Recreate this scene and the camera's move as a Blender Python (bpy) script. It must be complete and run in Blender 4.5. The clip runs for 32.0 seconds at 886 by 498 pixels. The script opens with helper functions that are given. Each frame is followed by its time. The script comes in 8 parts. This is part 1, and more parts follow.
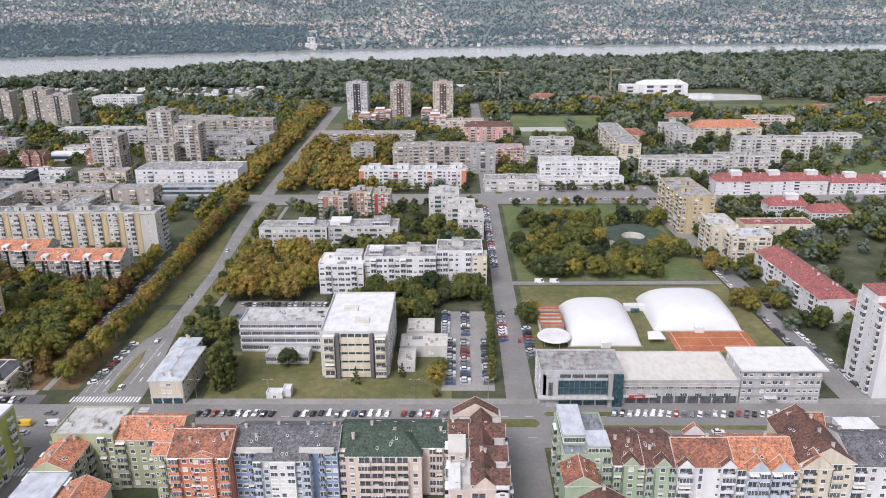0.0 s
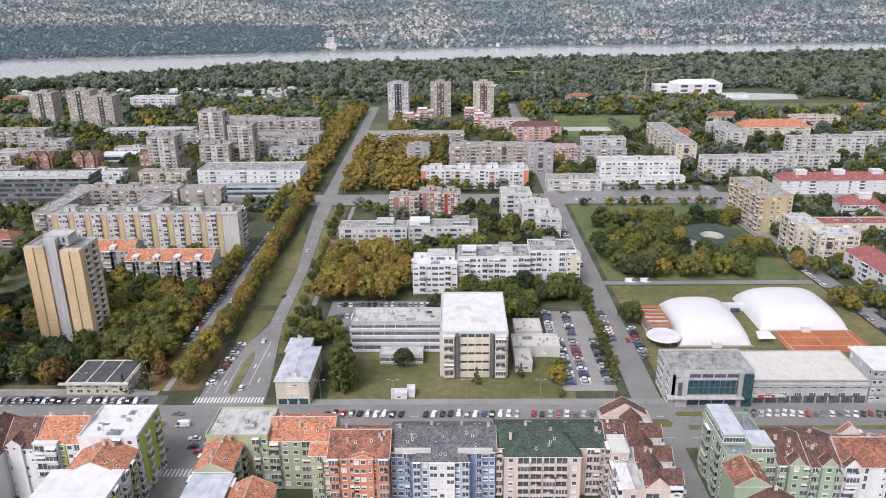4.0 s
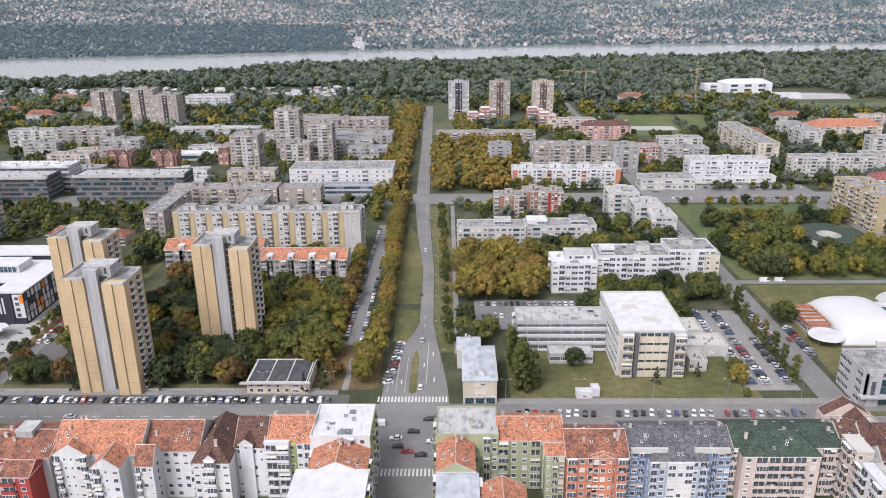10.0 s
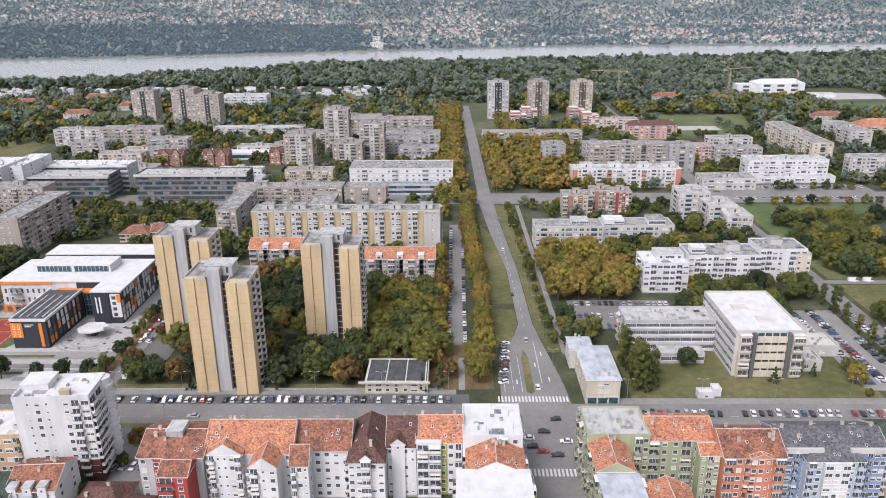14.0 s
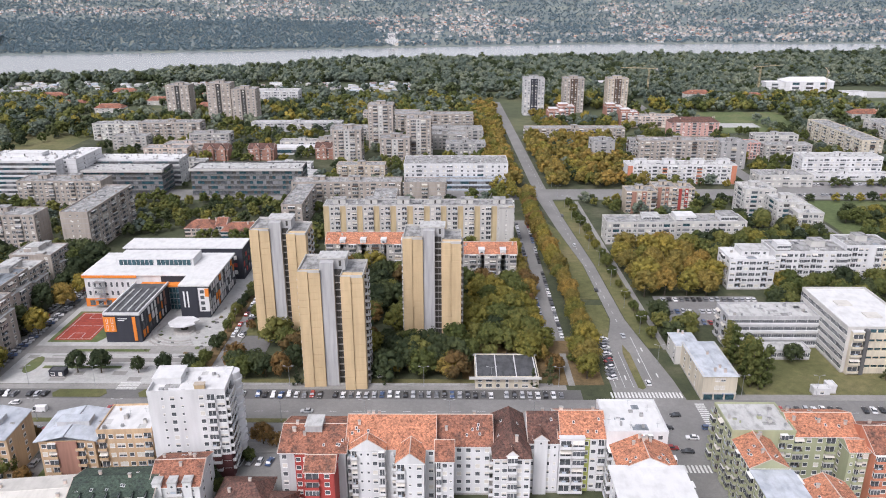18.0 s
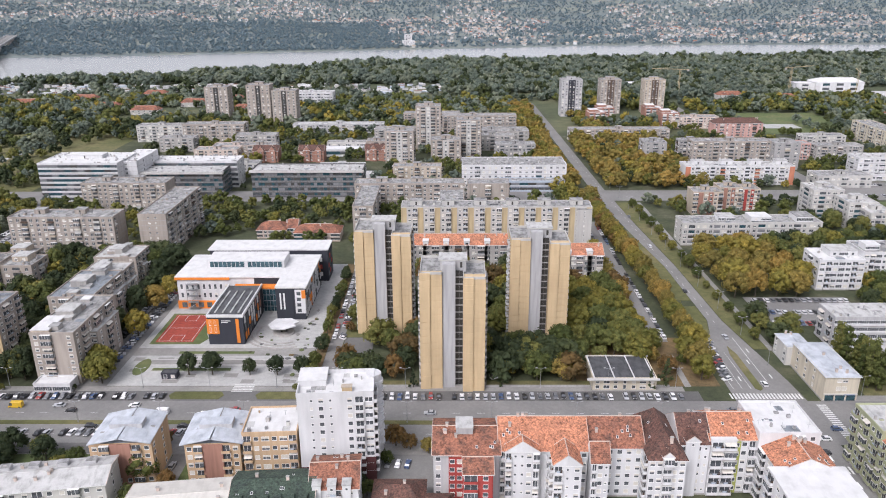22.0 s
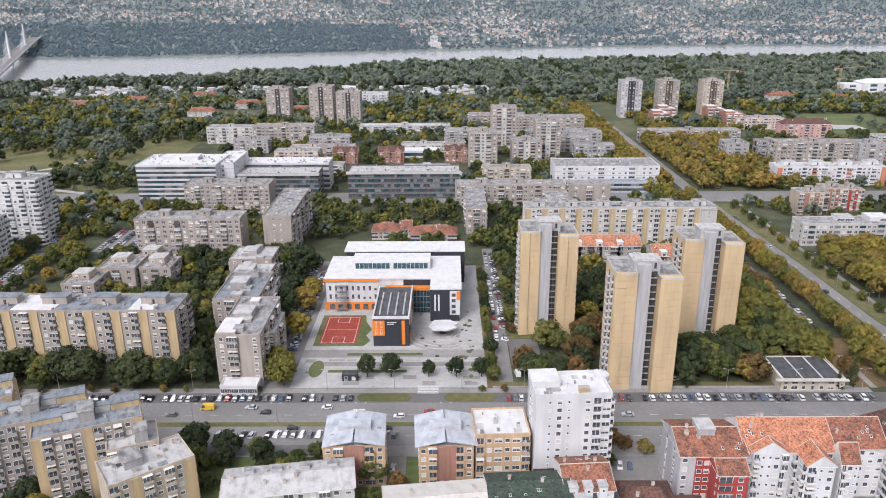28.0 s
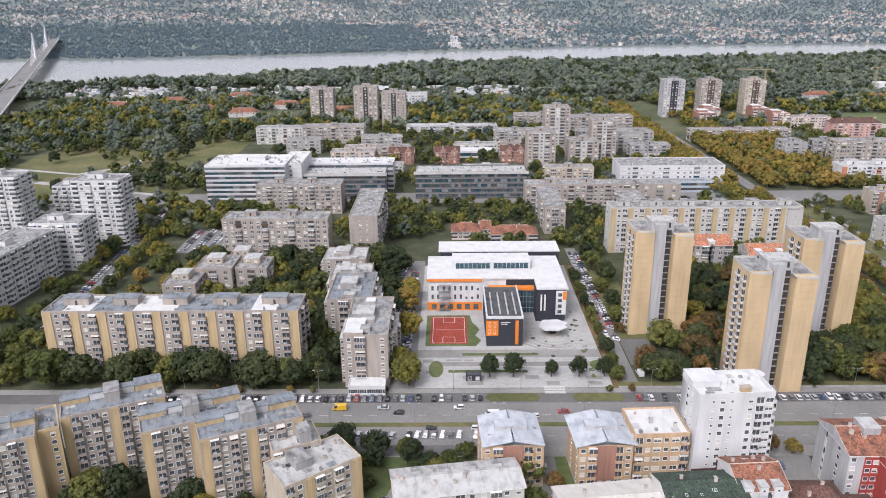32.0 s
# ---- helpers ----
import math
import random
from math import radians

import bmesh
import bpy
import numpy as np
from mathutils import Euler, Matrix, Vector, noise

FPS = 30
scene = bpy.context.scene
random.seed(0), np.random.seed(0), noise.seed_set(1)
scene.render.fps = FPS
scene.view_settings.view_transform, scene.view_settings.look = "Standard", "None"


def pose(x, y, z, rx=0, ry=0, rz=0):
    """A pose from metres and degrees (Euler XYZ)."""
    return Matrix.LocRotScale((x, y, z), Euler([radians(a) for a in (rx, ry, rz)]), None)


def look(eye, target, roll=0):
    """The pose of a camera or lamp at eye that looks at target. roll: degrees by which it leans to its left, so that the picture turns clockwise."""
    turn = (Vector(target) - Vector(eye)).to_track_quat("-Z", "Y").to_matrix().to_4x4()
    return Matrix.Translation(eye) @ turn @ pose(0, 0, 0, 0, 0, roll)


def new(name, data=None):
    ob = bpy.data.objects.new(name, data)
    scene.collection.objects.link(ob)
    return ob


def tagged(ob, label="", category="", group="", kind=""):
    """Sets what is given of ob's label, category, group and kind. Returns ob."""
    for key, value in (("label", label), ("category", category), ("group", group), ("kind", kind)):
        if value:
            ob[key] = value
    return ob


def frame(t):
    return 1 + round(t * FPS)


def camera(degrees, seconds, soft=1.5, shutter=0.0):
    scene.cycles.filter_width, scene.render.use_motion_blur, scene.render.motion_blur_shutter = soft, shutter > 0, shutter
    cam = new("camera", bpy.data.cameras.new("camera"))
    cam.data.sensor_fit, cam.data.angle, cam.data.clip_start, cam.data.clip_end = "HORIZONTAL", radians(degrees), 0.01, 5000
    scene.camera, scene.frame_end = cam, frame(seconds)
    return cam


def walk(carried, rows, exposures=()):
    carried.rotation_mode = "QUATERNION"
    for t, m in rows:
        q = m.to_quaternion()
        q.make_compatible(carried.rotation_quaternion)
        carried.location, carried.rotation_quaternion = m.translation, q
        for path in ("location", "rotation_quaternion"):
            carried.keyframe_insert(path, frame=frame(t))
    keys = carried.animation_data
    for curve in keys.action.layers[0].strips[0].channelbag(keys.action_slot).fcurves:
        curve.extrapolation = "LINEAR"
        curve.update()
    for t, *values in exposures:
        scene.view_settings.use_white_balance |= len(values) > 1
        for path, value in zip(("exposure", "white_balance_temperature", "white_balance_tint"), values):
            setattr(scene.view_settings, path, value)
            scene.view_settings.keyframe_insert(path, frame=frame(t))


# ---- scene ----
# The camera: a slow sideways flight along the front street, 130 m up.
cam = camera(61.31, 32.0, soft=1.0)
ROWS = [
    (0.0, -0.00, 0.00, 150.00, 0.887, -19.510, 0.532),
    (0.5, -5.93, 0.00, 150.00, 0.895, -19.510, 0.540),
    (1.0, -11.86, 0.00, 150.00, 0.904, -19.501, 0.574),
    (1.5, -17.78, 0.00, 150.00, 0.913, -19.493, 0.590),
    (2.0, -23.71, 0.00, 150.00, 0.914, -19.476, 0.624),
    (2.5, -29.64, 0.00, 150.00, 0.922, -19.468, 0.624),
    (3.0, -35.57, 0.00, 150.00, 0.915, -19.476, 0.640),
    (3.5, -41.50, 0.00, 150.00, 0.915, -19.485, 0.657),
    (4.0, -47.43, 0.00, 150.00, 0.909, -19.487, 0.659),
    (4.5, -53.35, 0.00, 150.00, 0.904, -19.489, 0.661),
    (5.0, -59.28, 0.00, 150.00, 0.898, -19.491, 0.663),
    (5.5, -65.21, 0.00, 150.00, 0.892, -19.493, 0.665),
    (6.0, -71.14, 0.00, 150.00, 0.884, -19.501, 0.657),
    (6.5, -77.07, 0.00, 150.00, 0.893, -19.510, 0.648),
    (7.0, -83.00, 0.00, 150.00, 0.885, -19.510, 0.657),
    (7.5, -88.92, 0.00, 150.00, 0.886, -19.510, 0.632),
    (8.0, -94.85, 0.00, 150.00, 0.895, -19.510, 0.624),
    (8.5, -100.78, 0.00, 150.00, 0.887, -19.510, 0.607),
    (9.0, -106.71, 0.00, 150.00, 0.888, -19.501, 0.599),
    (9.5, -112.64, 0.00, 150.00, 0.880, -19.518, 0.599),
    (10.0, -118.57, 0.00, 150.00, 0.880, -19.518, 0.590),
    (10.5, -124.49, 0.00, 150.00, 0.881, -19.518, 0.574),
    (11.0, -130.42, 0.00, 150.00, 0.873, -19.510, 0.565),
    (11.5, -136.35, 0.00, 150.00, 0.873, -19.493, 0.574),
    (12.0, -142.28, 0.00, 150.00, 0.882, -19.501, 0.574),
    (12.5, -148.21, 0.00, 150.00, 0.883, -19.493, 0.565),
    (13.0, -154.13, 0.00, 150.00, 0.883, -19.493, 0.565),
    (13.5, -160.06, 0.00, 150.00, 0.884, -19.493, 0.565),
    (14.0, -164.90, 0.25, 149.75, 0.868, -19.510, 0.520),
    (14.5, -169.60, 0.60, 149.30, 0.845, -19.540, 0.450),
    (16.5, -193.01, 2.27, 147.47, 0.708, -19.685, 0.126),
    (17.0, -198.29, 2.27, 147.47, 0.705, -19.669, 0.151),
    (17.5, -203.60, 2.27, 147.47, 0.706, -19.669, 0.176),
    (18.0, -208.95, 2.27, 147.47, 0.708, -19.669, 0.209),
    (18.5, -214.34, 2.27, 147.47, 0.706, -19.660, 0.226),
    (19.0, -219.77, 2.27, 147.47, 0.698, -19.644, 0.259),
    (19.5, -225.29, 2.27, 147.47, 0.688, -19.627, 0.267),
    (20.0, -230.91, 2.27, 147.47, 0.677, -19.619, 0.284),
    (20.5, -236.62, 2.27, 147.47, 0.661, -19.594, 0.284),
    (21.0, -242.39, 2.27, 147.47, 0.639, -19.577, 0.292),
    (21.5, -248.22, 2.27, 147.47, 0.615, -19.561, 0.284),
    (22.0, -254.12, 2.27, 147.47, 0.591, -19.561, 0.292),
    (22.5, -260.06, 2.27, 147.47, 0.568, -19.544, 0.292),
    (23.0, -266.03, 2.27, 147.47, 0.545, -19.536, 0.292),
    (23.5, -272.01, 2.27, 147.47, 0.522, -19.519, 0.276),
    (24.0, -278.00, 2.27, 147.47, 0.499, -19.502, 0.292),
    (24.5, -284.01, 2.27, 147.47, 0.478, -19.486, 0.284),
    (25.0, -290.01, 2.27, 147.47, 0.457, -19.477, 0.284),
    (25.5, -296.01, 2.27, 147.47, 0.436, -19.461, 0.284),
    (26.0, -302.14, 2.27, 147.47, 0.421, -19.458, 0.294),
    (26.5, -308.27, 2.27, 147.47, 0.406, -19.456, 0.305),
    (27.0, -314.40, 2.27, 147.47, 0.391, -19.454, 0.315),
    (27.5, -320.53, 2.27, 147.47, 0.376, -19.452, 0.325),
    (28.0, -326.59, 2.27, 147.47, 0.365, -19.444, 0.334),
    (28.5, -332.64, 2.27, 147.47, 0.353, -19.444, 0.350),
    (29.0, -338.69, 2.27, 147.47, 0.346, -19.444, 0.359),
    (29.5, -344.74, 2.27, 147.47, 0.345, -19.452, 0.375),
    (30.0, -350.76, 2.27, 147.47, 0.345, -19.452, 0.392),
    (30.5, -356.73, 2.27, 147.47, 0.348, -19.444, 0.409),
    (31.0, -362.71, 2.27, 147.47, 0.359, -19.444, 0.434),
    (31.5, -368.72, 2.27, 147.47, 0.381, -19.436, 0.442),
    (32.0, -374.76, 2.27, 147.47, 0.411, -19.419, 0.492),
]
walk(cam, [(t, pose(x, y, z, 90 + pitch, roll, yaw)) for t, x, y, z, yaw, pitch, roll in ROWS], exposures=((0.0, 0.64, 6150, 18), (32.0, 0.64, 6150, 18)))

# ---- light: a bright overcast sky ----
world = bpy.data.worlds.new("sky")
scene.world = world
world.use_nodes = True
wn = world.node_tree.nodes
sky = wn.new("ShaderNodeTexSky")
sky.sky_type, sky.sun_disc = "NISHITA", False
sky.sun_elevation, sky.sun_rotation = radians(48), radians(-150)
sky.air_density, sky.dust_density, sky.ozone_density = 1.0, 3.0, 1.0
soft_sky = wn.new("ShaderNodeHueSaturation")
soft_sky.inputs["Saturation"].default_value = 0.22
world.node_tree.links.new(sky.outputs[0], soft_sky.inputs["Color"])
world.node_tree.links.new(soft_sky.outputs[0], wn["Background"].inputs[0])
wn["Background"].inputs[1].default_value = 0.13
sun = bpy.data.lights.new("sun", "SUN")
sun.energy, sun.angle, sun.color = 1.3, radians(24), (1.0, 0.96, 0.9)
new("sun", sun).matrix_world = look((0, 0, 300), (160, 277, -55))

# ---- materials ----
def nodes_of(name):
    m = bpy.data.materials.new(name)
    m.use_nodes = True
    t = m.node_tree
    return m, t.nodes, t.links, t.nodes["Principled BSDF"]


def noise_at(n, l, scale, detail=3.0, stretch=(1, 1, 1), coord="Object"):
    tc, mp, nz = n.new("ShaderNodeTexCoord"), n.new("ShaderNodeMapping"), n.new("ShaderNodeTexNoise")
    mp.inputs["Scale"].default_value = stretch
    nz.inputs["Scale"].default_value, nz.inputs["Detail"].default_value = scale, detail
    l.new(tc.outputs[coord], mp.inputs[0])
    l.new(mp.outputs[0], nz.inputs["Vector"])
    return nz.outputs["Fac"]


def ramp(n, l, fac, *stops):
    r = n.new("ShaderNodeValToRGB")
    e = r.color_ramp.elements
    while len(e) < len(stops):
        e.new(0.5)
    for k, (p, c) in zip(e, stops):
        k.position, k.color = p, (*c, 1)
    l.new(fac, r.inputs[0])
    return r.outputs[0]


def blend(n, l, fac, a, b, mode="MIX"):
    x = n.new("ShaderNodeMix")
    x.data_type, x.blend_type = "RGBA", mode
    for sock, v in ((x.inputs[0], fac), (x.inputs[6], a), (x.inputs[7], b)):
        if isinstance(v, (int, float)):
            sock.default_value = v
        elif isinstance(v, tuple):
            sock.default_value = (*v, 1)
        else:
            l.new(v, sock)
    return x.outputs[2]


def tone(c, k):
    return tuple(min(1.0, v * k) for v in c)


def bumped(n, l, b, height, strength, distance):
    bp = n.new("ShaderNodeBump")
    bp.inputs["Strength"].default_value, bp.inputs["Distance"].default_value = strength, distance
    l.new(height, bp.inputs["Height"])
    l.new(bp.outputs[0], b.inputs["Normal"])


def plaster(name, c, rough=0.88, vary=0.16, dirt=0.35):
    """Rendered or painted wall: large weather stains running down, fine grain."""
    m, n, l, b = nodes_of(name)
    big = noise_at(n, l, 0.16, 4, (1, 1, 0.35))
    run = noise_at(n, l, 0.8, 4, (1, 1, 0.09))
    fine = noise_at(n, l, 5.0, 3)
    a = ramp(n, l, big, (0.3, tone(c, 1 - vary)), (0.7, tone(c, 1 + vary * 0.5)))
    d = ramp(n, l, run, (0.42, (1, 1, 1)), (0.75, (1 - dirt, 1 - dirt, 1 - dirt * 0.95)))
    g = ramp(n, l, fine, (0.3, (0.93, 0.93, 0.93)), (0.7, (1, 1, 1)))
    l.new(blend(n, l, 1.0, blend(n, l, 1.0, a, d, "MULTIPLY"), g, "MULTIPLY"), b.inputs["Base Color"])
    b.inputs["Roughness"].default_value = rough
    bumped(n, l, b, fine, 0.25, 0.02)
    return m


def flat_stuff(name, c, rough=0.7, metal=0.0, vary=0.1, scale=1.5):
    m, n, l, b = nodes_of(name)
    l.new(ramp(n, l, noise_at(n, l, scale, 4), (0.3, tone(c, 1 - vary)), (0.7, tone(c, 1 + vary))), b.inputs["Base Color"])
    b.inputs["Roughness"].default_value, b.inputs["Metallic"].default_value = rough, metal
    return m


def roof_felt(name, c, stain, vary=0.2, wet=0.38):
    """Flat roof: patched sheets laid in strips, with dark ponding stains and grime."""
    m, n, l, b = nodes_of(name)
    a = ramp(n, l, noise_at(n, l, 0.25, 5), (0.35, stain), (0.5, c), (0.75, tone(c, 1 + vary)))
    g = ramp(n, l, noise_at(n, l, 2.5, 4), (0.3, (1 - 0.45 * wet,) * 3), (0.65, (1, 1, 1)))
    pond = ramp(n, l, noise_at(n, l, 0.6, 6, (1, 0.4, 1)), (0.36, (1 - wet, 1 - wet, 1 - wet * 1.04)), (0.52, (1, 1, 1)))
    l.new(blend(n, l, 1.0, blend(n, l, 1.0, a, g, "MULTIPLY"), pond, "MULTIPLY"), b.inputs["Base Color"])
    b.inputs["Roughness"].default_value = 0.9
    return m


def roof_tile(name, c, dark, axis=1):
    """Clay tiles: courses across the slope, each tile a little different, sooty and mossy patches, a few replaced fields."""
    m, n, l, b = nodes_of(name)
    tc = n.new("ShaderNodeTexCoord")
    w = n.new("ShaderNodeTexWave")
    w.bands_direction, w.wave_profile = ("X", "Y", "Z")[axis], "SAW"
    w.inputs["Scale"].default_value, w.inputs["Distortion"].default_value = 0.9, 0.4
    l.new(tc.outputs["Object"], w.inputs["Vector"])
    tiles = n.new("ShaderNodeTexVoronoi")
    tiles.inputs["Scale"].default_value = 2.6
    l.new(tc.outputs["Object"], tiles.inputs["Vector"])
    pick = n.new("ShaderNodeSeparateColor")
    l.new(tiles.outputs["Color"], pick.inputs[0])
    each = ramp(n, l, pick.outputs[0], (0.0, (0.62, 0.62, 0.64)), (0.5, (0.95, 0.95, 0.95)), (1.0, (1.3, 1.22, 1.15)))
    a = ramp(n, l, noise_at(n, l, 0.35, 5), (0.32, dark), (0.52, c), (0.75, tone(c, 1.25)))
    g = ramp(n, l, noise_at(n, l, 1.3, 5), (0.34, (0.5, 0.48, 0.46)), (0.52, (1, 1, 1)))
    s = ramp(n, l, w.outputs["Fac"], (0.0, (0.72, 0.72, 0.72)), (0.35, (1, 1, 1)))
    l.new(blend(n, l, 1.0, blend(n, l, 1.0, blend(n, l, 1.0, a, each, "MULTIPLY"), g, "MULTIPLY"), s, "MULTIPLY"), b.inputs["Base Color"])
    b.inputs["Roughness"].default_value = 0.85
    bumped(n, l, b, w.outputs["Fac"], 0.4, 0.05)
    return m


def glassy(name, c, rough=0.08):
    m, n, l, b = nodes_of(name)
    l.new(ramp(n, l, noise_at(n, l, 0.7, 2), (0.35, tone(c, 0.7)), (0.65, tone(c, 1.4))), b.inputs["Base Color"])
    b.inputs["Roughness"].default_value, b.inputs["Specular IOR Level"].default_value = rough, 0.6
    return m


def leafy(name, a, b_, c, vary=1.0):
    """Foliage: every tree its own tone between three, its clumps and leaves a little apart from it."""
    m, n, l, b = nodes_of(name)
    geo, oi, own = n.new("ShaderNodeNewGeometry"), n.new("ShaderNodeObjectInfo"), n.new("ShaderNodeAttribute")
    own.attribute_name = "tone"
    add, frac = n.new("ShaderNodeMath"), n.new("ShaderNodeMath")
    add.operation, frac.operation = "ADD", "FRACT"
    l.new(oi.outputs["Random"], add.inputs[0])
    l.new(own.outputs["Fac"], add.inputs[1])
    l.new(add.outputs[0], frac.inputs[0])
    col = ramp(n, l, frac.outputs[0], (0.0, a), (0.5, b_), (1.0, c))
    leaf = ramp(n, l, geo.outputs["Random Per Island"], (0.0, (1 - 0.3 * vary, 1 - 0.26 * vary, 1 - 0.28 * vary)), (0.5, (0.98, 0.98, 0.98)), (1.0, (1 + 0.28 * vary, 1 + 0.22 * vary, 1 + 0.1 * vary)))
    clump = ramp(n, l, noise_at(n, l, 0.45, 2), (0.35, (0.8, 0.84, 0.82)), (0.65, (1.14, 1.1, 1.0)))
    l.new(blend(n, l, 1.0, blend(n, l, 1.0, col, leaf, "MULTIPLY"), clump, "MULTIPLY"), b.inputs["Base Color"])
    b.inputs["Roughness"].default_value = 0.75
    b.inputs["Specular IOR Level"].default_value = 0.2
    thin, mix = n.new("ShaderNodeBsdfTranslucent"), n.new("ShaderNodeMixShader")
    mix.inputs[0].default_value = 0.38
    l.new(b.inputs["Base Color"].links[0].from_socket, thin.inputs["Color"])
    l.new(b.outputs[0], mix.inputs[1])
    l.new(thin.outputs[0], mix.inputs[2])
    l.new(mix.outputs[0], n["Material Output"].inputs["Surface"])
    return m


def ground_mat(name, *cols, s1=0.02, s2=0.25, rough=0.95, calm=0.0):
    m, n, l, b = nodes_of(name)
    a = ramp(n, l, noise_at(n, l, s1, 6), (0.32, cols[0]), (0.5, cols[1]), (0.7, cols[2]))
    g = ramp(n, l, noise_at(n, l, s2, 5), (0.3, (0.72 + calm * 0.22, 0.74 + calm * 0.2, 0.7 + calm * 0.24)), (0.68, (1.1 - calm * 0.08, 1.08 - calm * 0.06, 1.05 - calm * 0.03)))
    f = ramp(n, l, noise_at(n, l, 2.2, 4), (0.3, (0.8 + calm * 0.14,) * 3), (0.7, (1.1 - calm * 0.06,) * 3))
    l.new(blend(n, l, 1.0, blend(n, l, 1.0, a, g, "MULTIPLY"), f, "MULTIPLY"), b.inputs["Base Color"])
    b.inputs["Roughness"].default_value = rough
    return m


M = {}
for nm, c in {
    "cream": (0.62, 0.56, 0.44), "white": (0.64, 0.64, 0.64), "offwhite": (0.52, 0.51, 0.48), "grey": (0.36, 0.355, 0.345), "concrete": (0.40, 0.385, 0.36),
    "beige": (0.50, 0.43, 0.34), "sand": (0.54, 0.41, 0.235), "yellow": (0.52, 0.42, 0.25), "tower": (0.58, 0.44, 0.26), "salmon": (0.55, 0.22, 0.13), "pink": (0.60, 0.36, 0.31),
    "olive": (0.36, 0.38, 0.24), "sage": (0.33, 0.41, 0.29), "lime": (0.42, 0.46, 0.12), "blue": (0.22, 0.29, 0.42), "paleblue": (0.42, 0.48, 0.55), "peach": (0.55, 0.39, 0.24),
    "rose": (0.60, 0.50, 0.43), "maroon": (0.10, 0.035, 0.035), "redwall": (0.38, 0.06, 0.05), "orange": (0.75, 0.23, 0.03), "charcoal": (0.035, 0.038, 0.05), "brick": (0.36, 0.19, 0.14), "brownbeige": (0.39, 0.345, 0.30), "lightgrey": (0.46, 0.46, 0.46), "umber": (0.11, 0.075, 0.055), "shaft": (0.13, 0.13, 0.13), "facade": (0.2, 0.205, 0.215),
}.items():
    M[nm] = plaster("wall " + nm, c, dirt=0.1 if nm in ("charcoal", "maroon", "white", "orange", "olive", "sage", "offwhite", "paleblue", "blue", "tower") else 0.24)
M["felt"] = roof_felt("grey roof felt", (0.34, 0.34, 0.33), (0.2, 0.2, 0.2))
M["feltdark"] = roof_felt("dark roof felt", (0.09, 0.094, 0.1), (0.065, 0.066, 0.07), 0.12)
M["feltpale"] = roof_felt("pale roof sheet", (0.49, 0.49, 0.475), (0.41, 0.41, 0.395), 0.1, 0.26)
M["feltwhite"] = roof_felt("white roof membrane", (0.63, 0.63, 0.62), (0.57, 0.57, 0.56), 0.06, 0.07)
M["feltcream"] = roof_felt("cream gravel roof", (0.57, 0.55, 0.50), (0.53, 0.51, 0.465), 0.05, 0.1)
M["feltblue"] = roof_felt("blue-grey roof felt", (0.235, 0.262, 0.285), (0.18, 0.2, 0.22))
M["metal"] = roof_felt("zinc roof sheet", (0.46, 0.49, 0.525), (0.38, 0.41, 0.45), 0.2, 0.16)
M["tile"] = roof_tile("orange clay tiles", (0.51, 0.225, 0.13), (0.38, 0.17, 0.105))
M["tilebrown"] = roof_tile("brown clay tiles", (0.145, 0.075, 0.058), (0.085, 0.055, 0.046))
M["tilered"] = roof_tile("faded red sheet tiles", (0.33, 0.115, 0.11), (0.25, 0.1, 0.095))
M["tilemix"] = roof_tile("weathered brown-orange tiles", (0.31, 0.135, 0.085), (0.15, 0.08, 0.06))
M["roofgreen"] = roof_tile("dark green roof sheets", (0.055, 0.085, 0.062), (0.04, 0.06, 0.05))
M["roofgrey"] = roof_tile("dark grey roof sheets", (0.14, 0.145, 0.155), (0.1, 0.1, 0.11))
M["glass"] = glassy("window glass", (0.085, 0.092, 0.1))
M["glassblue"] = glassy("tinted facade glass", (0.03, 0.07, 0.085))
M["frame"] = flat_stuff("white window frame", (0.72, 0.72, 0.70), 0.5)
# Near-black for doors and slots, also the painted shade inside loggias.
M["dark"] = flat_stuff("dark paint and recess shade", (0.05, 0.048, 0.045), 0.8)
M["blind"] = flat_stuff("roller blind", (0.58, 0.55, 0.49), 0.6)
M["rail"] = flat_stuff("grey metal railing", (0.2, 0.2, 0.21), 0.5, 0.5)
M["asphalt"] = ground_mat("worn asphalt", (0.19, 0.187, 0.181), (0.218, 0.214, 0.206), (0.25, 0.245, 0.235), s1=0.05, s2=0.6, calm=0.8)
M["asphaltdark"] = ground_mat("dark asphalt", (0.115, 0.113, 0.11), (0.138, 0.136, 0.132), (0.165, 0.162, 0.156), s1=0.05, s2=0.6, calm=0.8)
M["paving"] = ground_mat("concrete paving", (0.225, 0.22, 0.208), (0.27, 0.263, 0.25), (0.325, 0.317, 0.3), s1=0.06, s2=0.7, calm=0.7)
M["pale"] = ground_mat("pale stone paving", (0.36, 0.36, 0.35), (0.42, 0.42, 0.41), (0.48, 0.48, 0.465), s1=0.06, s2=0.5, calm=0.6)
M["grass"] = ground_mat("autumn lawn", (0.095, 0.105, 0.036), (0.142, 0.142, 0.056), (0.21, 0.18, 0.088), s1=0.03, s2=0.3)
M["lawn"] = ground_mat("green lawn", (0.085, 0.12, 0.042), (0.115, 0.15, 0.054), (0.17, 0.175, 0.08), s1=0.03, s2=0.3)
M["earth"] = ground_mat("leaf-strewn earth", (0.045, 0.056, 0.028), (0.066, 0.078, 0.038), (0.12, 0.118, 0.075), s1=0.06, s2=0.4)
# The bluish tint stands in for haze over the distant ground.
M["land"] = ground_mat("hazed open land", (0.15, 0.19, 0.2), (0.185, 0.22, 0.215), (0.25, 0.27, 0.23), s1=0.012, s2=0.07)
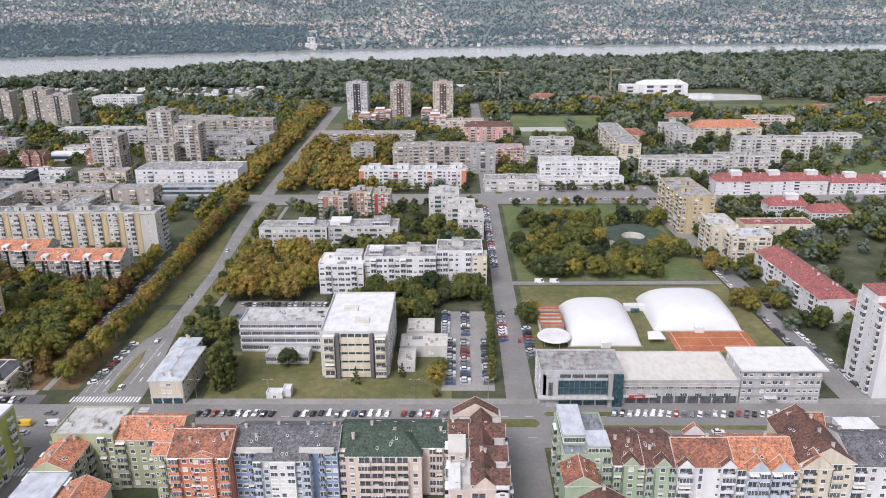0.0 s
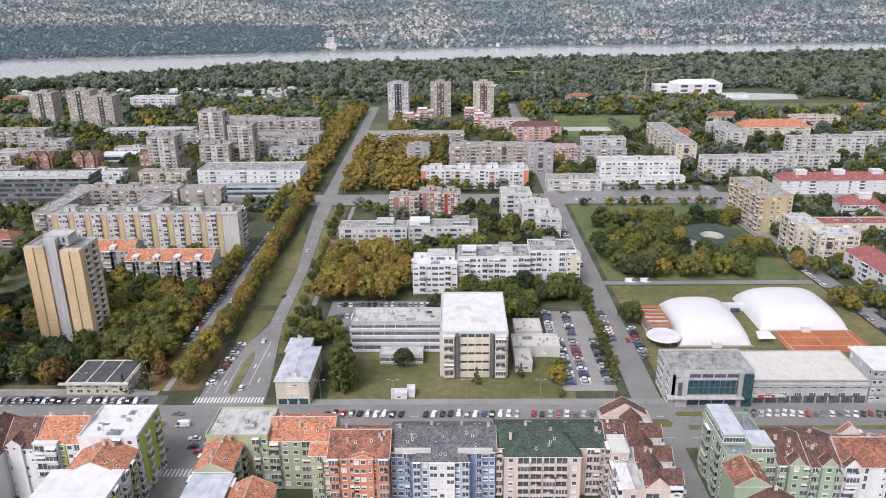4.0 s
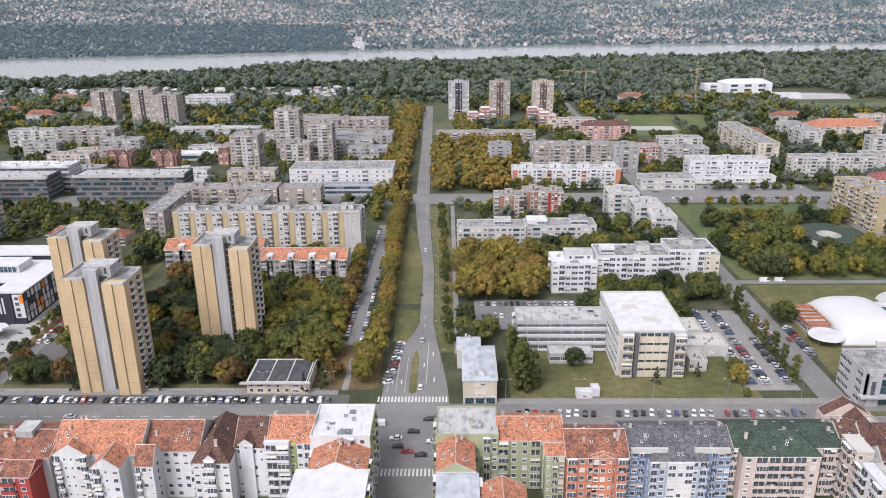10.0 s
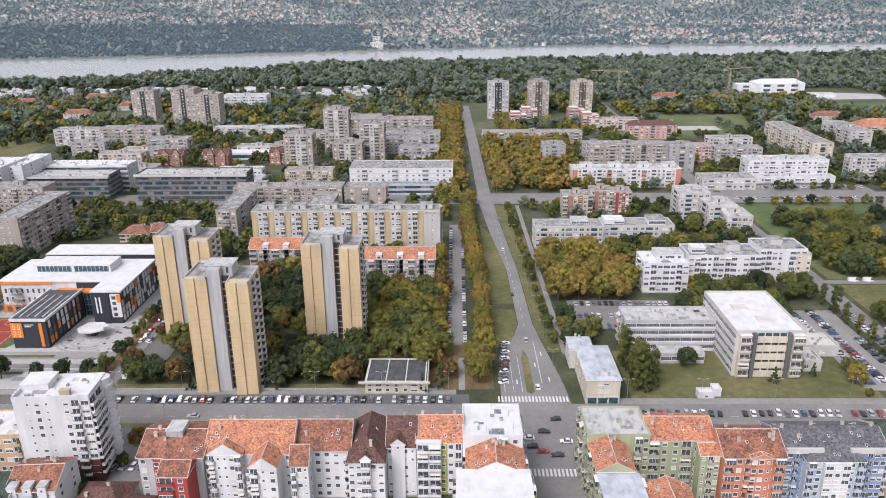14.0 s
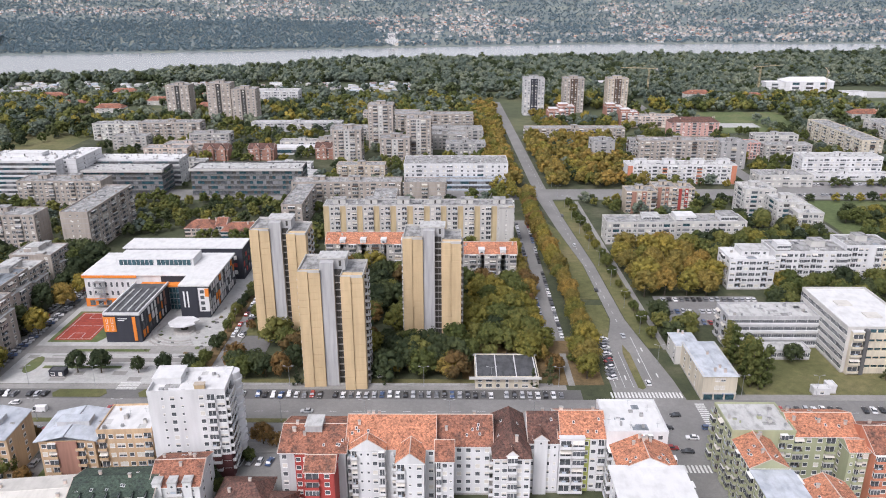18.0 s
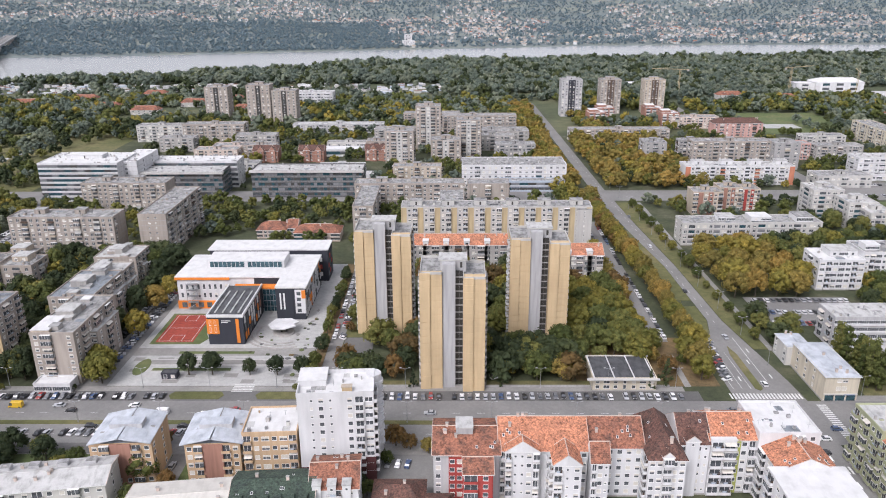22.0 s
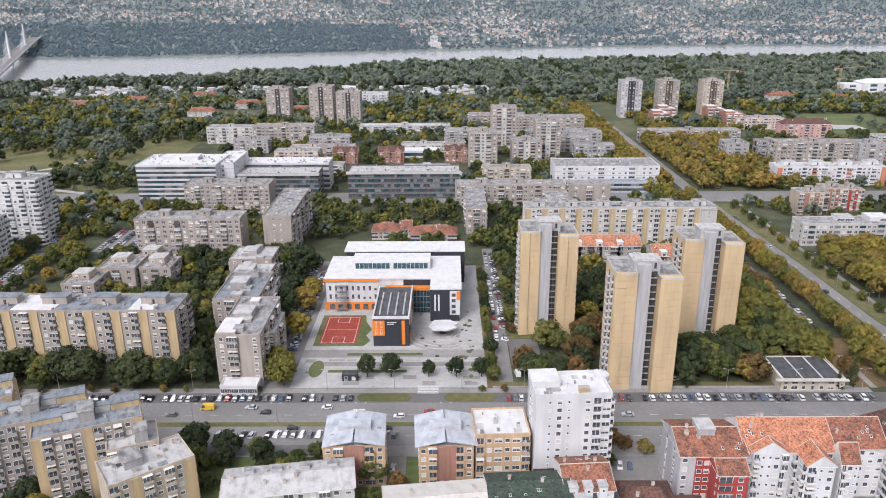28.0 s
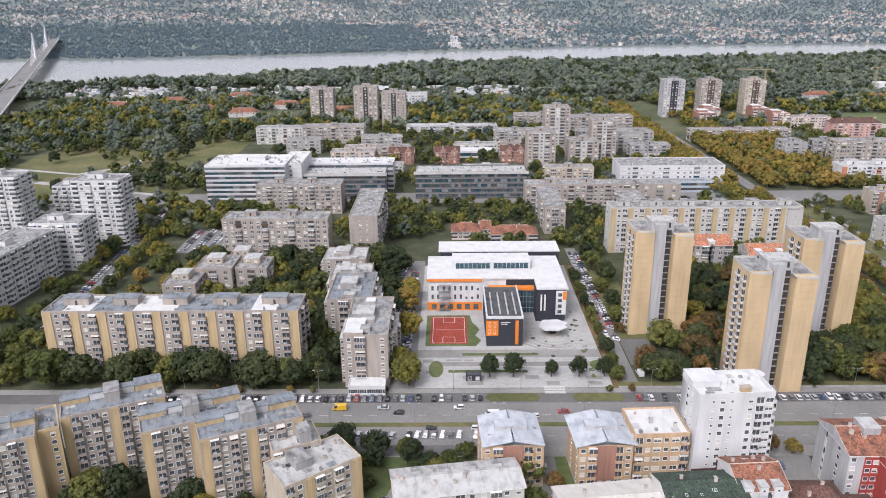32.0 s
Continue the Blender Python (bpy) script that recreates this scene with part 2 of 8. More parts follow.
M["underwood"] = ground_mat("rough grass and undergrowth", (0.05, 0.066, 0.036), (0.085, 0.102, 0.05), (0.15, 0.152, 0.082), s1=0.012, s2=0.09)
M["litter"] = ground_mat("brown leaf litter", (0.12, 0.09, 0.045), (0.18, 0.125, 0.06), (0.25, 0.165, 0.075), s1=0.08, s2=0.5)
M["clay"] = ground_mat("red clay", (0.36, 0.12, 0.05), (0.42, 0.14, 0.06), (0.46, 0.17, 0.08), s1=0.1, s2=0.8)
M["court"] = ground_mat("red sports floor", (0.30, 0.05, 0.035), (0.34, 0.06, 0.04), (0.37, 0.08, 0.05), s1=0.1, s2=0.8)
M["line"] = flat_stuff("white road paint", (0.6, 0.6, 0.58), 0.8, vary=0.2)
M["membrane"] = flat_stuff("white dome membrane", (0.6, 0.6, 0.595), 0.45, vary=0.03, scale=0.2)
M["kerb"] = flat_stuff("kerb stone", (0.42, 0.41, 0.39), 0.9)
M["rubber"] = flat_stuff("tyre rubber", (0.02, 0.02, 0.02), 0.8)
M["steel"] = flat_stuff("galvanised steel", (0.38, 0.39, 0.4), 0.45, 0.7)
M["bark"] = flat_stuff("bark", (0.09, 0.075, 0.055), 0.95, vary=0.3)
M["green"] = leafy("green leaves", (0.09, 0.115, 0.04), (0.14, 0.16, 0.055), (0.205, 0.205, 0.068))
M["yellowgreen"] = leafy("yellowing leaves", (0.165, 0.172, 0.052), (0.25, 0.23, 0.06), (0.345, 0.28, 0.07))
M["amber"] = leafy("amber leaves", (0.225, 0.19, 0.062), (0.305, 0.24, 0.074), (0.37, 0.255, 0.078))
M["rust"] = leafy("rust leaves", (0.14, 0.1, 0.046), (0.2, 0.128, 0.055), (0.27, 0.165, 0.066))
M["darkgreen"] = leafy("dark evergreen leaves", (0.042, 0.06, 0.034), (0.066, 0.088, 0.046), (0.105, 0.125, 0.058))
# Haze on the far slopes is mixed into these pale blue leaf tones.
M["hillwood"] = leafy("hill woods with painted haze", (0.155, 0.225, 0.285), (0.18, 0.25, 0.308), (0.22, 0.285, 0.336), 0.4)
M["maple"] = leafy("purple leaves", (0.056, 0.025, 0.021), (0.091, 0.039, 0.031), (0.126, 0.056, 0.042))
# Pale and slightly blue: distance haze is worked into these leaf colours.
M["wood"] = leafy("river wood leaves paled for haze", (0.13, 0.166, 0.148), (0.185, 0.225, 0.188), (0.255, 0.285, 0.215), 0.7)
m, n, l, b = nodes_of("river water")
l.new(ramp(n, l, noise_at(n, l, 0.004, 3), (0.3, (0.29, 0.3, 0.285)), (0.7, (0.35, 0.36, 0.345))), b.inputs["Base Color"])
b.inputs["Roughness"].default_value = 0.16
bumped(n, l, b, noise_at(n, l, 0.12, 3, (1, 0.5, 1)), 0.05, 0.2)
M["water"] = m

# ---- builders ----
class MB:
    """Collects boxes, walls and polygons of one mesh."""

    def __init__(self):
        self.v, self.f, self.m, self.mats = [], [], [], []

    def mi(self, mat):
        if mat not in self.mats:
            self.mats.append(mat)
        return self.mats.index(mat)

    def poly(self, pts, mat):
        k = len(self.v)
        self.v += [tuple(p) for p in pts]
        self.f.append(tuple(range(k, k + len(pts))))
        self.m.append(self.mi(mat))

    def solid(self, bottom, top, mat, cap=None, floor=True):
        """A body between two rings of the same length, counter-clockwise from above."""
        k, n_ = len(self.v), len(bottom)
        self.v += [tuple(p) for p in bottom] + [tuple(p) for p in top]
        for i in range(n_):
            j = (i + 1) % n_
            self.f.append((k + i, k + j, k + n_ + j, k + n_ + i))
            self.m.append(self.mi(mat))
        self.f.append(tuple(range(k + n_, k + 2 * n_)))
        self.m.append(self.mi(cap or mat))
        if floor:
            self.f.append(tuple(range(k + n_ - 1, k - 1, -1)))
            self.m.append(self.mi(mat))

    def prism(self, xy, z0, z1, mat, cap=None):
        self.solid([(x, y, z0) for x, y in xy], [(x, y, z1) for x, y in xy], mat, cap)

    def box(self, x0, x1, y0, y1, z0, z1, mat, cap=None):
        self.prism([(x0, y0), (x1, y0), (x1, y1), (x0, y1)], z0, z1, mat, cap)

    def cone(self, x, y, z0, z1, r0, r1, mat, n_=8, cap=None):
        a = [2 * math.pi * i / n_ for i in range(n_)]
        self.solid([(x + r0 * math.cos(i), y + r0 * math.sin(i), z0) for i in a], [(x + r1 * math.cos(i), y + r1 * math.sin(i), z1) for i in a], mat, cap)

    def bar(self, p, q, r, mat, n_=5):
        p, q = Vector(p), Vector(q)
        d = (q - p).normalized()
        u = d.orthogonal().normalized()
        w = d.cross(u)
        ring = [(u * math.cos(2 * math.pi * i / n_) + w * math.sin(2 * math.pi * i / n_)) * r for i in range(n_)]
        self.solid([p + o for o in ring], [q + o for o in ring], mat)

    def loft(self, rings, mat):
        """One closed body through rings of the same length, from below upwards."""
        k, n_ = len(self.v), len(rings[0])
        for r in rings:
            self.v += [tuple(p) for p in r]
        for j in range(len(rings) - 1):
            for i in range(n_):
                a, b = k + j * n_ + i, k + j * n_ + (i + 1) % n_
                self.f.append((a, b, b + n_, a + n_))
                self.m.append(self.mi(mat))
        self.f.append(tuple(range(len(self.v) - n_, len(self.v))))
        self.m.append(self.mi(mat))

    def weld(self):
        """Joins corners that meet, so that the pieces are one body."""
        seen, back, v = {}, [], []
        for p in self.v:
            key = tuple(round(c, 4) for c in p)
            if key not in seen:
                seen[key] = len(v)
                v.append(p)
            back.append(seen[key])
        self.v, self.f = v, [tuple(back[i] for i in f) for f in self.f]
        return self

    def mesh(self, name):
        me = bpy.data.meshes.new(name)
        me.from_pydata(self.v, [], self.f)
        for s in self.mats:
            me.materials.append(s)
        me.polygons.foreach_set("material_index", self.m)
        me.update()
        return me


def west(x, y):
    """The ground plan west of the towers lies a little east of its first survey."""
    return x + 2.2 * min(1.0, max(0.0, (-297 - x) / 10)) if y < 640 else x


def thing(name, x, y, yaw=0.0, z=0.0, label="", category="", group="", kind=""):
    ob = new(name)
    ob.empty_display_size = 0.5
    ob.matrix_basis = pose(west(x, y), y, z, 0, 0, yaw)
    return tagged(ob, label, category, group, kind)


def piece(name, me, parent, m=None, label=""):
    ob = bpy.data.objects.new(name, me)
    scene.collection.objects.link(ob)
    ob.parent = parent
    if m is not None:
        ob.matrix_basis = m
    if label:
        ob["label"] = label
    return ob


def part(name, mb, parent, label=""):
    return piece(name, mb.mesh(name), parent, None, label)


def solo(name, mb, label, category, group="", kind="", x=0, y=0, z=0, yaw=0):
    if not x and not y:
        mb.v = [(west(vx, vy), vy, vz) for vx, vy, vz in mb.v]
    ob = new(name, mb.mesh(name))
    ob.matrix_basis = pose(west(x, y), y, z, 0, 0, yaw)
    return tagged(ob, label, category, group, kind)


rnd = random.Random(7)
CACHE = {}


def window_mesh(w, h, look_, frame="frame"):
    """A window: frame proud of the wall, pane set back in it, maybe a blind; x along the wall, -y outward."""
    key = ("window", round(w, 2), round(h, 2), look_, frame)
    if key not in CACHE:
        b_, f, t = MB(), M[frame], 0.09
        a, c = w / 2, h / 2
        for x0, x1, z0, z1 in ((-a, a, -c, -c + t), (-a, a, c - t, c), (-a, -a + t, -c + t, c - t), (a - t, a, -c + t, c - t)):
            b_.box(x0, x1, -0.06, 0.05, z0, z1, f)
        zb = {"open": c - t, "half": 0.0, "shut": -c + t}[look_]
        lights = max(1, int(w / 0.85))
        step = (w - 2 * t) / lights
        for i in range(lights):
            x0, x1 = -a + t + i * step, -a + t + (i + 1) * step - (0.07 if i < lights - 1 else 0)
            if zb > -c + t:
                b_.box(x0, x1, -0.02, 0.05, -c + t, zb, M["glass"])
            if zb < c - t:
                b_.box(x0, x1, -0.03, 0.05, zb, c - t, M["blind"])
            if i < lights - 1:
                b_.box(x1, x1 + 0.07, -0.055, 0.05, -c + t, zb, f)
                if zb < c - t:
                    b_.box(x1, x1 + 0.07, -0.055, 0.05, zb, c - t, f)
        b_.box(-a, a, -0.14, 0.05, -c - 0.07, -c, f)
        CACHE[key] = b_.weld().mesh("window")
    return CACHE[key]


def balcony_mesh(w, wall, look_):
    """A balcony: slab, parapet, glazed door behind, sometimes closed in with panes."""
    key = ("balcony", round(w, 2), wall, look_)
    if key not in CACHE:
        b_, a, d = MB(), w / 2, 1.1
        b_.box(-a, a, -d, 0.05, -1.4, -1.25, M["concrete"])
        b_.box(-a, a, -d, -d + 0.1, -1.25, -0.35, M[wall])
        b_.box(-a, -a + 0.1, -d + 0.1, 0.05, -1.25, -0.35, M[wall])
        b_.box(a - 0.1, a, -d + 0.1, 0.05, -1.25, -0.35, M[wall])
        for sx in (-1, 1):
            p0, p1 = sorted((sx * (a - 0.1), sx * (a - 0.25)))
            b_.box(p0, p1, -0.06, 0.05, -1.25, 1.0, M["frame"])
            p0, p1 = sorted((sx * (a - 0.25), sx * 0.05))
            b_.box(p0, p1, -0.04, 0.05, -1.25, 1.0, M["glass"])
        b_.box(-0.05, 0.05, -0.06, 0.05, -1.25, 1.0, M["frame"])
        if look_ == "free":
            b_.box(-a + 0.3, -a + 0.85, -d + 0.25, -0.35, -1.25, -0.45, M["offwhite"])
            b_.box(a - 0.6, a - 0.2, -0.5, -0.1, -1.25, 0.1, M["umber"])
            for z in (0.25, 0.4):
                b_.box(-a + 0.1, a - 0.1, -d + 0.05, -d + 0.08, z, z + 0.03, M["steel"])
            b_.box(-a * 0.5, a * 0.2, -d + 0.04, -d + 0.09, -0.3, 0.26, M["paleblue"])
        if look_ == "closed":
            n_ = max(2, int(w / 0.9))
            for i in range(n_):
                x0 = -a + i * w / n_
                b_.box(x0, x0 + 0.09, -d, -d + 0.1, -0.35, 1.2, M["frame"])
                b_.box(x0 + 0.09, -a + (i + 1) * w / n_, -d, -d + 0.1, -0.35, 1.2, M["glass"])
            b_.box(-a, a, -d, 0.05, 1.2, 1.28, M["frame"])
        elif look_ == "awning":
            b_.solid([(-a + 0.1, -d - 0.1, 0.35), (a - 0.1, -d - 0.1, 0.35), (a - 0.1, 0.05, 1.0), (-a + 0.1, 0.05, 1.0)], [(-a + 0.1, -d - 0.1, 0.4), (a - 0.1, -d - 0.1, 0.4), (a - 0.1, 0.05, 1.05), (-a + 0.1, 0.05, 1.05)], M["blind"])
        CACHE[key] = b_.weld().mesh("balcony")
    return CACHE[key]


LOOKS = ("open", "open", "open", "half", "half", "shut")
ENDS = {"S": (0, 0), "E": (1, 90), "N": (2, 180), "W": (3, -90)}


def facade(parent, side, w, d, pattern, z0, fh, floors, wall, second, mode, glassrow="frame", at=(0, 0)):
    """Windows and balconies of one face. Pattern, a letter a bay: w window, d wide window, s small, b balcony, c balcony in the second
    colour, g glass band, k strip in the second colour, . blank."""
    half = (d / 2, w / 2, d / 2, w / 2)[ENDS[side][0]]
    span = w if side in "SN" else d
    turn = ENDS[side][1]
    bay = span / len(pattern)
    base = Matrix.Translation((at[0], at[1], 0)) @ Matrix.Rotation(radians(turn), 4, "Z") @ Matrix.Translation((0, -half, 0))
    for i, ch in enumerate(pattern):
        if ch in "kK":
            st = MB()
            st.box(-bay / 2 + 0.02, bay / 2 - 0.02, -0.35, 0.05, 0.3, z0 + floors * fh + 0.3, M[second])
            piece("wall_strip", st.mesh("wall_strip"), parent, base @ Matrix.Translation((-span / 2 + (i + 0.5) * bay, 0, 0)))
    row = MB() if mode == "row" else None
    if row is not None:
        for fl in range(1, floors + 1):
            row.box(-span / 2, span / 2, -0.07, 0.05, z0 + fl * fh - 0.14, z0 + fl * fh + 0.06, M["concrete"])
    for fl in range(floors):
        zc = z0 + (fl + 0.52) * fh
        for i, ch in enumerate(pattern):
            if ch == ".":
                continue
            xc = -span / 2 + (i + 0.5) * bay
            out = 0.35 if ch in "kK" else 0.0
            if ch == "k":
                continue
            if ch in "bc":
                wall_, bw = (second if ch == "c" else wall), min(bay - 0.15, 4.2)
                if row is None:
                    piece("balcony", balcony_mesh(bw, wall_, rnd.choice(("free", "free", "bare", "bare", "closed", "closed", "awning"))), parent, base @ Matrix.Translation((xc, 0, zc)))
                else:
                    a, luck = bw / 2, rnd.random()
                    front = wall_ if ch == "c" or luck < 0.5 or wall == "white" else rnd.choice(("offwhite", "lightgrey", "beige", "grey", "umber"))
                    row.box(xc - a, xc + a, -1.0, 0.05, zc - 1.3, zc - 0.4, M[front])
                    if luck < 0.3:
                        row.box(xc - a, xc + a, -0.95, 0.05, zc - 0.4, zc + 0.95, M["glass"])
                        row.box(xc - a, xc + a, -1.0, 0.05, zc + 0.95, zc + 1.15, M["frame"])
                        for u in (0.33, 0.67):
                            row.box(xc - a + 2 * a * u - 0.06, xc - a + 2 * a * u + 0.06, -0.98, -0.9, zc - 0.4, zc + 0.95, M["frame"])
                    else:
                        # A dark panel here paints in the shade of an open loggia.
                        row.box(xc - a + 0.2, xc + a - 0.2, -0.06, 0.05, zc - 0.4, zc + 1.0, M["glass" if luck < 0.8 else "dark" if luck < 0.92 else "blind"])
                        if luck > 0.86:
                            row.solid([(xc - a + 0.1, -1.1, zc + 0.45), (xc + a - 0.1, -1.1, zc + 0.45), (xc + a - 0.1, 0.05, zc + 1.1), (xc - a + 0.1, 0.05, zc + 1.1)], [(xc - a + 0.1, -1.1, zc + 0.5), (xc + a - 0.1, -1.1, zc + 0.5), (xc + a - 0.1, 0.05, zc + 1.15), (xc - a + 0.1, 0.05, zc + 1.15)], M["blind"])
                continue
            ww, hh = {"w": (min(1.5, bay - 0.3), 1.45), "d": (min(2.4, bay - 0.3), 1.5), "s": (0.8, 0.9), "g": (bay - 0.04, fh * 0.55), "K": (1.4, 1.4), "t": (1.2, fh * 0.8)}[ch]
            if row is None:
                piece("window", window_mesh(ww, hh, "open" if ch == "g" else rnd.choice(LOOKS), glassrow), parent, base @ Matrix.Translation((xc, -out, zc)))
            else:
                luck = rnd.random()
                gl = M[rnd.choice(("glass", "glassblue", "glassblue", "glass", "dark", "facade")) if ch == "g" else "glass" if luck < 0.78 else "blind"]
                row.box(xc - ww / 2, xc + ww / 2, -0.05 - out, 0.05, zc - hh / 2, zc + hh / 2, gl)
                row.box(xc - ww / 2 - 0.1, xc + ww / 2 + 0.1, -0.12 - out, 0.05, zc - hh / 2 - 0.16, zc - hh / 2, M[glassrow])
                if ch != "g":
                    row.box(xc - 0.05, xc + 0.05, -0.09 - out, 0.05, zc - hh / 2, zc + hh / 2, M["frame"])
                    if luck > 0.88:
                        row.box(xc + ww / 2 + 0.1, xc + ww / 2 + 0.85, -0.4 - out, 0.05, zc - 0.7, zc - 0.15, M["frame"])
                    elif luck > 0.62:
                        row.box(xc - ww / 2, xc + ww / 2, -0.08 - out, 0.05, zc + hh / 2 - rnd.uniform(0.3, 0.9), zc + hh / 2, M["blind"])
    if row is not None and row.v:
        tagged(piece("glazing", row.mesh("glazing"), parent, base), kind="stuff")


def flat_roof(parent, w, d, h, felt, wall, houses=(), rim=0.6, vents=6, clean=False):
    r = MB()
    r.box(-w / 2 + 0.25, w / 2 - 0.25, -d / 2 + 0.25, d / 2 - 0.25, h - 0.2, h + 0.05, M[felt])
    top = part("roof", r, parent)
    p = MB()
    for x0, x1, y0, y1 in ((-w / 2 - 0.1, w / 2 + 0.1, -d / 2 - 0.1, -d / 2 + 0.25), (-w / 2 - 0.1, w / 2 + 0.1, d / 2 - 0.25, d / 2 + 0.1), (-w / 2 - 0.1, -w / 2 + 0.25, -d / 2 + 0.25, d / 2 - 0.25), (w / 2 - 0.25, w / 2 + 0.1, -d / 2 + 0.25, d / 2 - 0.25)):
        p.box(x0, x1, y0, y1, h - 0.3, h + rim, M[wall])
    part("parapet", p, parent)
    for hx_, hy_, hw, hd, hh in houses:
        q = MB()
        q.box(hx_ - hw / 2, hx_ + hw / 2, hy_ - hd / 2, hy_ + hd / 2, h + 0.05, h + hh, M[wall])
        q.box(hx_ - hw / 2 - 0.25, hx_ + hw / 2 + 0.25, hy_ - hd / 2 - 0.25, hy_ + hd / 2 + 0.25, h + hh, h + hh + 0.25, M[felt])
        q.box(hx_ - 0.5, hx_ + 0.5, hy_ - hd / 2 - 0.03, hy_ - hd / 2 + 0.1, h + 0.1, h + min(2.1, hh - 0.2), M["dark"])
        part("roof_house", q, top)
    cl = MB()
    for _ in range(int(4 + w * d / 34)):
        x, y, s, e = rnd.uniform(-w / 2 + 1.2, w / 2 - 1.2), rnd.uniform(-d / 2 + 1.2, d / 2 - 1.2), rnd.uniform(0.25, 0.7), rnd.uniform(0.25, 0.6)
        kind_ = rnd.random()
        if kind_ < 0.55:
            cl.box(x - s, x + s, y - e, y + e, h + 0.04, h + rnd.uniform(0.5, 1.5), M[rnd.choice((wall, "concrete", "offwhite", "grey", "steel"))], M["felt"])
        elif kind_ < 0.75:
            cl.cone(x, y, h + 0.04, h + rnd.uniform(1.6, 3.4), 0.05, 0.04, M["steel"], 4)
            cl.box(x - 0.6, x + 0.6, y - 0.03, y + 0.03, h + 1.4, h + 1.46, M["steel"])
        else:
            a, c = rnd.uniform(0.8, 2.4), rnd.uniform(0.6, 1.6)
            a, c = min(a, w / 2 - abs(x) - 0.4), min(c, d / 2 - abs(y) - 0.4)
            cl.box(x - a, x + a, y - c, y + c, h + 0.04, h + 0.09, M[rnd.choice(("felt", "feltpale", "feltdark", "feltblue", "felt"))])
    if not clean:
        tagged(part("roof_equipment", cl, top), kind="stuff")
    for _ in range((vents + 2) // 4):
        q, x, y = MB(), rnd.uniform(-w / 2 + 1, w / 2 - 1), rnd.uniform(-d / 2 + 1, d / 2 - 1)
        s, t = rnd.uniform(0.35, 0.8), rnd.uniform(0.6, 1.4)
        q.box(x - s / 2, x + s / 2, y - s / 2, y + s / 2, h + 0.05, h + t, M[wall])
        q.box(x - s / 2 - 0.1, x + s / 2 + 0.1, y - s / 2 - 0.1, y + s / 2 + 0.1, h + t, h + t + 0.12, M[felt])
        part("vent", q, top)


def pitched(parent, x0, x1, y0, y1, h, rise, tile, wall, ridge="x", hip=0.0, over=0.5, lights=0, chimneys=1, name="roof"):
    """A gable or hipped roof over a rectangle, with eaves, skylights and chimneys."""
    r, o, t = MB(), over, 0.22
    X0, X1, Y0, Y1 = x0 - o, x1 + o, y0 - o, y1 + o
    zb = h - 0.1
    if ridge == "x":
        ym = (y0 + y1) / 2
        ra, rb = (X0 + hip, ym, h + rise), (X1 - hip, ym, h + rise)
        faces = [((X0, Y0), (X1, Y0), rb, ra), ((X1, Y1), (X0, Y1), ra, rb), ((X1, Y0), (X1, Y1), rb), ((X0, Y1), (X0, Y0), ra)]
    else:
        xm = (x0 + x1) / 2
        ra, rb = (xm, Y0 + hip, h + rise), (xm, Y1 - hip, h + rise)
        faces = [((X1, Y0), (X1, Y1), rb, ra), ((X0, Y1), (X0, Y0), ra, rb), ((X0, Y0), (X1, Y0), ra), ((X1, Y1), (X0, Y1), rb)]
    for k, fc in enumerate(faces):
        gable = k > 1 and hip == 0
        low = [(p[0], p[1], zb) for p in fc if len(p) == 2]
        r.poly(low + [p for p in fc if len(p) == 3], M[wall] if gable else M[tile])
    for (ax, ay), (bx, by) in (((X0, Y0), (X1, Y0)), ((X1, Y0), (X1, Y1)), ((X1, Y1), (X0, Y1)), ((X0, Y1), (X0, Y0))):
        r.poly([(ax, ay, zb - t), (bx, by, zb - t), (bx, by, zb), (ax, ay, zb)], M["frame"])
    r.poly([(X0, Y0, zb - t), (X0, Y1, zb - t), (X1, Y1, zb - t), (X1, Y0, zb - t)], M["frame"])
    r.bar(ra, rb, 0.16, M["rose"] if tile in ("tile", "tilemix") else M[tile], 5)
    if hip == 0:
        for e, f_ in ((ra, faces[2]), (rb, faces[3])) if ridge == "y" else ((rb, faces[2]), (ra, faces[3])):
            for c in f_[:2]:
                r.bar((c[0], c[1], zb + 0.03), (e[0], e[1], e[2] + 0.03), 0.1, M["rose"], 4)
    top = part(name, r, parent)
    span = ((y1 - y0) if ridge == "x" else (x1 - x0)) / 2 + o
    slope = math.degrees(math.atan2(rise + 0.1, span))
    for _ in range(lights):
        u = rnd.uniform(0.25, 0.75)
        along = rnd.uniform(hip + 1.0, ((x1 - x0) if ridge == "x" else (y1 - y0)) - hip - 1.0)
        q = MB()
        q.box(-0.34, 0.34, -0.48, 0.48, 0, 0.1, M["frame"])
        q.box(-0.26, 0.26, -0.4, 0.4, 0.1, 0.12, M["glass"])
        z = zb + (rise + 0.1) * (1 - u)
        if ridge == "x":
            side = rnd.choice((-1, -1, 1))
            m_ = pose(x0 + along, (y0 + y1) / 2 + side * span * u, z, -side * slope, 0, 0)
        else:
            side = rnd.choice((-1, 1))
            m_ = pose((x0 + x1) / 2 + side * span * u, y0 + along, z, 0, side * slope, 0)
        piece("skylight", q.mesh("skylight"), top, m_)
    for _ in range(chimneys):
        u = rnd.uniform(-0.5, 0.5)
        x = rnd.uniform(x0 + 1, x1 - 1) if ridge == "x" else (x0 + x1) / 2 + u * span
        y = (y0 + y1) / 2 + u * span if ridge == "x" else rnd.uniform(y0 + 1, y1 - 1)
        z = zb + rise * (1 - abs(u))
        q = MB()
        q.box(x - 0.4, x + 0.4, y - 0.3, y + 0.3, z - 0.8, z + 1.2, M["rose"])
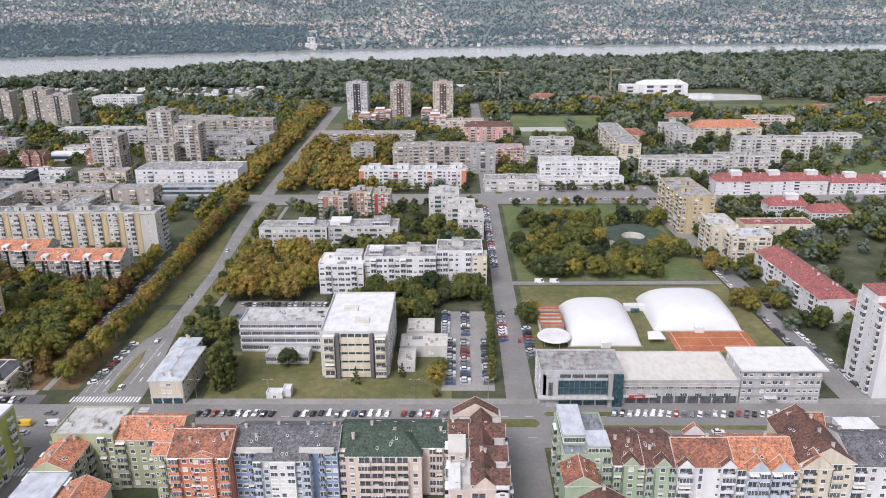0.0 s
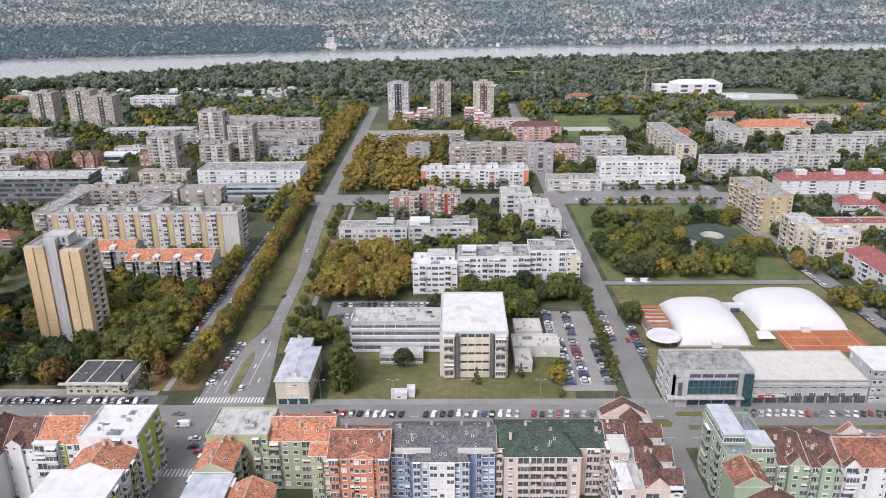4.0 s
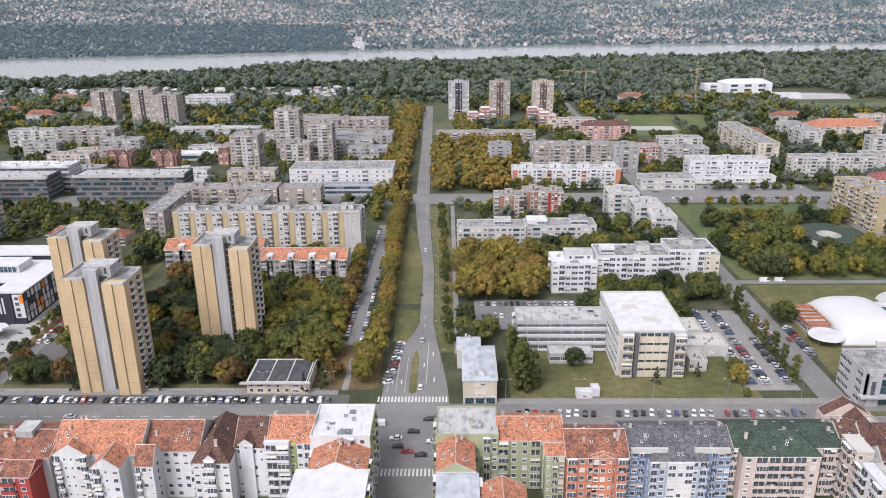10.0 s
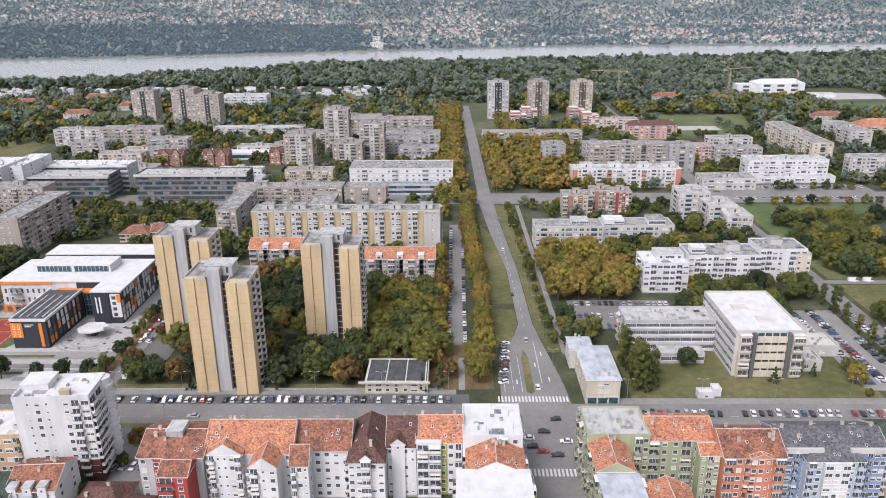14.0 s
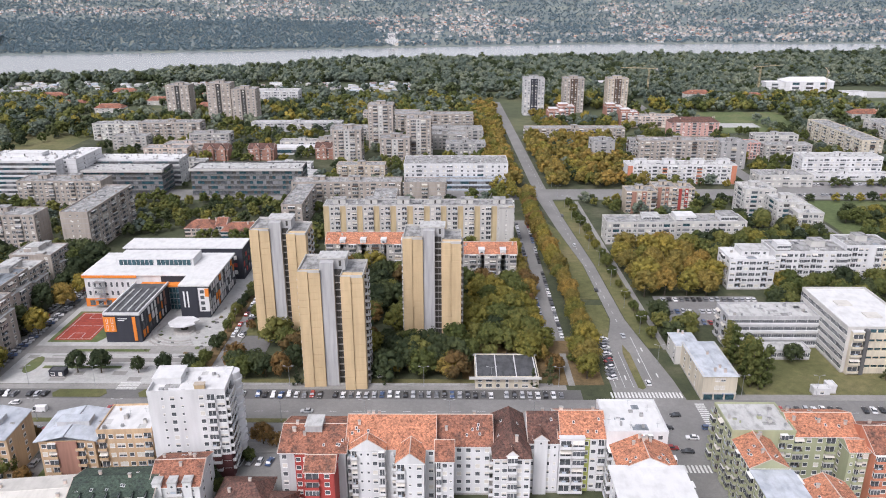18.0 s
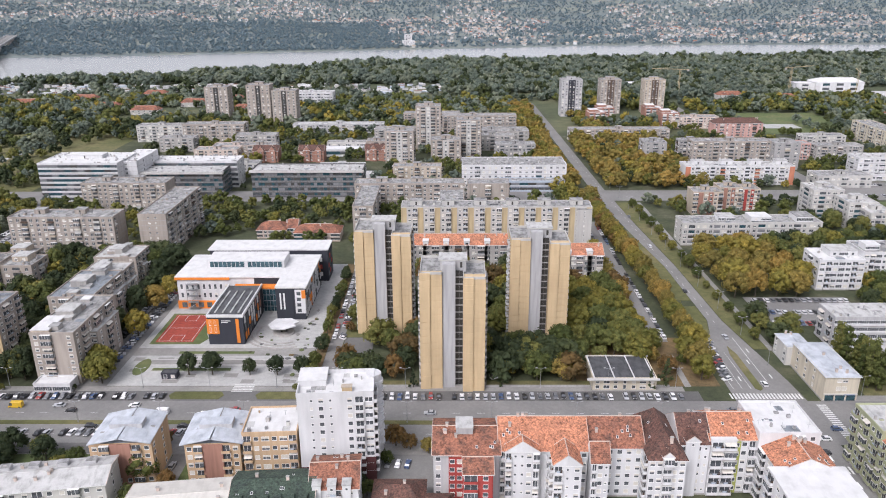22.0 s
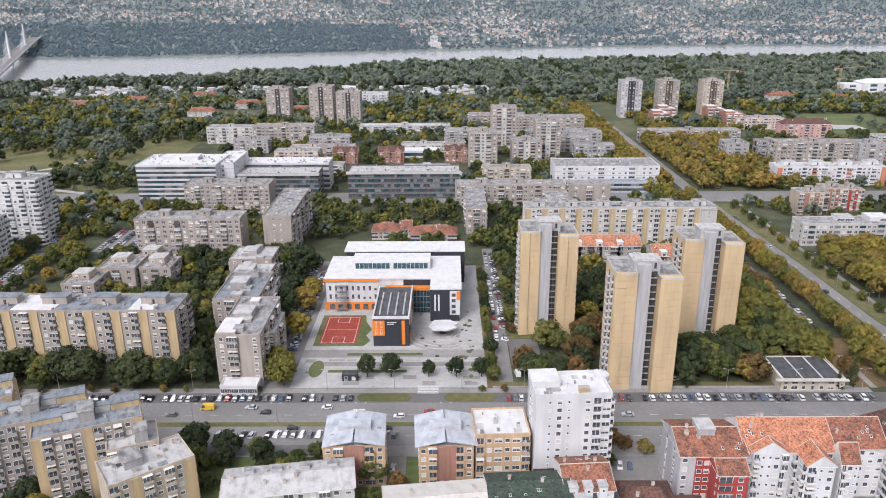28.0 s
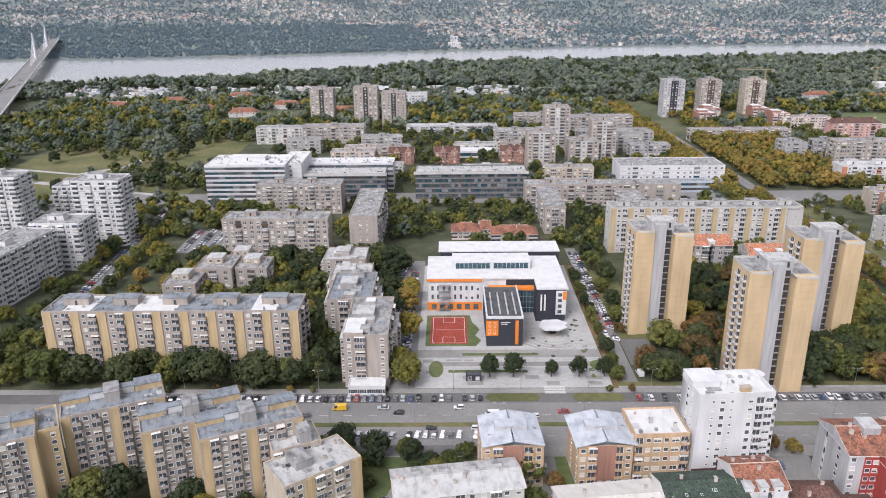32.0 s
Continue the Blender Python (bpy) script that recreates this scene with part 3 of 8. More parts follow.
        q.box(x - 0.5, x + 0.5, y - 0.4, y + 0.4, z + 1.2, z + 1.35, M["concrete"])
        part("chimney", q, top)


def building(name, label, x0, x1, y0, y1, h, floors, wall, faces, roof="flat", felt="felt", second="sand", mode="row", z0=0.6, yaw=0.0, houses=(), vents=4, plinth="concrete",
             rise=3.5, hip=0.0, ridge="x", lights=0, chimneys=1, category="building", group="", trim="frame", rim=0.6):
    """A block with storeys, openings on the named faces and a flat or pitched roof."""
    w, d = x1 - x0, y1 - y0
    p = thing(name, (x0 + x1) / 2, (y0 + y1) / 2, yaw, 0, label, category, group)
    take(x0, x1, y0, y1)
    b_ = MB()
    b_.box(-w / 2, w / 2, -d / 2, d / 2, z0 if mode == "each" else 0, h, M[wall])
    part("wall", b_, p)
    if mode == "each":
        b_ = MB()
        b_.box(-w / 2 - 0.08, w / 2 + 0.08, -d / 2 - 0.08, d / 2 + 0.08, 0, z0, M[plinth])
        part("plinth", b_, p)
    fh = (h - z0 - 0.2) / floors
    for side, pattern in faces.items():
        if not (side == "W" and x0 < -380) and not (side == "E" and x1 > 5):
            facade(p, side, w, d, pattern, z0, fh, floors, wall, second, mode, trim)
    if roof == "flat":
        flat_roof(p, w, d, h, felt, wall, houses, rim, vents if mode == "each" else 0, vents == 0 or w * d < 60)
    else:
        pitched(p, -w / 2, w / 2, -d / 2, d / 2, h, rise, felt, wall, ridge, hip, 0.5, lights, chimneys)
    return p


def wing(p, x0, x1, y0, y1, h, floors, wall, faces, second="sand", roof="flat", felt="felt", rise=2.5, ridge="y", hip=0.0, z0=0.6, mode="each", lights=0, chimneys=0, trim="frame"):
    """A projecting bay or lower wing of a building, in the building's own metres."""
    b_ = MB()
    b_.box(x0, x1, y0, y1, 0, h, M[wall])
    body = part("wing", b_, p)
    fh = (h - z0 - 0.2) / floors
    for side, pattern in faces.items():
        facade(body, side, x1 - x0, y1 - y0, pattern, z0, fh, floors, wall, second, mode, trim, ((x0 + x1) / 2, (y0 + y1) / 2))
    if roof == "flat":
        q = MB()
        q.box(x0 - 0.15, x1 + 0.15, y0 - 0.15, y1 + 0.15, h, h + 0.3, M[felt])
        part("wing_roof", q, body)
    else:
        pitched(p, x0, x1, y0, y1, h, rise, felt, wall, ridge, hip, 0.35, lights, chimneys, "wing_roof")


def sheet(name, xy, z, mat, label, category, thick=0.25):
    """A flat piece of ground: road, pavement, lawn, with a real edge."""
    b_ = MB()
    b_.prism(xy, z - thick, z, M[mat])
    return solo(name, b_, label, category, kind="structure")


def rect(x0, x1, y0, y1):
    return [(x0, y0), (x1, y0), (x1, y1), (x0, y1)]

# ---- trees and cars ----
PHI = (1 + 5 ** 0.5) / 2
ICO_V = np.array([(-1, PHI, 0), (1, PHI, 0), (-1, -PHI, 0), (1, -PHI, 0), (0, -1, PHI), (0, 1, PHI), (0, -1, -PHI), (0, 1, -PHI), (PHI, 0, -1), (PHI, 0, 1), (-PHI, 0, -1), (-PHI, 0, 1)]) / math.hypot(1, PHI)
ICO_F = np.array([(0, 11, 5), (0, 5, 1), (0, 1, 7), (0, 7, 10), (0, 10, 11), (1, 5, 9), (5, 11, 4), (11, 10, 2), (10, 7, 6), (7, 1, 8), (3, 9, 4), (3, 4, 2), (3, 2, 6), (3, 6, 8), (3, 8, 9), (4, 9, 5), (2, 4, 11), (6, 2, 10), (8, 6, 7), (9, 8, 1)])


def np_mesh(name, v, f, mats, mi=None):
    me = bpy.data.meshes.new(name)
    me.vertices.add(len(v))
    me.vertices.foreach_set("co", np.asarray(v, np.float32).ravel())
    me.loops.add(len(f) * 3)
    me.loops.foreach_set("vertex_index", np.asarray(f, np.int32).ravel())
    me.polygons.add(len(f))
    me.polygons.foreach_set("loop_start", np.arange(0, len(f) * 3, 3, dtype=np.int32))
    me.polygons.foreach_set("loop_total", np.full(len(f), 3, np.int32))
    for s in mats:
        me.materials.append(s)
    if mi is not None:
        me.polygons.foreach_set("material_index", np.asarray(mi, np.int32))
    me.update(calc_edges=True)
    me.validate()
    return me


OCT_V = np.array([(1, 0, 0), (-1, 0, 0), (0, 1, 0), (0, -1, 0), (0, 0, 1), (0, 0, -1)], float)
OCT_F = np.array([(0, 2, 4), (2, 1, 4), (1, 3, 4), (3, 0, 4), (2, 0, 5), (1, 2, 5), (3, 1, 5), (0, 3, 5)])


def crown(rng, shape, clumps, cards, size, core=0.62, simple=False):
    """An uneven crown of about 10 m: leaf clumps set round its shell, each a lumpy core under many loose leaf cards that face outward."""
    vs, fs, k = [], [], 0
    lobe = rng.random(3) * 6.28
    for c in range(clumps):
        u, a = (c + rng.random()) / clumps, c * 2.39996 + rng.random() * 0.9
        if shape == "round":
            up = 1 - 1.62 * u
            flat = math.sqrt(max(0.0, 1 - up * up))
            push = (0.62 + 0.36 * rng.random()) * (1 + 0.16 * math.sin(2 * a + lobe[0]) + 0.12 * math.sin(3 * a + lobe[1]))
            o = np.array((3.35 * flat * math.cos(a) * push, 3.35 * flat * math.sin(a) * push, 5.2 + 3.1 * up * (0.75 + 0.3 * rng.random())))
            r = 1.2 + 0.75 * rng.random()
            if clumps < 10:
                r *= 1.25
        elif shape == "tall":
            z, rad = 1.2 + 8.2 * u, 1.15 * math.sqrt(max(0.05, 1 - ((u - 0.35) / 0.68) ** 2)) * math.sqrt(rng.random())
            o, r = np.array((rad * math.cos(a), rad * math.sin(a), z)), 0.65 + 0.35 * rng.random()
        else:
            z, rad = 1.0 + 8.6 * u, 2.5 * (1 - u) * math.sqrt(rng.random())
            o, r = np.array((rad * math.cos(a), rad * math.sin(a), z)), 0.35 + 0.75 * (1 - u)
        bv, bf = (OCT_V, OCT_F) if simple else (ICO_V, ICO_F)
        v = bv * r * core * (0.75 + 0.5 * rng.random((len(bv), 1))) * np.array((1, 1, 0.85)) + o
        vs.append(v)
        fs.append(bf + k)
        k += len(bv)
        out = np.array((o[0], o[1], (o[2] - 4.2) * 1.1)) if shape == "round" else np.array((o[0], o[1], 0.5))
        out = out / (np.linalg.norm(out) + 1e-6)
        n_ = rng.normal(size=(cards, 3)) + out * 0.75
        n_ /= np.linalg.norm(n_, axis=1)[:, None]
        p = o + n_ * r * (0.7 + 0.42 * rng.random((cards, 1))) * np.array((1, 1, 0.88))
        t = rng.normal(size=(cards, 3))
        t -= n_ * (t * n_).sum(1)[:, None] * 0.75
        t /= np.linalg.norm(t, axis=1)[:, None]
        w = np.cross(n_, t) + rng.normal(size=(cards, 3)) * 0.2
        s = size * (0.6 + 0.8 * rng.random((cards, 1)))
        tri = np.stack((p - t * s - w * s * 0.7, p + t * s * 1.1 - w * s * 0.5, p + t * s * 0.1 + w * s), 1).reshape(-1, 3)
        vs.append(tri)
        fs.append(np.arange(cards * 3).reshape(-1, 3) + k)
        k += cards * 3
    return np.vstack(vs), np.vstack(fs)


def trunk_mesh(shape):
    b_ = MB()
    if shape == "round":
        b_.cone(0, 0, 0, 2.2, 0.28, 0.2, M["bark"], 7)
        b_.cone(0, 0, 2.2, 6.0, 0.2, 0.08, M["bark"], 6)
        for i in range(5):
            a = i * 1.3
            b_.bar((0, 0, 2.0 + 0.35 * i), (1.9 * math.cos(a), 1.9 * math.sin(a), 4.4 + 0.5 * i), 0.07, M["bark"], 4)
    else:
        b_.cone(0, 0, 0, 8.0, 0.22, 0.05, M["bark"], 6)
    return b_.mesh("trunk")


tree_rng = np.random.default_rng(11)
TRUNKS = {s: trunk_mesh(s) for s in ("round", "tall", "cone")}
CROWNS = {}
for leaf, shape, many in (("green", "round", 4), ("yellowgreen", "round", 4), ("amber", "round", 3), ("rust", "round", 2), ("darkgreen", "cone", 2), ("darkgreen", "round", 2), ("green", "tall", 2), ("maple", "round", 1), ("yellowgreen", "tall", 1)):
    CROWNS[leaf, shape] = []
    for _ in range(many):
        v, f = crown(tree_rng, shape, 24 if shape == "round" else 20, 42, 0.37 if shape == "round" else 0.22, 0.78, True)
        CROWNS[leaf, shape].append(np_mesh("crown", v, f, [M[leaf]]))
WORDS = {"green": "green leafy", "yellowgreen": "yellowing", "amber": "amber autumn", "rust": "rust-brown autumn", "darkgreen": "dark evergreen", "maple": "purple-leaved"}
tr = random.Random(5)


def tree(x, y, leaf="green", shape="round", height=10.0, wide=1.0, group=""):
    t = thing("tree", x, y, 0, 0, f"{WORDS[leaf]} {'columnar poplar' if shape == 'tall' else 'conifer' if shape == 'cone' else 'broad tree'} on the ground between buildings", "tree", group)
    s = height / 10 * tr.uniform(0.88, 1.12)
    piece("trunk", TRUNKS[shape], t, Matrix.Diagonal((s, s, s, 1)))
    piece("crown", tr.choice(CROWNS[leaf, shape]), t, Matrix.Rotation(tr.uniform(0, 6.28), 4, "Z") @ Matrix.Diagonal((s * wide * tr.uniform(0.9, 1.15), s * wide * tr.uniform(0.9, 1.15), s, 1)))
    return t


TAKEN = []


def take(x0, x1, y0, y1):
    TAKEN.append((x0, x1, y0, y1))


def free(x, y, m=1.5):
    return not any(a - m < x < b_ + m and c - m < y < d + m for a, b_, c, d in TAKEN)


def spots(rng, x0, x1, y0, y1, n_, m=2.0, gap=3.0):
    """Free places in a rectangle, not too near to one another."""
    got, tries = [], 0
    while len(got) < n_ and tries < n_ * 12:
        tries += 1
        x, y = rng.uniform(x0, x1), rng.uniform(y0, y1)
        if free(x, y, m) and all((x - a) ** 2 + (y - b_) ** 2 > gap * gap for a, b_ in got[-60:]):
            got.append((x, y))
    return got


def grove(x0, x1, y0, y1, n_, leaves, height=(8, 13), gap=4.0, shape="round", wide=1.0):
    for x, y in spots(tr, x0, x1, y0, y1, n_, 2.2, gap):
        tree(x, y, tr.choice(leaves), shape, tr.uniform(*height), wide, "trees")


SMALL = [crown(tree_rng, "round", 11, 15, 0.6, 0.95, True) for _ in range(8)]
NEARCROWN = [crown(tree_rng, "round", 20, 30, 0.42, 0.85, True) for _ in range(8)]
FARCROWN = [crown(tree_rng, "round", 6, 5, 1.1, 1.1, True) for _ in range(8)]
HILLCROWN = [crown(tree_rng, "round", 3, 2, 1.6, 1.5, True) for _ in range(6)]


def woods(name, label, pts, leaf, height, shapes, kind_cat="trees"):
    """Many trees that nobody could count, as one object; each keeps a tone of its own."""
    leaf = leaf if isinstance(leaf, tuple) else (leaf,)
    vs, fs, ms, ts, k = [], [], [], [], 0
    for x, y in pts:
        v, f = shapes[tr.randrange(len(shapes))]
        s = (height(x, y) if callable(height) else tr.uniform(*height)) / 10
        a = tr.uniform(0, 6.28)
        wide = s * tr.uniform(0.85, 1.2)
        c, q = math.cos(a) * wide, math.sin(a) * wide
        w = np.empty_like(v)
        w[:, 0], w[:, 1], w[:, 2] = v[:, 0] * c - v[:, 1] * q + west(x, y), v[:, 0] * q + v[:, 1] * c + y, v[:, 2] * s + hill(x, y) - 0.8 * s
        vs.append(w)
        fs.append(f + k)
        ms.append(np.full(len(f), tr.randrange(len(leaf))))
        ts.append(np.full(len(v), tr.random()))
        k += len(v)
    kinds = [M[q] for q in leaf]
    me = np_mesh(name, np.vstack(vs), np.vstack(fs), kinds, np.concatenate(ms))
    me.attributes.new("tone", "FLOAT", "POINT").data.foreach_set("value", np.concatenate(ts).astype(np.float32))
    return tagged(new(name, me), label, kind_cat, kind="stuff")


PAINTS = {"white": (0.75, 0.75, 0.75), "silver": (0.45, 0.46, 0.48), "grey": (0.16, 0.165, 0.175), "black": (0.02, 0.02, 0.022), "red": (0.33, 0.035, 0.03), "blue": (0.06, 0.1, 0.2), "yellow": (0.7, 0.45, 0.03)}
for nm, c in PAINTS.items():
    m, n, l, b = nodes_of("car paint " + nm)
    l.new(ramp(n, l, noise_at(n, l, 1.2, 2), (0.3, tone(c, 0.9)), (0.7, tone(c, 1.05))), b.inputs["Base Color"])
    b.inputs["Roughness"].default_value, b.inputs["Coat Weight"].default_value = 0.35, 0.6
    M["car " + nm] = m


def car_meshes(colour, style):
    key = ("car", colour, style)
    if key not in CACHE:
        L, W_, hb, hr = {"hatch": (4.0, 1.75, 0.85, 1.48), "saloon": (4.5, 1.8, 0.85, 1.45), "van": (5.2, 2.0, 1.1, 2.3)}[style]
        b_, g = MB(), MB()
        pm = M["car " + colour]
        a, w = L / 2, W_ / 2
        b_.solid([(-a + 0.1, -w + 0.06, 0.25), (a - 0.1, -w + 0.06, 0.25), (a - 0.1, w - 0.06, 0.25), (-a + 0.1, w - 0.06, 0.25)], [(-a, -w, 0.55), (a, -w, 0.55), (a, w, 0.55), (-a, w, 0.55)], pm)
        b_.solid([(-a, -w, 0.55), (a, -w, 0.55), (a, w, 0.55), (-a, w, 0.55)], [(-a + 0.08, -w + 0.06, hb), (a - 0.25, -w + 0.06, hb - 0.08), (a - 0.25, w - 0.06, hb - 0.08), (-a + 0.08, w - 0.06, hb)], pm)
        f0, f1, r0, r1 = {"hatch": (0.95, 0.3, -1.85, -1.55), "saloon": (0.9, 0.25, -1.65, -1.1), "van": (2.2, 1.7, -2.5, -2.45)}[style]
        bot = [(r0, -w + 0.08, hb - 0.04), (f0, -w + 0.08, hb - 0.08), (f0, w - 0.08, hb - 0.08), (r0, w - 0.08, hb - 0.04)]
        top = [(r1, -w + 0.25, hr - 0.06), (f1, -w + 0.25, hr - 0.06), (f1, w - 0.25, hr - 0.06), (r1, w - 0.25, hr - 0.06)]
        g.solid(bot, top, M["glass"])
        b_.solid([(r1 - 0.05, -w + 0.22, hr - 0.07), (f1 + 0.03, -w + 0.22, hr - 0.07), (f1 + 0.03, w - 0.22, hr - 0.07), (r1 - 0.05, w - 0.22, hr - 0.07)], [(r1 + 0.1, -w + 0.3, hr), (f1 - 0.1, -w + 0.3, hr), (f1 - 0.1, w - 0.3, hr), (r1 + 0.1, w - 0.3, hr)], pm)
        if style == "van":
            b_.box(r0 - 0.02, f1 - 0.9, -w + 0.05, w - 0.05, hb - 0.1, hr - 0.08, pm)
        b_.box(a - 0.06, a + 0.01, -w + 0.15, -w + 0.5, 0.6, 0.72, M["frame"])
        b_.box(a - 0.06, a + 0.01, w - 0.5, w - 0.15, 0.6, 0.72, M["frame"])
        wh = MB()
        ring = [(0.32 * math.cos(i * math.pi / 5), 0, 0.32 * math.sin(i * math.pi / 5)) for i in range(10)]
        wh.solid([(x, -0.1, z) for x, _, z in ring], [(x, 0.1, z) for x, _, z in ring], M["rubber"])
        hub = [(x * 0.55, 0, z * 0.55) for x, _, z in ring]
        rim = MB()
        rim.solid([(x, -0.115, z) for x, _, z in hub], [(x, 0.115, z) for x, _, z in hub], M["steel"])
        if "wheel" not in CACHE:
            CACHE["wheel"], CACHE["rim"] = wh.mesh("wheel"), rim.mesh("rim")
        CACHE[key] = (b_.mesh("car"), g.mesh("cabin_glass"), a, w)
    return CACHE[key]


CARS, FARCARS = [0], []
COLOURS = ("white", "white", "white", "silver", "silver", "silver", "grey", "grey", "black", "black", "black", "red", "blue")


def car(x, y, yaw, colour=None, style=None, wheels=True, moving=False, z=0.13):
    colour = colour or tr.choice(COLOURS)
    style = style or tr.choice(("hatch", "hatch", "saloon"))
    body, win, a, w = car_meshes(colour, style)
    what = {"hatch": "hatchback", "saloon": "saloon car", "van": "panel van"}[style]
    ob = new("van" if style == "van" else "car", body)
    ob.matrix_basis = pose(west(x, y), y, z, 0, 0, yaw + tr.uniform(-2, 2))
    tagged(ob, f"{colour} {what} " + ("standing on the open carriageway" if moving else "parked on the asphalt beside others"), "van" if style == "van" else "car", "cars")
    piece("cabin_glass", win, ob)
    if wheels:
        for sx in (-0.62, 0.62):
            for sy in (-1, 1):
                piece("rim", CACHE["rim"], piece("wheel", CACHE["wheel"], ob, Matrix.Translation((a * sx, sy * (w - 0.1), 0.32))))
    CARS[0] += 1
    return ob


def parked(x0, y0, x1, y1, gap, yaw, full=0.9, wheels=True):
    """A row of parked cars from one point to another."""
    n_ = int(math.hypot(x1 - x0, y1 - y0) / gap)
    for i in range(n_ + 1):
        if tr.random() < full and not wheels:
            FARCARS.append((x0 + (x1 - x0) * i / max(1, n_), y0 + (y1 - y0) * i / max(1, n_), yaw, tr.choice(COLOURS)))
        elif tr.random() < full:
            car(x0 + (x1 - x0) * i / max(1, n_), y0 + (y1 - y0) * i / max(1, n_) + tr.uniform(-0.3, 0.3), yaw + (180 if tr.random() < 0.4 else 0), wheels=False)

# ---- land, river and hills ----
NEAR = ((-3600, 900), (-1100, 1180), (-845, 1240), (-443, 1400), (860, 1560), (3600, 1650))
FAR = ((-3600, 1400), (-1036, 1693), (-508, 1810), (140, 1940), (972, 1930), (3600, 1960))


def along(line, x):
    return float(np.interp(x, [p[0] for p in line], [p[1] for p in line]))


def hill(x, y):
    """Height of the land: level town, a river bed, hills beyond the far bank."""
    d = y - along(FAR, x)
    if y < along(NEAR, x) - 1 or d < 1:
        return 0.0
    d = max(0.0, d - 180)
    roll_ = noise.noise((x * 0.0011, y * 0.0013, 3.0)) * 38 + noise.noise((x * 0.004, y * 0.004, 9.0)) * 9
    rise = 0.000021 * d * d + 0.028 * d
    return max(0.2, rise + roll_ * min(1.0, d / 900))


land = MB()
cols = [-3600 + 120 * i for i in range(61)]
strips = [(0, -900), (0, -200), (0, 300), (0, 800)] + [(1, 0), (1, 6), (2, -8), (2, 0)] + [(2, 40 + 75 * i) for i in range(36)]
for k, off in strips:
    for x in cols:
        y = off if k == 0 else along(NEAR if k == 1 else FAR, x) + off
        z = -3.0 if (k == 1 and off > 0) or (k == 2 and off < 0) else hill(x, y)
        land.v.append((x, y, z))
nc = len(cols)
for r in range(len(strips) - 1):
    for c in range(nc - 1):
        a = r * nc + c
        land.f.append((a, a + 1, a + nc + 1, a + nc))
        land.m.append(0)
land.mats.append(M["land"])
solo("ground", land, "dull green land blued for haze, rising to hills beyond the river", "ground", kind="structure")
water = MB()
water.poly([(-3600, 700, -0.8), (3600, 700, -0.8), (3600, 2300, -0.8), (-3600, 2300, -0.8)], M["water"])
solo("water", water, "wide grey river with a dull sheen", "water", kind="structure")
# the town's level: leaf-strewn earth under the trees
sheet("town_floor", rect(-760, 420, -500, 760), 0.05, "earth", "leaf-strewn earth and thin grass between the blocks", "ground", 0.3)

sheet("wood_floor", [(-1500, 761), (1300, 761), (1300, 1560), (860, 1545), (-443, 1385), (-845, 1225), (-1100, 1165), (-1500, 1090)], 0.06, "underwood", "dark undergrowth below the river woods", "ground", 0.3)
sheet("west_floor", rect(-1500, -760.5, -500, 760), 0.05, "underwood", "dark undergrowth west of the town", "ground", 0.3)
sheet("east_floor", rect(420.5, 1300, -500, 760), 0.05, "underwood", "dark undergrowth east of the town", "ground", 0.3)
# roads
sheet("boulevard", [(-150, -500), (-122, -500), (-123, 262), (-126, 288), (-129.5, 318), (-131, 388), (-136, 475), (-139, 560), (-143, 760), (-148, 980), (-160, 980), (-153, 760), (-148, 520), (-143, 450), (-137, 388), (-136, 318), (-142.5, 290), (-147, 255)], 0.10, "asphalt", "worn grey asphalt boulevard with a green median", "road")
sheet("front_street", rect(-900, 600, 219, 247), 0.13, "asphalt", "grey asphalt street with two carriageways", "road")
sheet("far_street", rect(-760, 420, 520, 548), 0.13, "asphalt", "grey asphalt cross street", "road")
sheet("middle_street", rect(19, 30, 247, 1000), 0.12, "asphalt", "narrow grey asphalt street lined with parked cars", "road")
sheet("east_street", [(146, 247), (158, 247), (146, 520), (134, 520)], 0.14, "asphalt", "narrow grey asphalt street beside the tall block", "road")
sheet("side_street", rect(14, 30, -500, 219), 0.115, "asphalt", "grey asphalt side street between terraces", "road")

# ---- the terrace along the front street, east of the boulevard ----
T = "terrace of apartment houses"
p = building("apartment_house", "corner apartment house with pale olive walls and flat white roof", -125, -106, 196, 212, 20, 6, "olive", {"S": "......bw", "W": "bwbwb"}, felt="feltpale", mode="each", second="offwhite", vents=5, group=T)
wing(p, -9, 2, -22, -8, 17.5, 6, "olive", {"W": "bwbwbw", "E": "wbwb"}, roof="gable", felt="tile", rise=3.0, ridge="y", lights=7, chimneys=3)
wing(p, -9, 3, -36, -22, 16.5, 6, "olive", {"W": "bwbw", "E": "wb"}, felt="metal")
wing(p, 3, 16, -36, -26, 15.5, 5, "olive", {"S": "wbw"}, roof="gable", felt="tile", ridge="y", rise=3.2, lights=4, chimneys=1)
p = building("apartment_house", "olive apartment house with orange tiled roof", -106, -86.2, 197, 212, 18, 6, "olive", {"S": "bwwbww"}, "gable", "tile", second="offwhite", mode="each", rise=3.6, lights=9, chimneys=4, group=T)
wing(p, 4, 9.8, -14, -7, 17, 6, "olive", {"S": "sbw", "W": "w."}, roof="gable", felt="tile", ridge="x", rise=2.0)
p = building("apartment_house", "salmon apartment house with rust-orange tiled roof", -86, -68.2, 188, 205, 18, 6, "salmon", {"S": "bwbswb"}, "gable", "tilemix", second="pink", mode="each", rise=4.2, lights=4, chimneys=5, group=T)
wing(p, -1.5, 4.5, -9.6, -8.5, 18.6, 6, "salmon", {"S": "wws"}, roof="gable", felt="tile", rise=1.3)
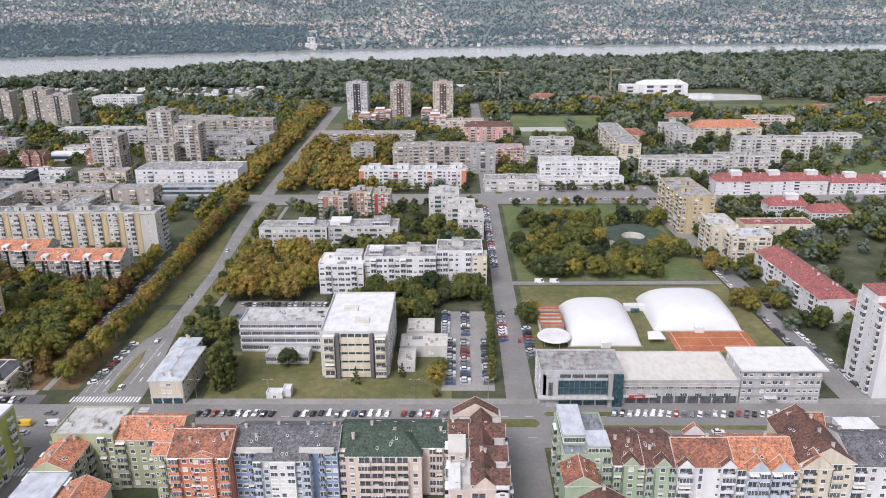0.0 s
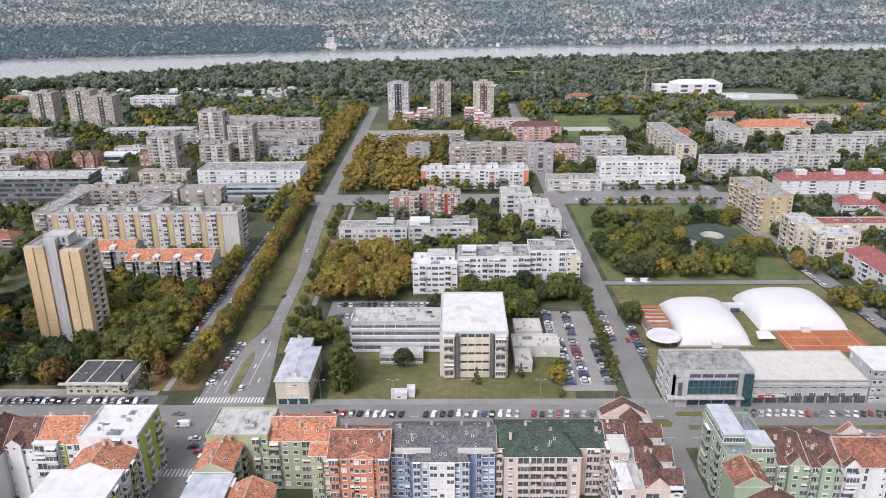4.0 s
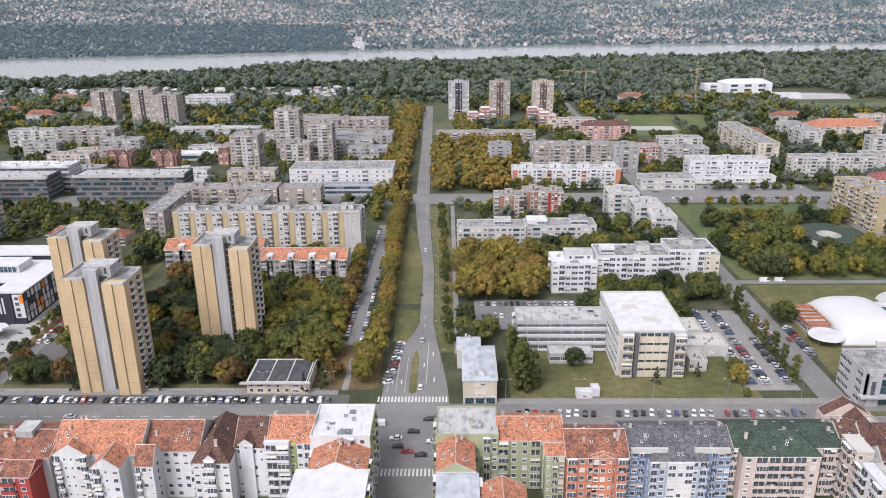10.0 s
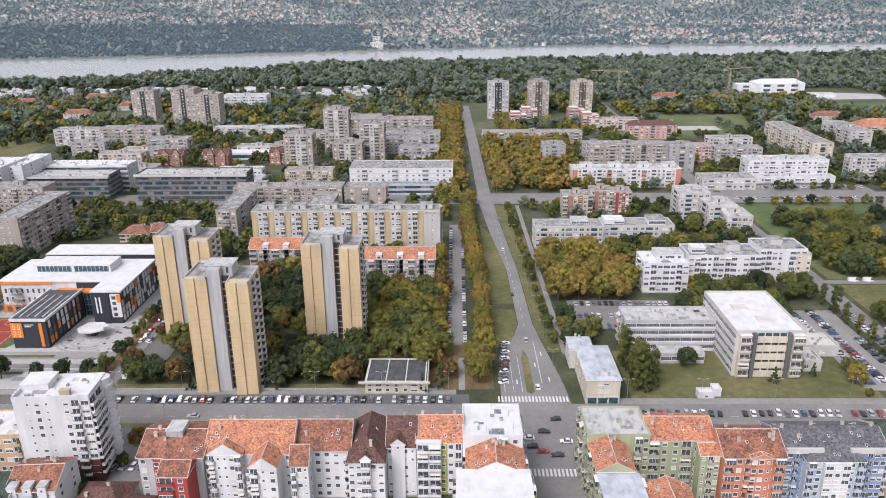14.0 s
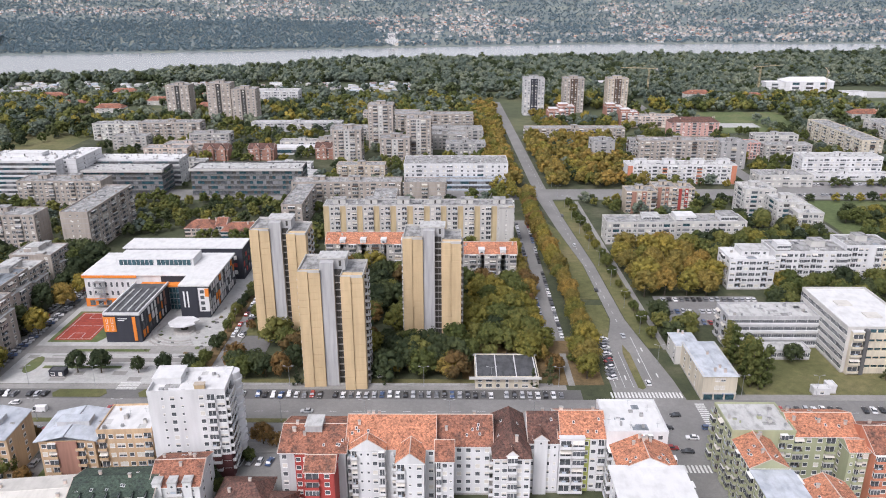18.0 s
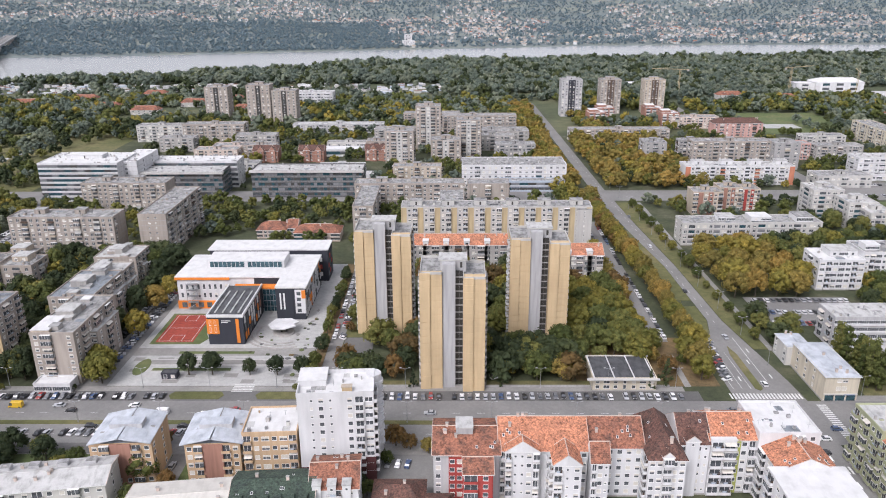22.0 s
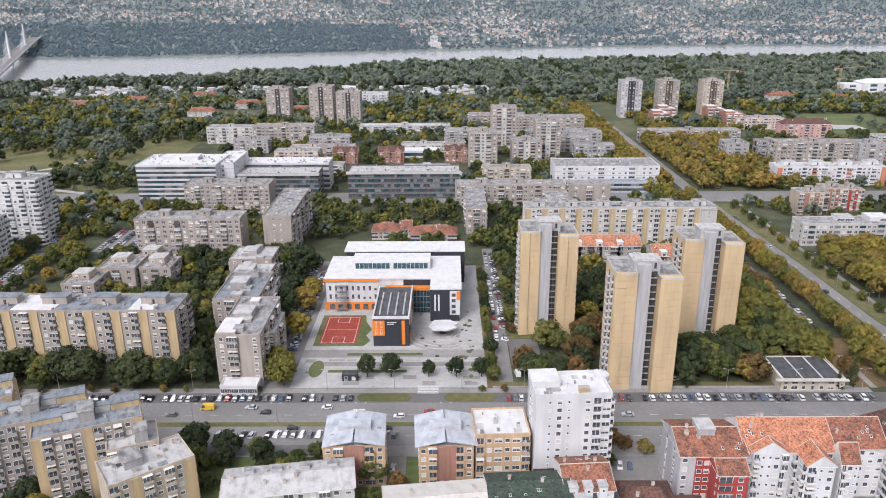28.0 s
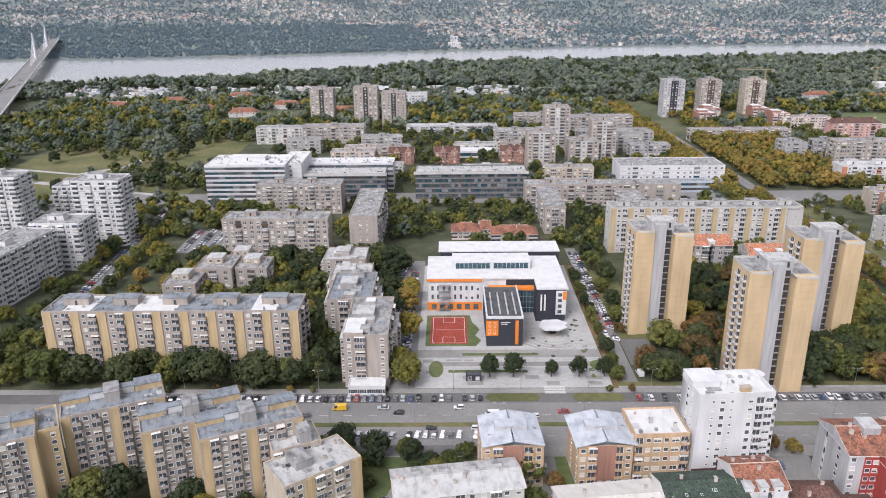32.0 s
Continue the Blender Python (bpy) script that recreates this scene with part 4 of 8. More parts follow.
p = building("apartment_house", "blue apartment house with dark grey roof sheets", -68, -36.2, 192, 208, 17.5, 6, "blue", {"S": "wdb..........bdw"}, "gable", "roofgrey", second="white", mode="each", rise=3.6, lights=12, chimneys=5, group=T)
wing(p, -9, 8, -11, -1, 16.0, 6, "paleblue", {"S": "bw...wb", "W": "ws", "E": "ws"}, roof="gable", felt="roofgrey", ridge="x", hip=3.0, rise=3.0, lights=4)
wing(p, -4.0, 3.6, -12, -10.9, 15.6, 6, "white", {"S": "dwd"}, felt="feltwhite")
for x0, x1 in ((-14.5, -3.5), (4.5, 15)):
    q = MB()
    q.box(x0, x1, -8.9, -7.9, 17.0, 18.6, M["offwhite"])
    part("cornice", q, p)
p = building("apartment_house", "beige apartment house with dark green hipped roof", -36, -2.2, 194, 209, 17.5, 6, "rose", {"S": "bwb..........bbw"}, "gable", "roofgreen", second="grey", mode="each", rise=3.4, lights=12, chimneys=4, group=T)
wing(p, -14.5, 8.5, -11.5, 1, 17, 6, "rose", {"S": "wbbbbw", "W": "w", "E": "w"}, roof="gable", felt="roofgreen", ridge="x", hip=6.0, rise=4.6, lights=10, chimneys=2)
p = building("apartment_house", "beige and white apartment house with steep brown gables", -2, 14, 172, 213, 18, 6, "rose", {"S": "wbw", "W": ".bwbwbwb", "E": "wbwbwbwb"}, "flat", "feltpale", second="white", mode="each", vents=4, group=T)
wing(p, -1.5, 5, -19.5, 16.8, 18.6, 1, "rose", {}, roof="gable", felt="tilebrown", ridge="y", rise=3.4, lights=5, chimneys=3, z0=17)
wing(p, -8.5, -3.5, -6, 3, 20.6, 6, "rose", {"S": "ws", "W": "wbbw"}, felt="feltcream")
wing(p, -8.4, -2, 4, 14, 19.2, 6, "rose", {"W": "wbw"}, roof="gable", felt="tilebrown", ridge="x", rise=2.6, lights=3, chimneys=2)
for y0 in (-19, -8, 4):
    wing(p, -2, 8.6, y0, y0 + 6.5, 19.3, 6, "white", {"E": "bw"}, roof="gable", felt="tilebrown", ridge="x", rise=2.8)
wing(p, -8.3, -5.2, -20.4, -9, 18.9, 6, "white", {"W": "bwb"}, felt="feltwhite")
wing(p, 4.8, 8.2, -20.6, -19.3, 18.9, 6, "white", {"S": "w"}, felt="feltwhite")
wing(p, -7, 7, 17, 21, 19, 6, "rose", {}, roof="gable", felt="tilebrown", ridge="y", rise=4.2)

p = building("apartment_house", "pale green apartment house with glazed roof storey", 31.5, 45.8, 188, 211, 18.5, 6, "sage", {"S": "..wwb", "W": "wbwbw"}, felt="feltblue", mode="each", second="sage", vents=3, group=T)
wing(p, -6.5, 0, -6, 11, 22, 1, "sage", {"S": "g", "E": "ggg", "W": "ggg"}, felt="metal", z0=18.6)
wing(p, 0, 6.5, -11, -3, 21.4, 1, "sage", {"S": "gg", "E": "g"}, felt="metal", z0=18.6)
wing(p, -8, 2, -22, -11.5, 16, 1, "sage", {}, roof="gable", felt="tilemix", ridge="y", rise=3.2, lights=5)
wing(p, -4, 9, -35, -22, 12, 4, "sage", {}, roof="gable", felt="tilebrown", ridge="y", rise=4, chimneys=2)
for x0, x1, dy, lb in ((46, 55, 0, "sage apartment house with brown roof and a gabled bay"), (55.2, 64, 1, "pale sage apartment house with small pointed gables")):
    p = building("apartment_house", lb, x0, x1, 186 - dy, 205, 17, 6, "sage", {"S": "bwwb"}, "gable", "tilebrown", second="sage", mode="each", rise=4.2, lights=5, chimneys=2, group=T)
    wing(p, -1.8, 2.2, -11, -8, 18, 6, "sage", {"S": "w"}, roof="gable", felt="tilebrown", rise=2.6)
p = building("apartment_house", "white apartment house with weathered brown tiled roof", 64.2, 81, 185, 201, 17, 6, "white", {"S": "b.t.wb"}, "gable", "tilemix", second="white", mode="each", rise=4.6, lights=2, chimneys=1, group=T)
for x0 in (-8.2, 4.2):
    wing(p, x0, x0 + 4, -9, -7.5, 17.6, 6, "white", {"S": "b"}, roof="gable", felt="tilebrown", rise=2.4)
wing(p, -2, 4, 7.6, 9, 18, 1, "white", {}, roof="gable", felt="tilemix", rise=3.0)
p = building("apartment_house", "pale blue apartment house with two orange gables", 81.2, 98.6, 184, 202, 17, 6, "white", {"S": "b....b"}, "gable", "tile", second="white", mode="each", rise=4.8, lights=2, chimneys=2, group=T)
for x0 in (-6.2, 0.4):
    wing(p, x0, x0 + 6, -11, -8, 17.6, 6, "paleblue", {"S": "bb"}, roof="gable", felt="tile", rise=3.4)
p = building("apartment_house", "cream apartment house with steep brown and orange roofs", 98.8, 114.6, 184, 207, 19, 6, "cream", {"S": "bwsbw"}, "gable", "tilebrown", second="cream", mode="each", rise=5.2, ridge="y", lights=5, chimneys=3, group=T)
wing(p, -7.5, 1, -13, -9, 18.4, 6, "cream", {"S": "bw"}, roof="gable", felt="tilemix", rise=4.0)
wing(p, -3, 7.5, 6, 13, 18.4, 1, "cream", {}, roof="gable", felt="tilemix", rise=4.4, ridge="x")
p = building("apartment_house", "white apartment house with dark slate mansard", 114.8, 130, 184, 206, 18, 6, "white", {"S": "bwwb"}, "gable", "roofgrey", second="peach", mode="each", rise=3.8, lights=6, chimneys=1, group=T)
wing(p, -4, 7, 2, 11, 20, 1, "white", {}, felt="feltwhite")
p = building("apartment_house", "white apartment house with dark mansard roof", 130.2, 150, 180, 204, 18, 6, "white", {"S": "bwwb"}, "gable", "roofgrey", second="peach", mode="row", rise=3.8, lights=5, chimneys=1, group=T)

# ---- the terrace west of the boulevard ----
p = building("apartment_house", "corner apartment house in lime and white with bright white roof", -163, -145, 193, 211, 21.5, 7, "white", {"S": "..bw", "E": "dwbdwbd"}, felt="feltwhite", mode="each", second="lime", vents=3, group=T)
b_ = MB()
b_.box(8.95, 9.25, -7.5, 8.8, 3.0, 21.0, M["lime"])
part("wall_panel", b_, p)
wing(p, -8, 9, -21, -9, 17.5, 6, "white", {"E": "bwcwb", "W": "bwb"}, roof="gable", felt="tile", second="lime", rise=4.0, ridge="y", lights=9, chimneys=5)
wing(p, -11, 10, -36, -21, 18.5, 6, "white", {"E": "bwcwb", "W": "bwb"}, felt="feltwhite", second="lime")
p = building("apartment_house", "white and lime apartment house with orange roof and deep balconies", -177, -163.2, 194, 210, 19, 6, "white", {"S": "bbwKwb"}, "gable", "tile", second="lime", mode="each", rise=4.6, lights=5, chimneys=3, group=T)
wing(p, -6.9, 0.5, -9.5, -8, 19.6, 6, "white", {"S": "bb"}, felt="feltwhite")
p = building("apartment_house", "white apartment house with brown roof and dormer", -186, -177.2, 193, 209, 18, 6, "white", {"S": "wsws"}, "gable", "tilebrown", mode="each", rise=5.8, lights=2, chimneys=1, group=T)
wing(p, -3, 1, -8.8, -4, 19.6, 1, "white", {"S": "s"}, roof="gable", felt="tilebrown", rise=1.8, z0=17)
p = building("apartment_house", "white apartment house with steep brown hipped roof", -197, -186.2, 186, 209, 17.5, 6, "white", {"S": "wwbww", "W": "bwbb"}, "gable", "tilebrown", mode="each", rise=6.0, ridge="y", hip=5.0, lights=3, chimneys=1, group=T)
wing(p, -1.5, 1.5, -12, -10, 18.8, 6, "white", {"S": "b"}, roof="gable", felt="tilebrown", rise=1.6)
p = building("apartment_house", "white apartment house with rusty brown tiled roof", -214, -197.2, 192, 208, 17.5, 6, "white", {"S": "..wwww"}, "gable", "tilemix", mode="each", rise=5.8, lights=7, chimneys=2, group=T)
wing(p, -8.2, -3, -15, -8, 17.0, 6, "white", {"S": "bws", "E": "w"}, roof="gable", felt="tilemix", rise=5.0, ridge="x")
p = building("apartment_house", "tall white gabled apartment house with orange roof", -240, -214.2, 189, 207, 18.5, 6, "white", {"S": "bw.........w"}, "gable", "tile", mode="each", rise=6.0, lights=5, chimneys=4, group=T)
wing(p, -11.5, -1.5, -11, -8, 19.5, 6, "white", {"S": "bsswb", "E": "w"}, roof="gable", felt="tile", rise=3.6)
wing(p, 2, 10, -16, -8, 18.5, 6, "white", {"S": "bsw", "W": "bwb"}, roof="gable", felt="tile", rise=3.4)
p = building("apartment_house", "red and grey apartment house with patched tiled roof", -259.5, -240.2, 187, 206, 18.5, 6, "lightgrey", {"S": "w......", "W": ".t.w."}, "gable", "tilemix", second="redwall", mode="each", rise=3.6, lights=7, chimneys=4, group=T)
wing(p, -5.2, -1, -9.8, -8, 17.8, 6, "redwall", {"S": "ww"}, felt="tilemix")
wing(p, -1, 7.4, -17, -8, 17.2, 6, "redwall", {"S": "bw", "W": "s.s"}, roof="gable", felt="tilemix", rise=2.6, ridge="x")
wing(p, -3, 2, -3, 3, 23, 1, "lightgrey", {}, felt="feltpale", z0=20)

# ---- the white tower house and its low neighbours ----
p = building("apartment_house", "bright white tower house with maroon base and rounded corner", -301.2, -278.2, 198.5, 212.5, 31, 10, "white", {"S": ".sws.wbd", "W": ".ws.", "E": "bbb"}, felt="feltwhite", mode="each", second="white", yaw=4, rim=1.3, vents=4, z0=3.5, plinth="maroon")
b_ = MB()
b_.box(-4.0, 11.6, -7.1, -6.9, 3.5, 9.0, M["maroon"])
b_.box(-11.6, -4.0, -7.1, -6.9, 3.5, 6.2, M["maroon"])
b_.box(11.4, 11.62, -7.1, 7.1, 3.5, 9.0, M["maroon"])
part("base_cladding", b_, p)
b_ = MB()
b_.cone(11.3, 5.0, 3.5, 31.9, 2.4, 2.4, M["white"], 16)
part("round_corner", b_, p)
for fl in range(9):
    b_ = MB()
    b_.cone(11.5, 5.0, 6.2 + fl * 2.8, 7.2 + fl * 2.8, 2.75, 2.75, M["white"], 16)
    part("balcony", b_, p)
wing(p, -11.5, -3, -1, 7, 33, 1, "white", {}, felt="feltwhite", z0=31)
wing(p, 2, 5, -5, -3.4, 32.6, 1, "sand", {}, felt="beige", z0=31)
T2 = "low apartment blocks behind the street"
building("apartment_house", "peach apartment block with a bright white roof", -321.2, -304.4, 199, 214, 17.5, 5, "peach", {"S": "bwdwdb", "W": "w.w"}, felt="feltwhite", mode="each", second="white", yaw=3, group=T2)
for x0, x1, lb in ((-338.6, -321.8, "peach and brick apartment block with raised zinc roof"), (-368, -349, "sand and brick apartment block with raised zinc roof")):
    p = building("apartment_house", lb, x0, x1, 197, 213, 15, 5, "peach", {"S": "wbKKbw", "W": ".w.w", "E": "w.w."}, felt="metal", mode="each", second="brick", yaw=3, group=T2, vents=2, rim=0.2)
    for sx in (-1, 1):
        q = MB()
        q.solid([(sx * 9.6, -9, 15.3), (sx * 0.2, -9, 17.2), (sx * 0.2, 9, 17.2), (sx * 9.6, 9, 15.3)][::sx], [(sx * 9.6, -9, 15.6), (sx * 0.2, -9, 17.5), (sx * 0.2, 9, 17.5), (sx * 9.6, 9, 15.6)][::sx], M["metal"])
        part("roof_sheet", q, p)
    q = MB()
    q.box(-5, 5, -2, 2.5, 16.5, 18.2, M["lightgrey"], M["metal"])
    part("roof_house", q, p)
    q = MB()
    q.box(-3.2, 3.2, -8.6, -7.9, 3, 15, M["brick"])
    part("wall_panel", q, p)
p = building("apartment_house", "low apartment house with dark green sheet roof and dormers", -318, -295, 172, 187, 13, 4, "white", {"S": "wwwwww"}, "gable", "roofgreen", mode="each", rise=2.6, lights=6, chimneys=2, yaw=4, group=T2)
for i in range(6):
    wing(p, -10 + i * 3.6, -8.2 + i * 3.6, -8, -5.5, 14.2, 1, "white", {"S": "s"}, felt="roofgreen", z0=12)
p = building("apartment_house", "white apartment house with patched orange tiled roof", -294.6, -281, 177, 193, 14, 5, "white", {"S": "wbw", "E": "ww"}, "gable", "tilemix", mode="each", rise=3.4, lights=5, chimneys=4, yaw=4, group=T2)
for i in range(3):
    wing(p, -6 + i * 4.2, -3.6 + i * 4.2, -8.6, -5.5, 15.4, 1, "white", {"S": "s"}, felt="feltpale", z0=13)
p = building("apartment_house", "long low grey block with an asbestos sheet roof", -394, -357, 178, 192, 12.5, 4, "offwhite", {"S": "wwbwwbwwbww", "E": ".w."}, "gable", "feltpale", mode="each", rise=1.6, chimneys=9, yaw=9, group=T2)
for i in range(4):
    q = MB()
    q.box(-13 + i * 8, -10 + i * 8, 2.0, 4.5, 13, 14.6, M["lightgrey"], M["felt"])
    part("roof_hatch", q, p)
building("apartment_house", "low pale house with a stained cream roof", -347, -318.5, 168, 184, 11.5, 4, "offwhite", {"S": "wwwwww"}, "gable", "feltcream", mode="row", rise=1.5, chimneys=4, yaw=7, group=T2)
building("house", "low house with brown tiled hipped roof", -277, -262, 176, 190, 7.5, 2, "offwhite", {"S": "www"}, "gable", "tilebrown", rise=3.5, hip=5, chimneys=2)
building("house", "small house with brown tiled roof and ridge caps", -262, -254, 170, 184, 7, 2, "rose", {"S": "ww"}, "gable", "tilebrown", rise=3.5, hip=3, chimneys=1)

# ---- the stepped sand-coloured slab in the south-west ----
T3 = "stepped sand-coloured blocks"
def stepped(x, y, length, depth, yaw, hh, floors, wall, faces, felt, label, vents=4):
    """A section of the stepped row, given by its front left corner and its turn."""
    c_, s_ = math.cos(radians(yaw)), math.sin(radians(yaw))
    cx, cy = x + length / 2 * c_ - depth / 2 * s_, y + length / 2 * s_ + depth / 2 * c_
    take(cx - 11, cx + 11, cy - 11, cy + 11)
    return building("apartment_block", label, cx - length / 2, cx + length / 2, cy - depth / 2, cy + depth / 2, hh, floors, wall, faces, felt=felt, second="sand", mode="each", yaw=yaw, vents=vents, group=T3)


ZIG = "grey stepped apartment block with sand-yellow strips and blue-grey roof"
for x, y, length, depth, yaw, hh in ((-549, 168, 26, 13, 25, 25.5), (-521, 176, 26, 13, 25, 25.5), (-495, 197, 30, 13, 25, 25.0), (-467, 188, 30, 13, 25, 25.5), (-449, 185, 30, 13, 25, 25.0)):
    p = stepped(x, y, length, depth, yaw, hh, 9, "brownbeige", {"S": "kbwbwkbwbwk", "W": "kKk", "E": "kKk"}, "feltblue", ZIG)
    wing(p, -2.2, 2.2, -2.5, 4.5, hh + 3.4, 1, "concrete", {}, felt="felt", z0=hh)
    wing(p, -6.6, -2.4, 1.5, 4.2, hh + 2.2, 1, "white", {}, felt="feltblue", z0=hh)
    wing(p, 2.4, 6.6, 1.5, 4.2, hh + 2.2, 1, "offwhite", {}, felt="feltblue", z0=hh)
    wing(p, 6.8, length / 2 - 0.1, 1.2, depth / 2 - 0.1, hh + 2.0, 1, "sand", {}, felt="feltblue", z0=hh)
    wing(p, -length / 2 + 0.1, -6.8, 1.2, depth / 2 - 0.1, hh + 1.6, 1, "sand", {}, felt="feltblue", z0=hh)
stepped(-500, 189.5, 7.5, 14, 30, 24.6, 9, "sand", {"S": ".K"}, "feltblue", "narrow sand-yellow stair block between stepped sections", 1)
p = stepped(-429, 187.5, 14.5, 12, 24, 19.5, 6, "beige", {"S": "bwsbw", "W": "wk"}, "feltpale", "pale grey stepped apartment block with stained roof", 2)
wing(p, 1, 4.5, -5.5, 2, 23.5, 1, "grey", {}, felt="felt", z0=19)
p = stepped(-422.6, 173, 24, 14, 37, 18.0, 6, "beige", {"S": "bwkbwbwk", "E": "kKk"}, "feltpale", "low pale grey stepped apartment block with sand end wall", 5)
wing(p, -6, -1, -2, 5, 20.5, 1, "grey", {}, felt="felt", z0=18)

# ---- three tall sand-coloured towers ----
def tower(x, y, yaw=0.0):
    """Two wings of stacked facets, a grey concrete spine and a dark stair slot between them."""
    H_ = 48.0
    p = thing("tower_block", x, y, yaw, 0, "tall sand-coloured tower block with grey spine and dark stair slot", "tower block", "tall towers")
    p.matrix_basis = p.matrix_basis @ Matrix.Diagonal((0.89, 0.84, 1, 1))
    take(x - 13, x + 13, y - 1, y + 20)
    b_ = MB()
    b_.box(-13.6, -4.7, 2.0, 22, 0, H_ - 0.4, M["tower"], M["felt"])
    b_.box(4.5, 13.4, -0.5, 19, 0, H_ - 1.6, M["tower"], M["felt"])
    b_.box(-4.65, 4.45, 5.3, 21, 0, H_ - 1, M["lightgrey"], M["felt"])
    part("core", b_, p)
    for x0, x1, y0, top in ((-13.9, -9.4, 0.6, H_), (-9.4, -4.4, 1.2, H_), (4.2, 8.6, -1.6, H_ - 1.2), (8.6, 13.6, -1.0, H_ - 1.2)):
        q = MB()
        n_, rings = 17, []
        for i in range(n_):
            for zz, o in ((i * top / n_, 0.12), (i * top / n_ + 0.2, 0.12), (i * top / n_ + 0.22, 0.0), ((i + 1) * top / n_ - 0.02, 0.0)):
                rings.append([(x0 + o, y0 + o, zz), (x1 - 0.12 - o, y0 + o, zz), (x1 - 0.12 - o, 4.0, zz), (x0 + o, 4.0, zz)])
        q.loft(rings, M["tower"])
        part("facet_wall", q, p)
    q = MB()
    q.box(-4.4, 1.0, 2.2, 7.0, 0, H_ + 3.0, M["lightgrey"])
    part("spine_wall", q, p)
    for x0, x1 in ((1.0, 2.6), (2.6, 4.2)):
        for i in range(17):
            s = MB()
            s.box(x0 + 0.05, x1 - 0.05, 4.6, 5.1, i * H_ / 17 + 0.4, (i + 1) * H_ / 17 - 0.25, M["dark"])
            s.box(x0 + 0.05, x1 - 0.05, 4.2, 5.0, i * H_ / 17, i * H_ / 17 + 0.4, M["grey"])
            part("stair_window", s, p)
    q = MB()
    q.box(-5.5, 5.5, 6, 15, H_ - 1, H_ + 3.4, M["lightgrey"], M["felt"])
    q.box(-6.0, 6.0, 5.6, 15.4, H_ + 3.4, H_ + 3.8, M["offwhite"], M["feltpale"])
    part("roof_house", q, p)
    for sx in (-1, 1):
        q = MB()
        q.box(sx * 3.4 - 0.5, sx * 3.4 + 0.5, 5.9, 6.05, H_ + 0.6, H_ + 2.8, M["dark"])
        part("roof_window", q, p)
    for x0, x1, y0, y1, zz in ((-13.7, -4.4, 1.0, 22, H_), (4.2, 13.5, -1.2, 19, H_ - 1.2)):
        q = MB()
        for a, b2, c, d in ((x0, x1, y0, y0 + 0.3), (x0, x1, y1 - 0.3, y1), (x0, x0 + 0.3, y0, y1), (x1 - 0.3, x1, y0, y1)):
            q.box(a, b2, c, d, zz - 0.5, zz + 0.5, M["offwhite"])
        part("parapet", q, p)
    for side, cx in (("E", 13.42), ("W", -13.62)):
        for i in range(16):
            for j in range(2):
                yy = 6 + j * 7.5
                m_ = Matrix.Translation((cx, yy, 1.9 + i * 2.85)) @ Matrix.Rotation(radians(90 if side == "E" else -90), 4, "Z")
                piece("balcony", balcony_mesh(3.8, "white", "free"), p, m_)
    return p


tower(-283.5, 303.5)
tower(-253.6, 255.0)
tower(-217.3, 292.5)

# ---- low buildings by the boulevard ----
p = building("hall", "low cream hall with a dark flat roof and white beams", -200.2, -176, 254.5, 272.5, 5.5, 2, "cream", {"S": "wdwtwdw", "E": "d.d.d"}, felt="feltdark", mode="each", vents=0, rim=0.25)
for i in range(4):
    q = MB()
    q.box(-11.8 + i * 7.6, -11.4 + i * 7.6, -9.2, 9.2, 5.5, 5.85, M["white"])
    part("roof_beam", q, p)
q = MB()
q.box(-14.5, 13, -10.4, -9.0, 5.1, 5.6, M["offwhite"])
part("eave_beam", q, p)
q = MB()
q.box(-14.5, 13, 9.0, 9.8, 5.1, 5.6, M["offwhite"])
part("eave_beam", q, p)
p = building("house", "three-storey cream corner house with pale zinc roof", -116.2, -103.6, 247.2, 275, 10.4, 3, "cream", {"S": "..dd..", "W": ".w.w.w..", "E": "ww.ww.ww"}, "gable", "metal", mode="each", rise=0.9, hip=5, ridge="y", chimneys=4)
wing(p, -8.5, 1.0, 13.9, 26, 8.6, 3, "offwhite", {"W": "w.w", "E": "ww"}, roof="gable", felt="metal", rise=0.9, ridge="y", hip=3, chimneys=2)
q = MB()
q.box(-6.2, 6.2, -14.5, -13.9, 2.9, 3.3, M["offwhite"])
part("shop_canopy", q, p)
for x0 in (-5.6, -1.6, 2.4):
    q = MB()
    q.box(x0, x0 + 3.2, -14.1, -13.9, 0.4, 2.8, M["glassblue"])
    part("shop_window", q, p)
q = MB()
q.box(1.0, 5.0, -14.62, -14.5, 2.95, 3.25, M["blue"])
part("sign_bar", q, p, "blue shop sign bar")
take(-119, -100, 246, 288)

# ---- the white college between lawns ----
p = building("college", "white modernist college wing with deep concrete bays", -54.5, -27.3, 268.5, 309, 19.3, 5, "offwhite", {"W": "gggggg", "E": "g.g.g.g"}, felt="feltwhite", mode="each", vents=0, rim=0.9)
for x0, ch in ((-12.2, "b"), (8.4, "b")):
    wing(p, x0, x0 + 4.4, -22.0, -20.2, 18.6, 5, "cream", {"S": ch}, felt="feltwhite")
for x0 in (-7.3, 6.3):
    q = MB()
    q.box(x0, x0 + 1.5, -22.4, -20.2, 0, 19.5, M["shaft"])
    part("stair_shaft", q, p)
for fl in range(5):
    q = MB()
    q.box(-5.7, 6.2, -21.7, -20.2, 0.5 + fl * 3.75, 2.9 + fl * 3.75, M["cream"])
    part("balcony_front", q, p)
    q = MB()
    q.box(-5.6, 6.1, -20.7, -20.2, 2.9 + fl * 3.75, 4.2 + fl * 3.75, M["glassblue"])
    part("window_band", q, p)
    for i in range(5):
        q = MB()
        q.box(-5.6 + 2.9 * i, -5.2 + 2.9 * i, -21.0, -20.7, 2.9 + fl * 3.75, 4.2 + fl * 3.75, M["cream"])
        part("window_pier", q, p)
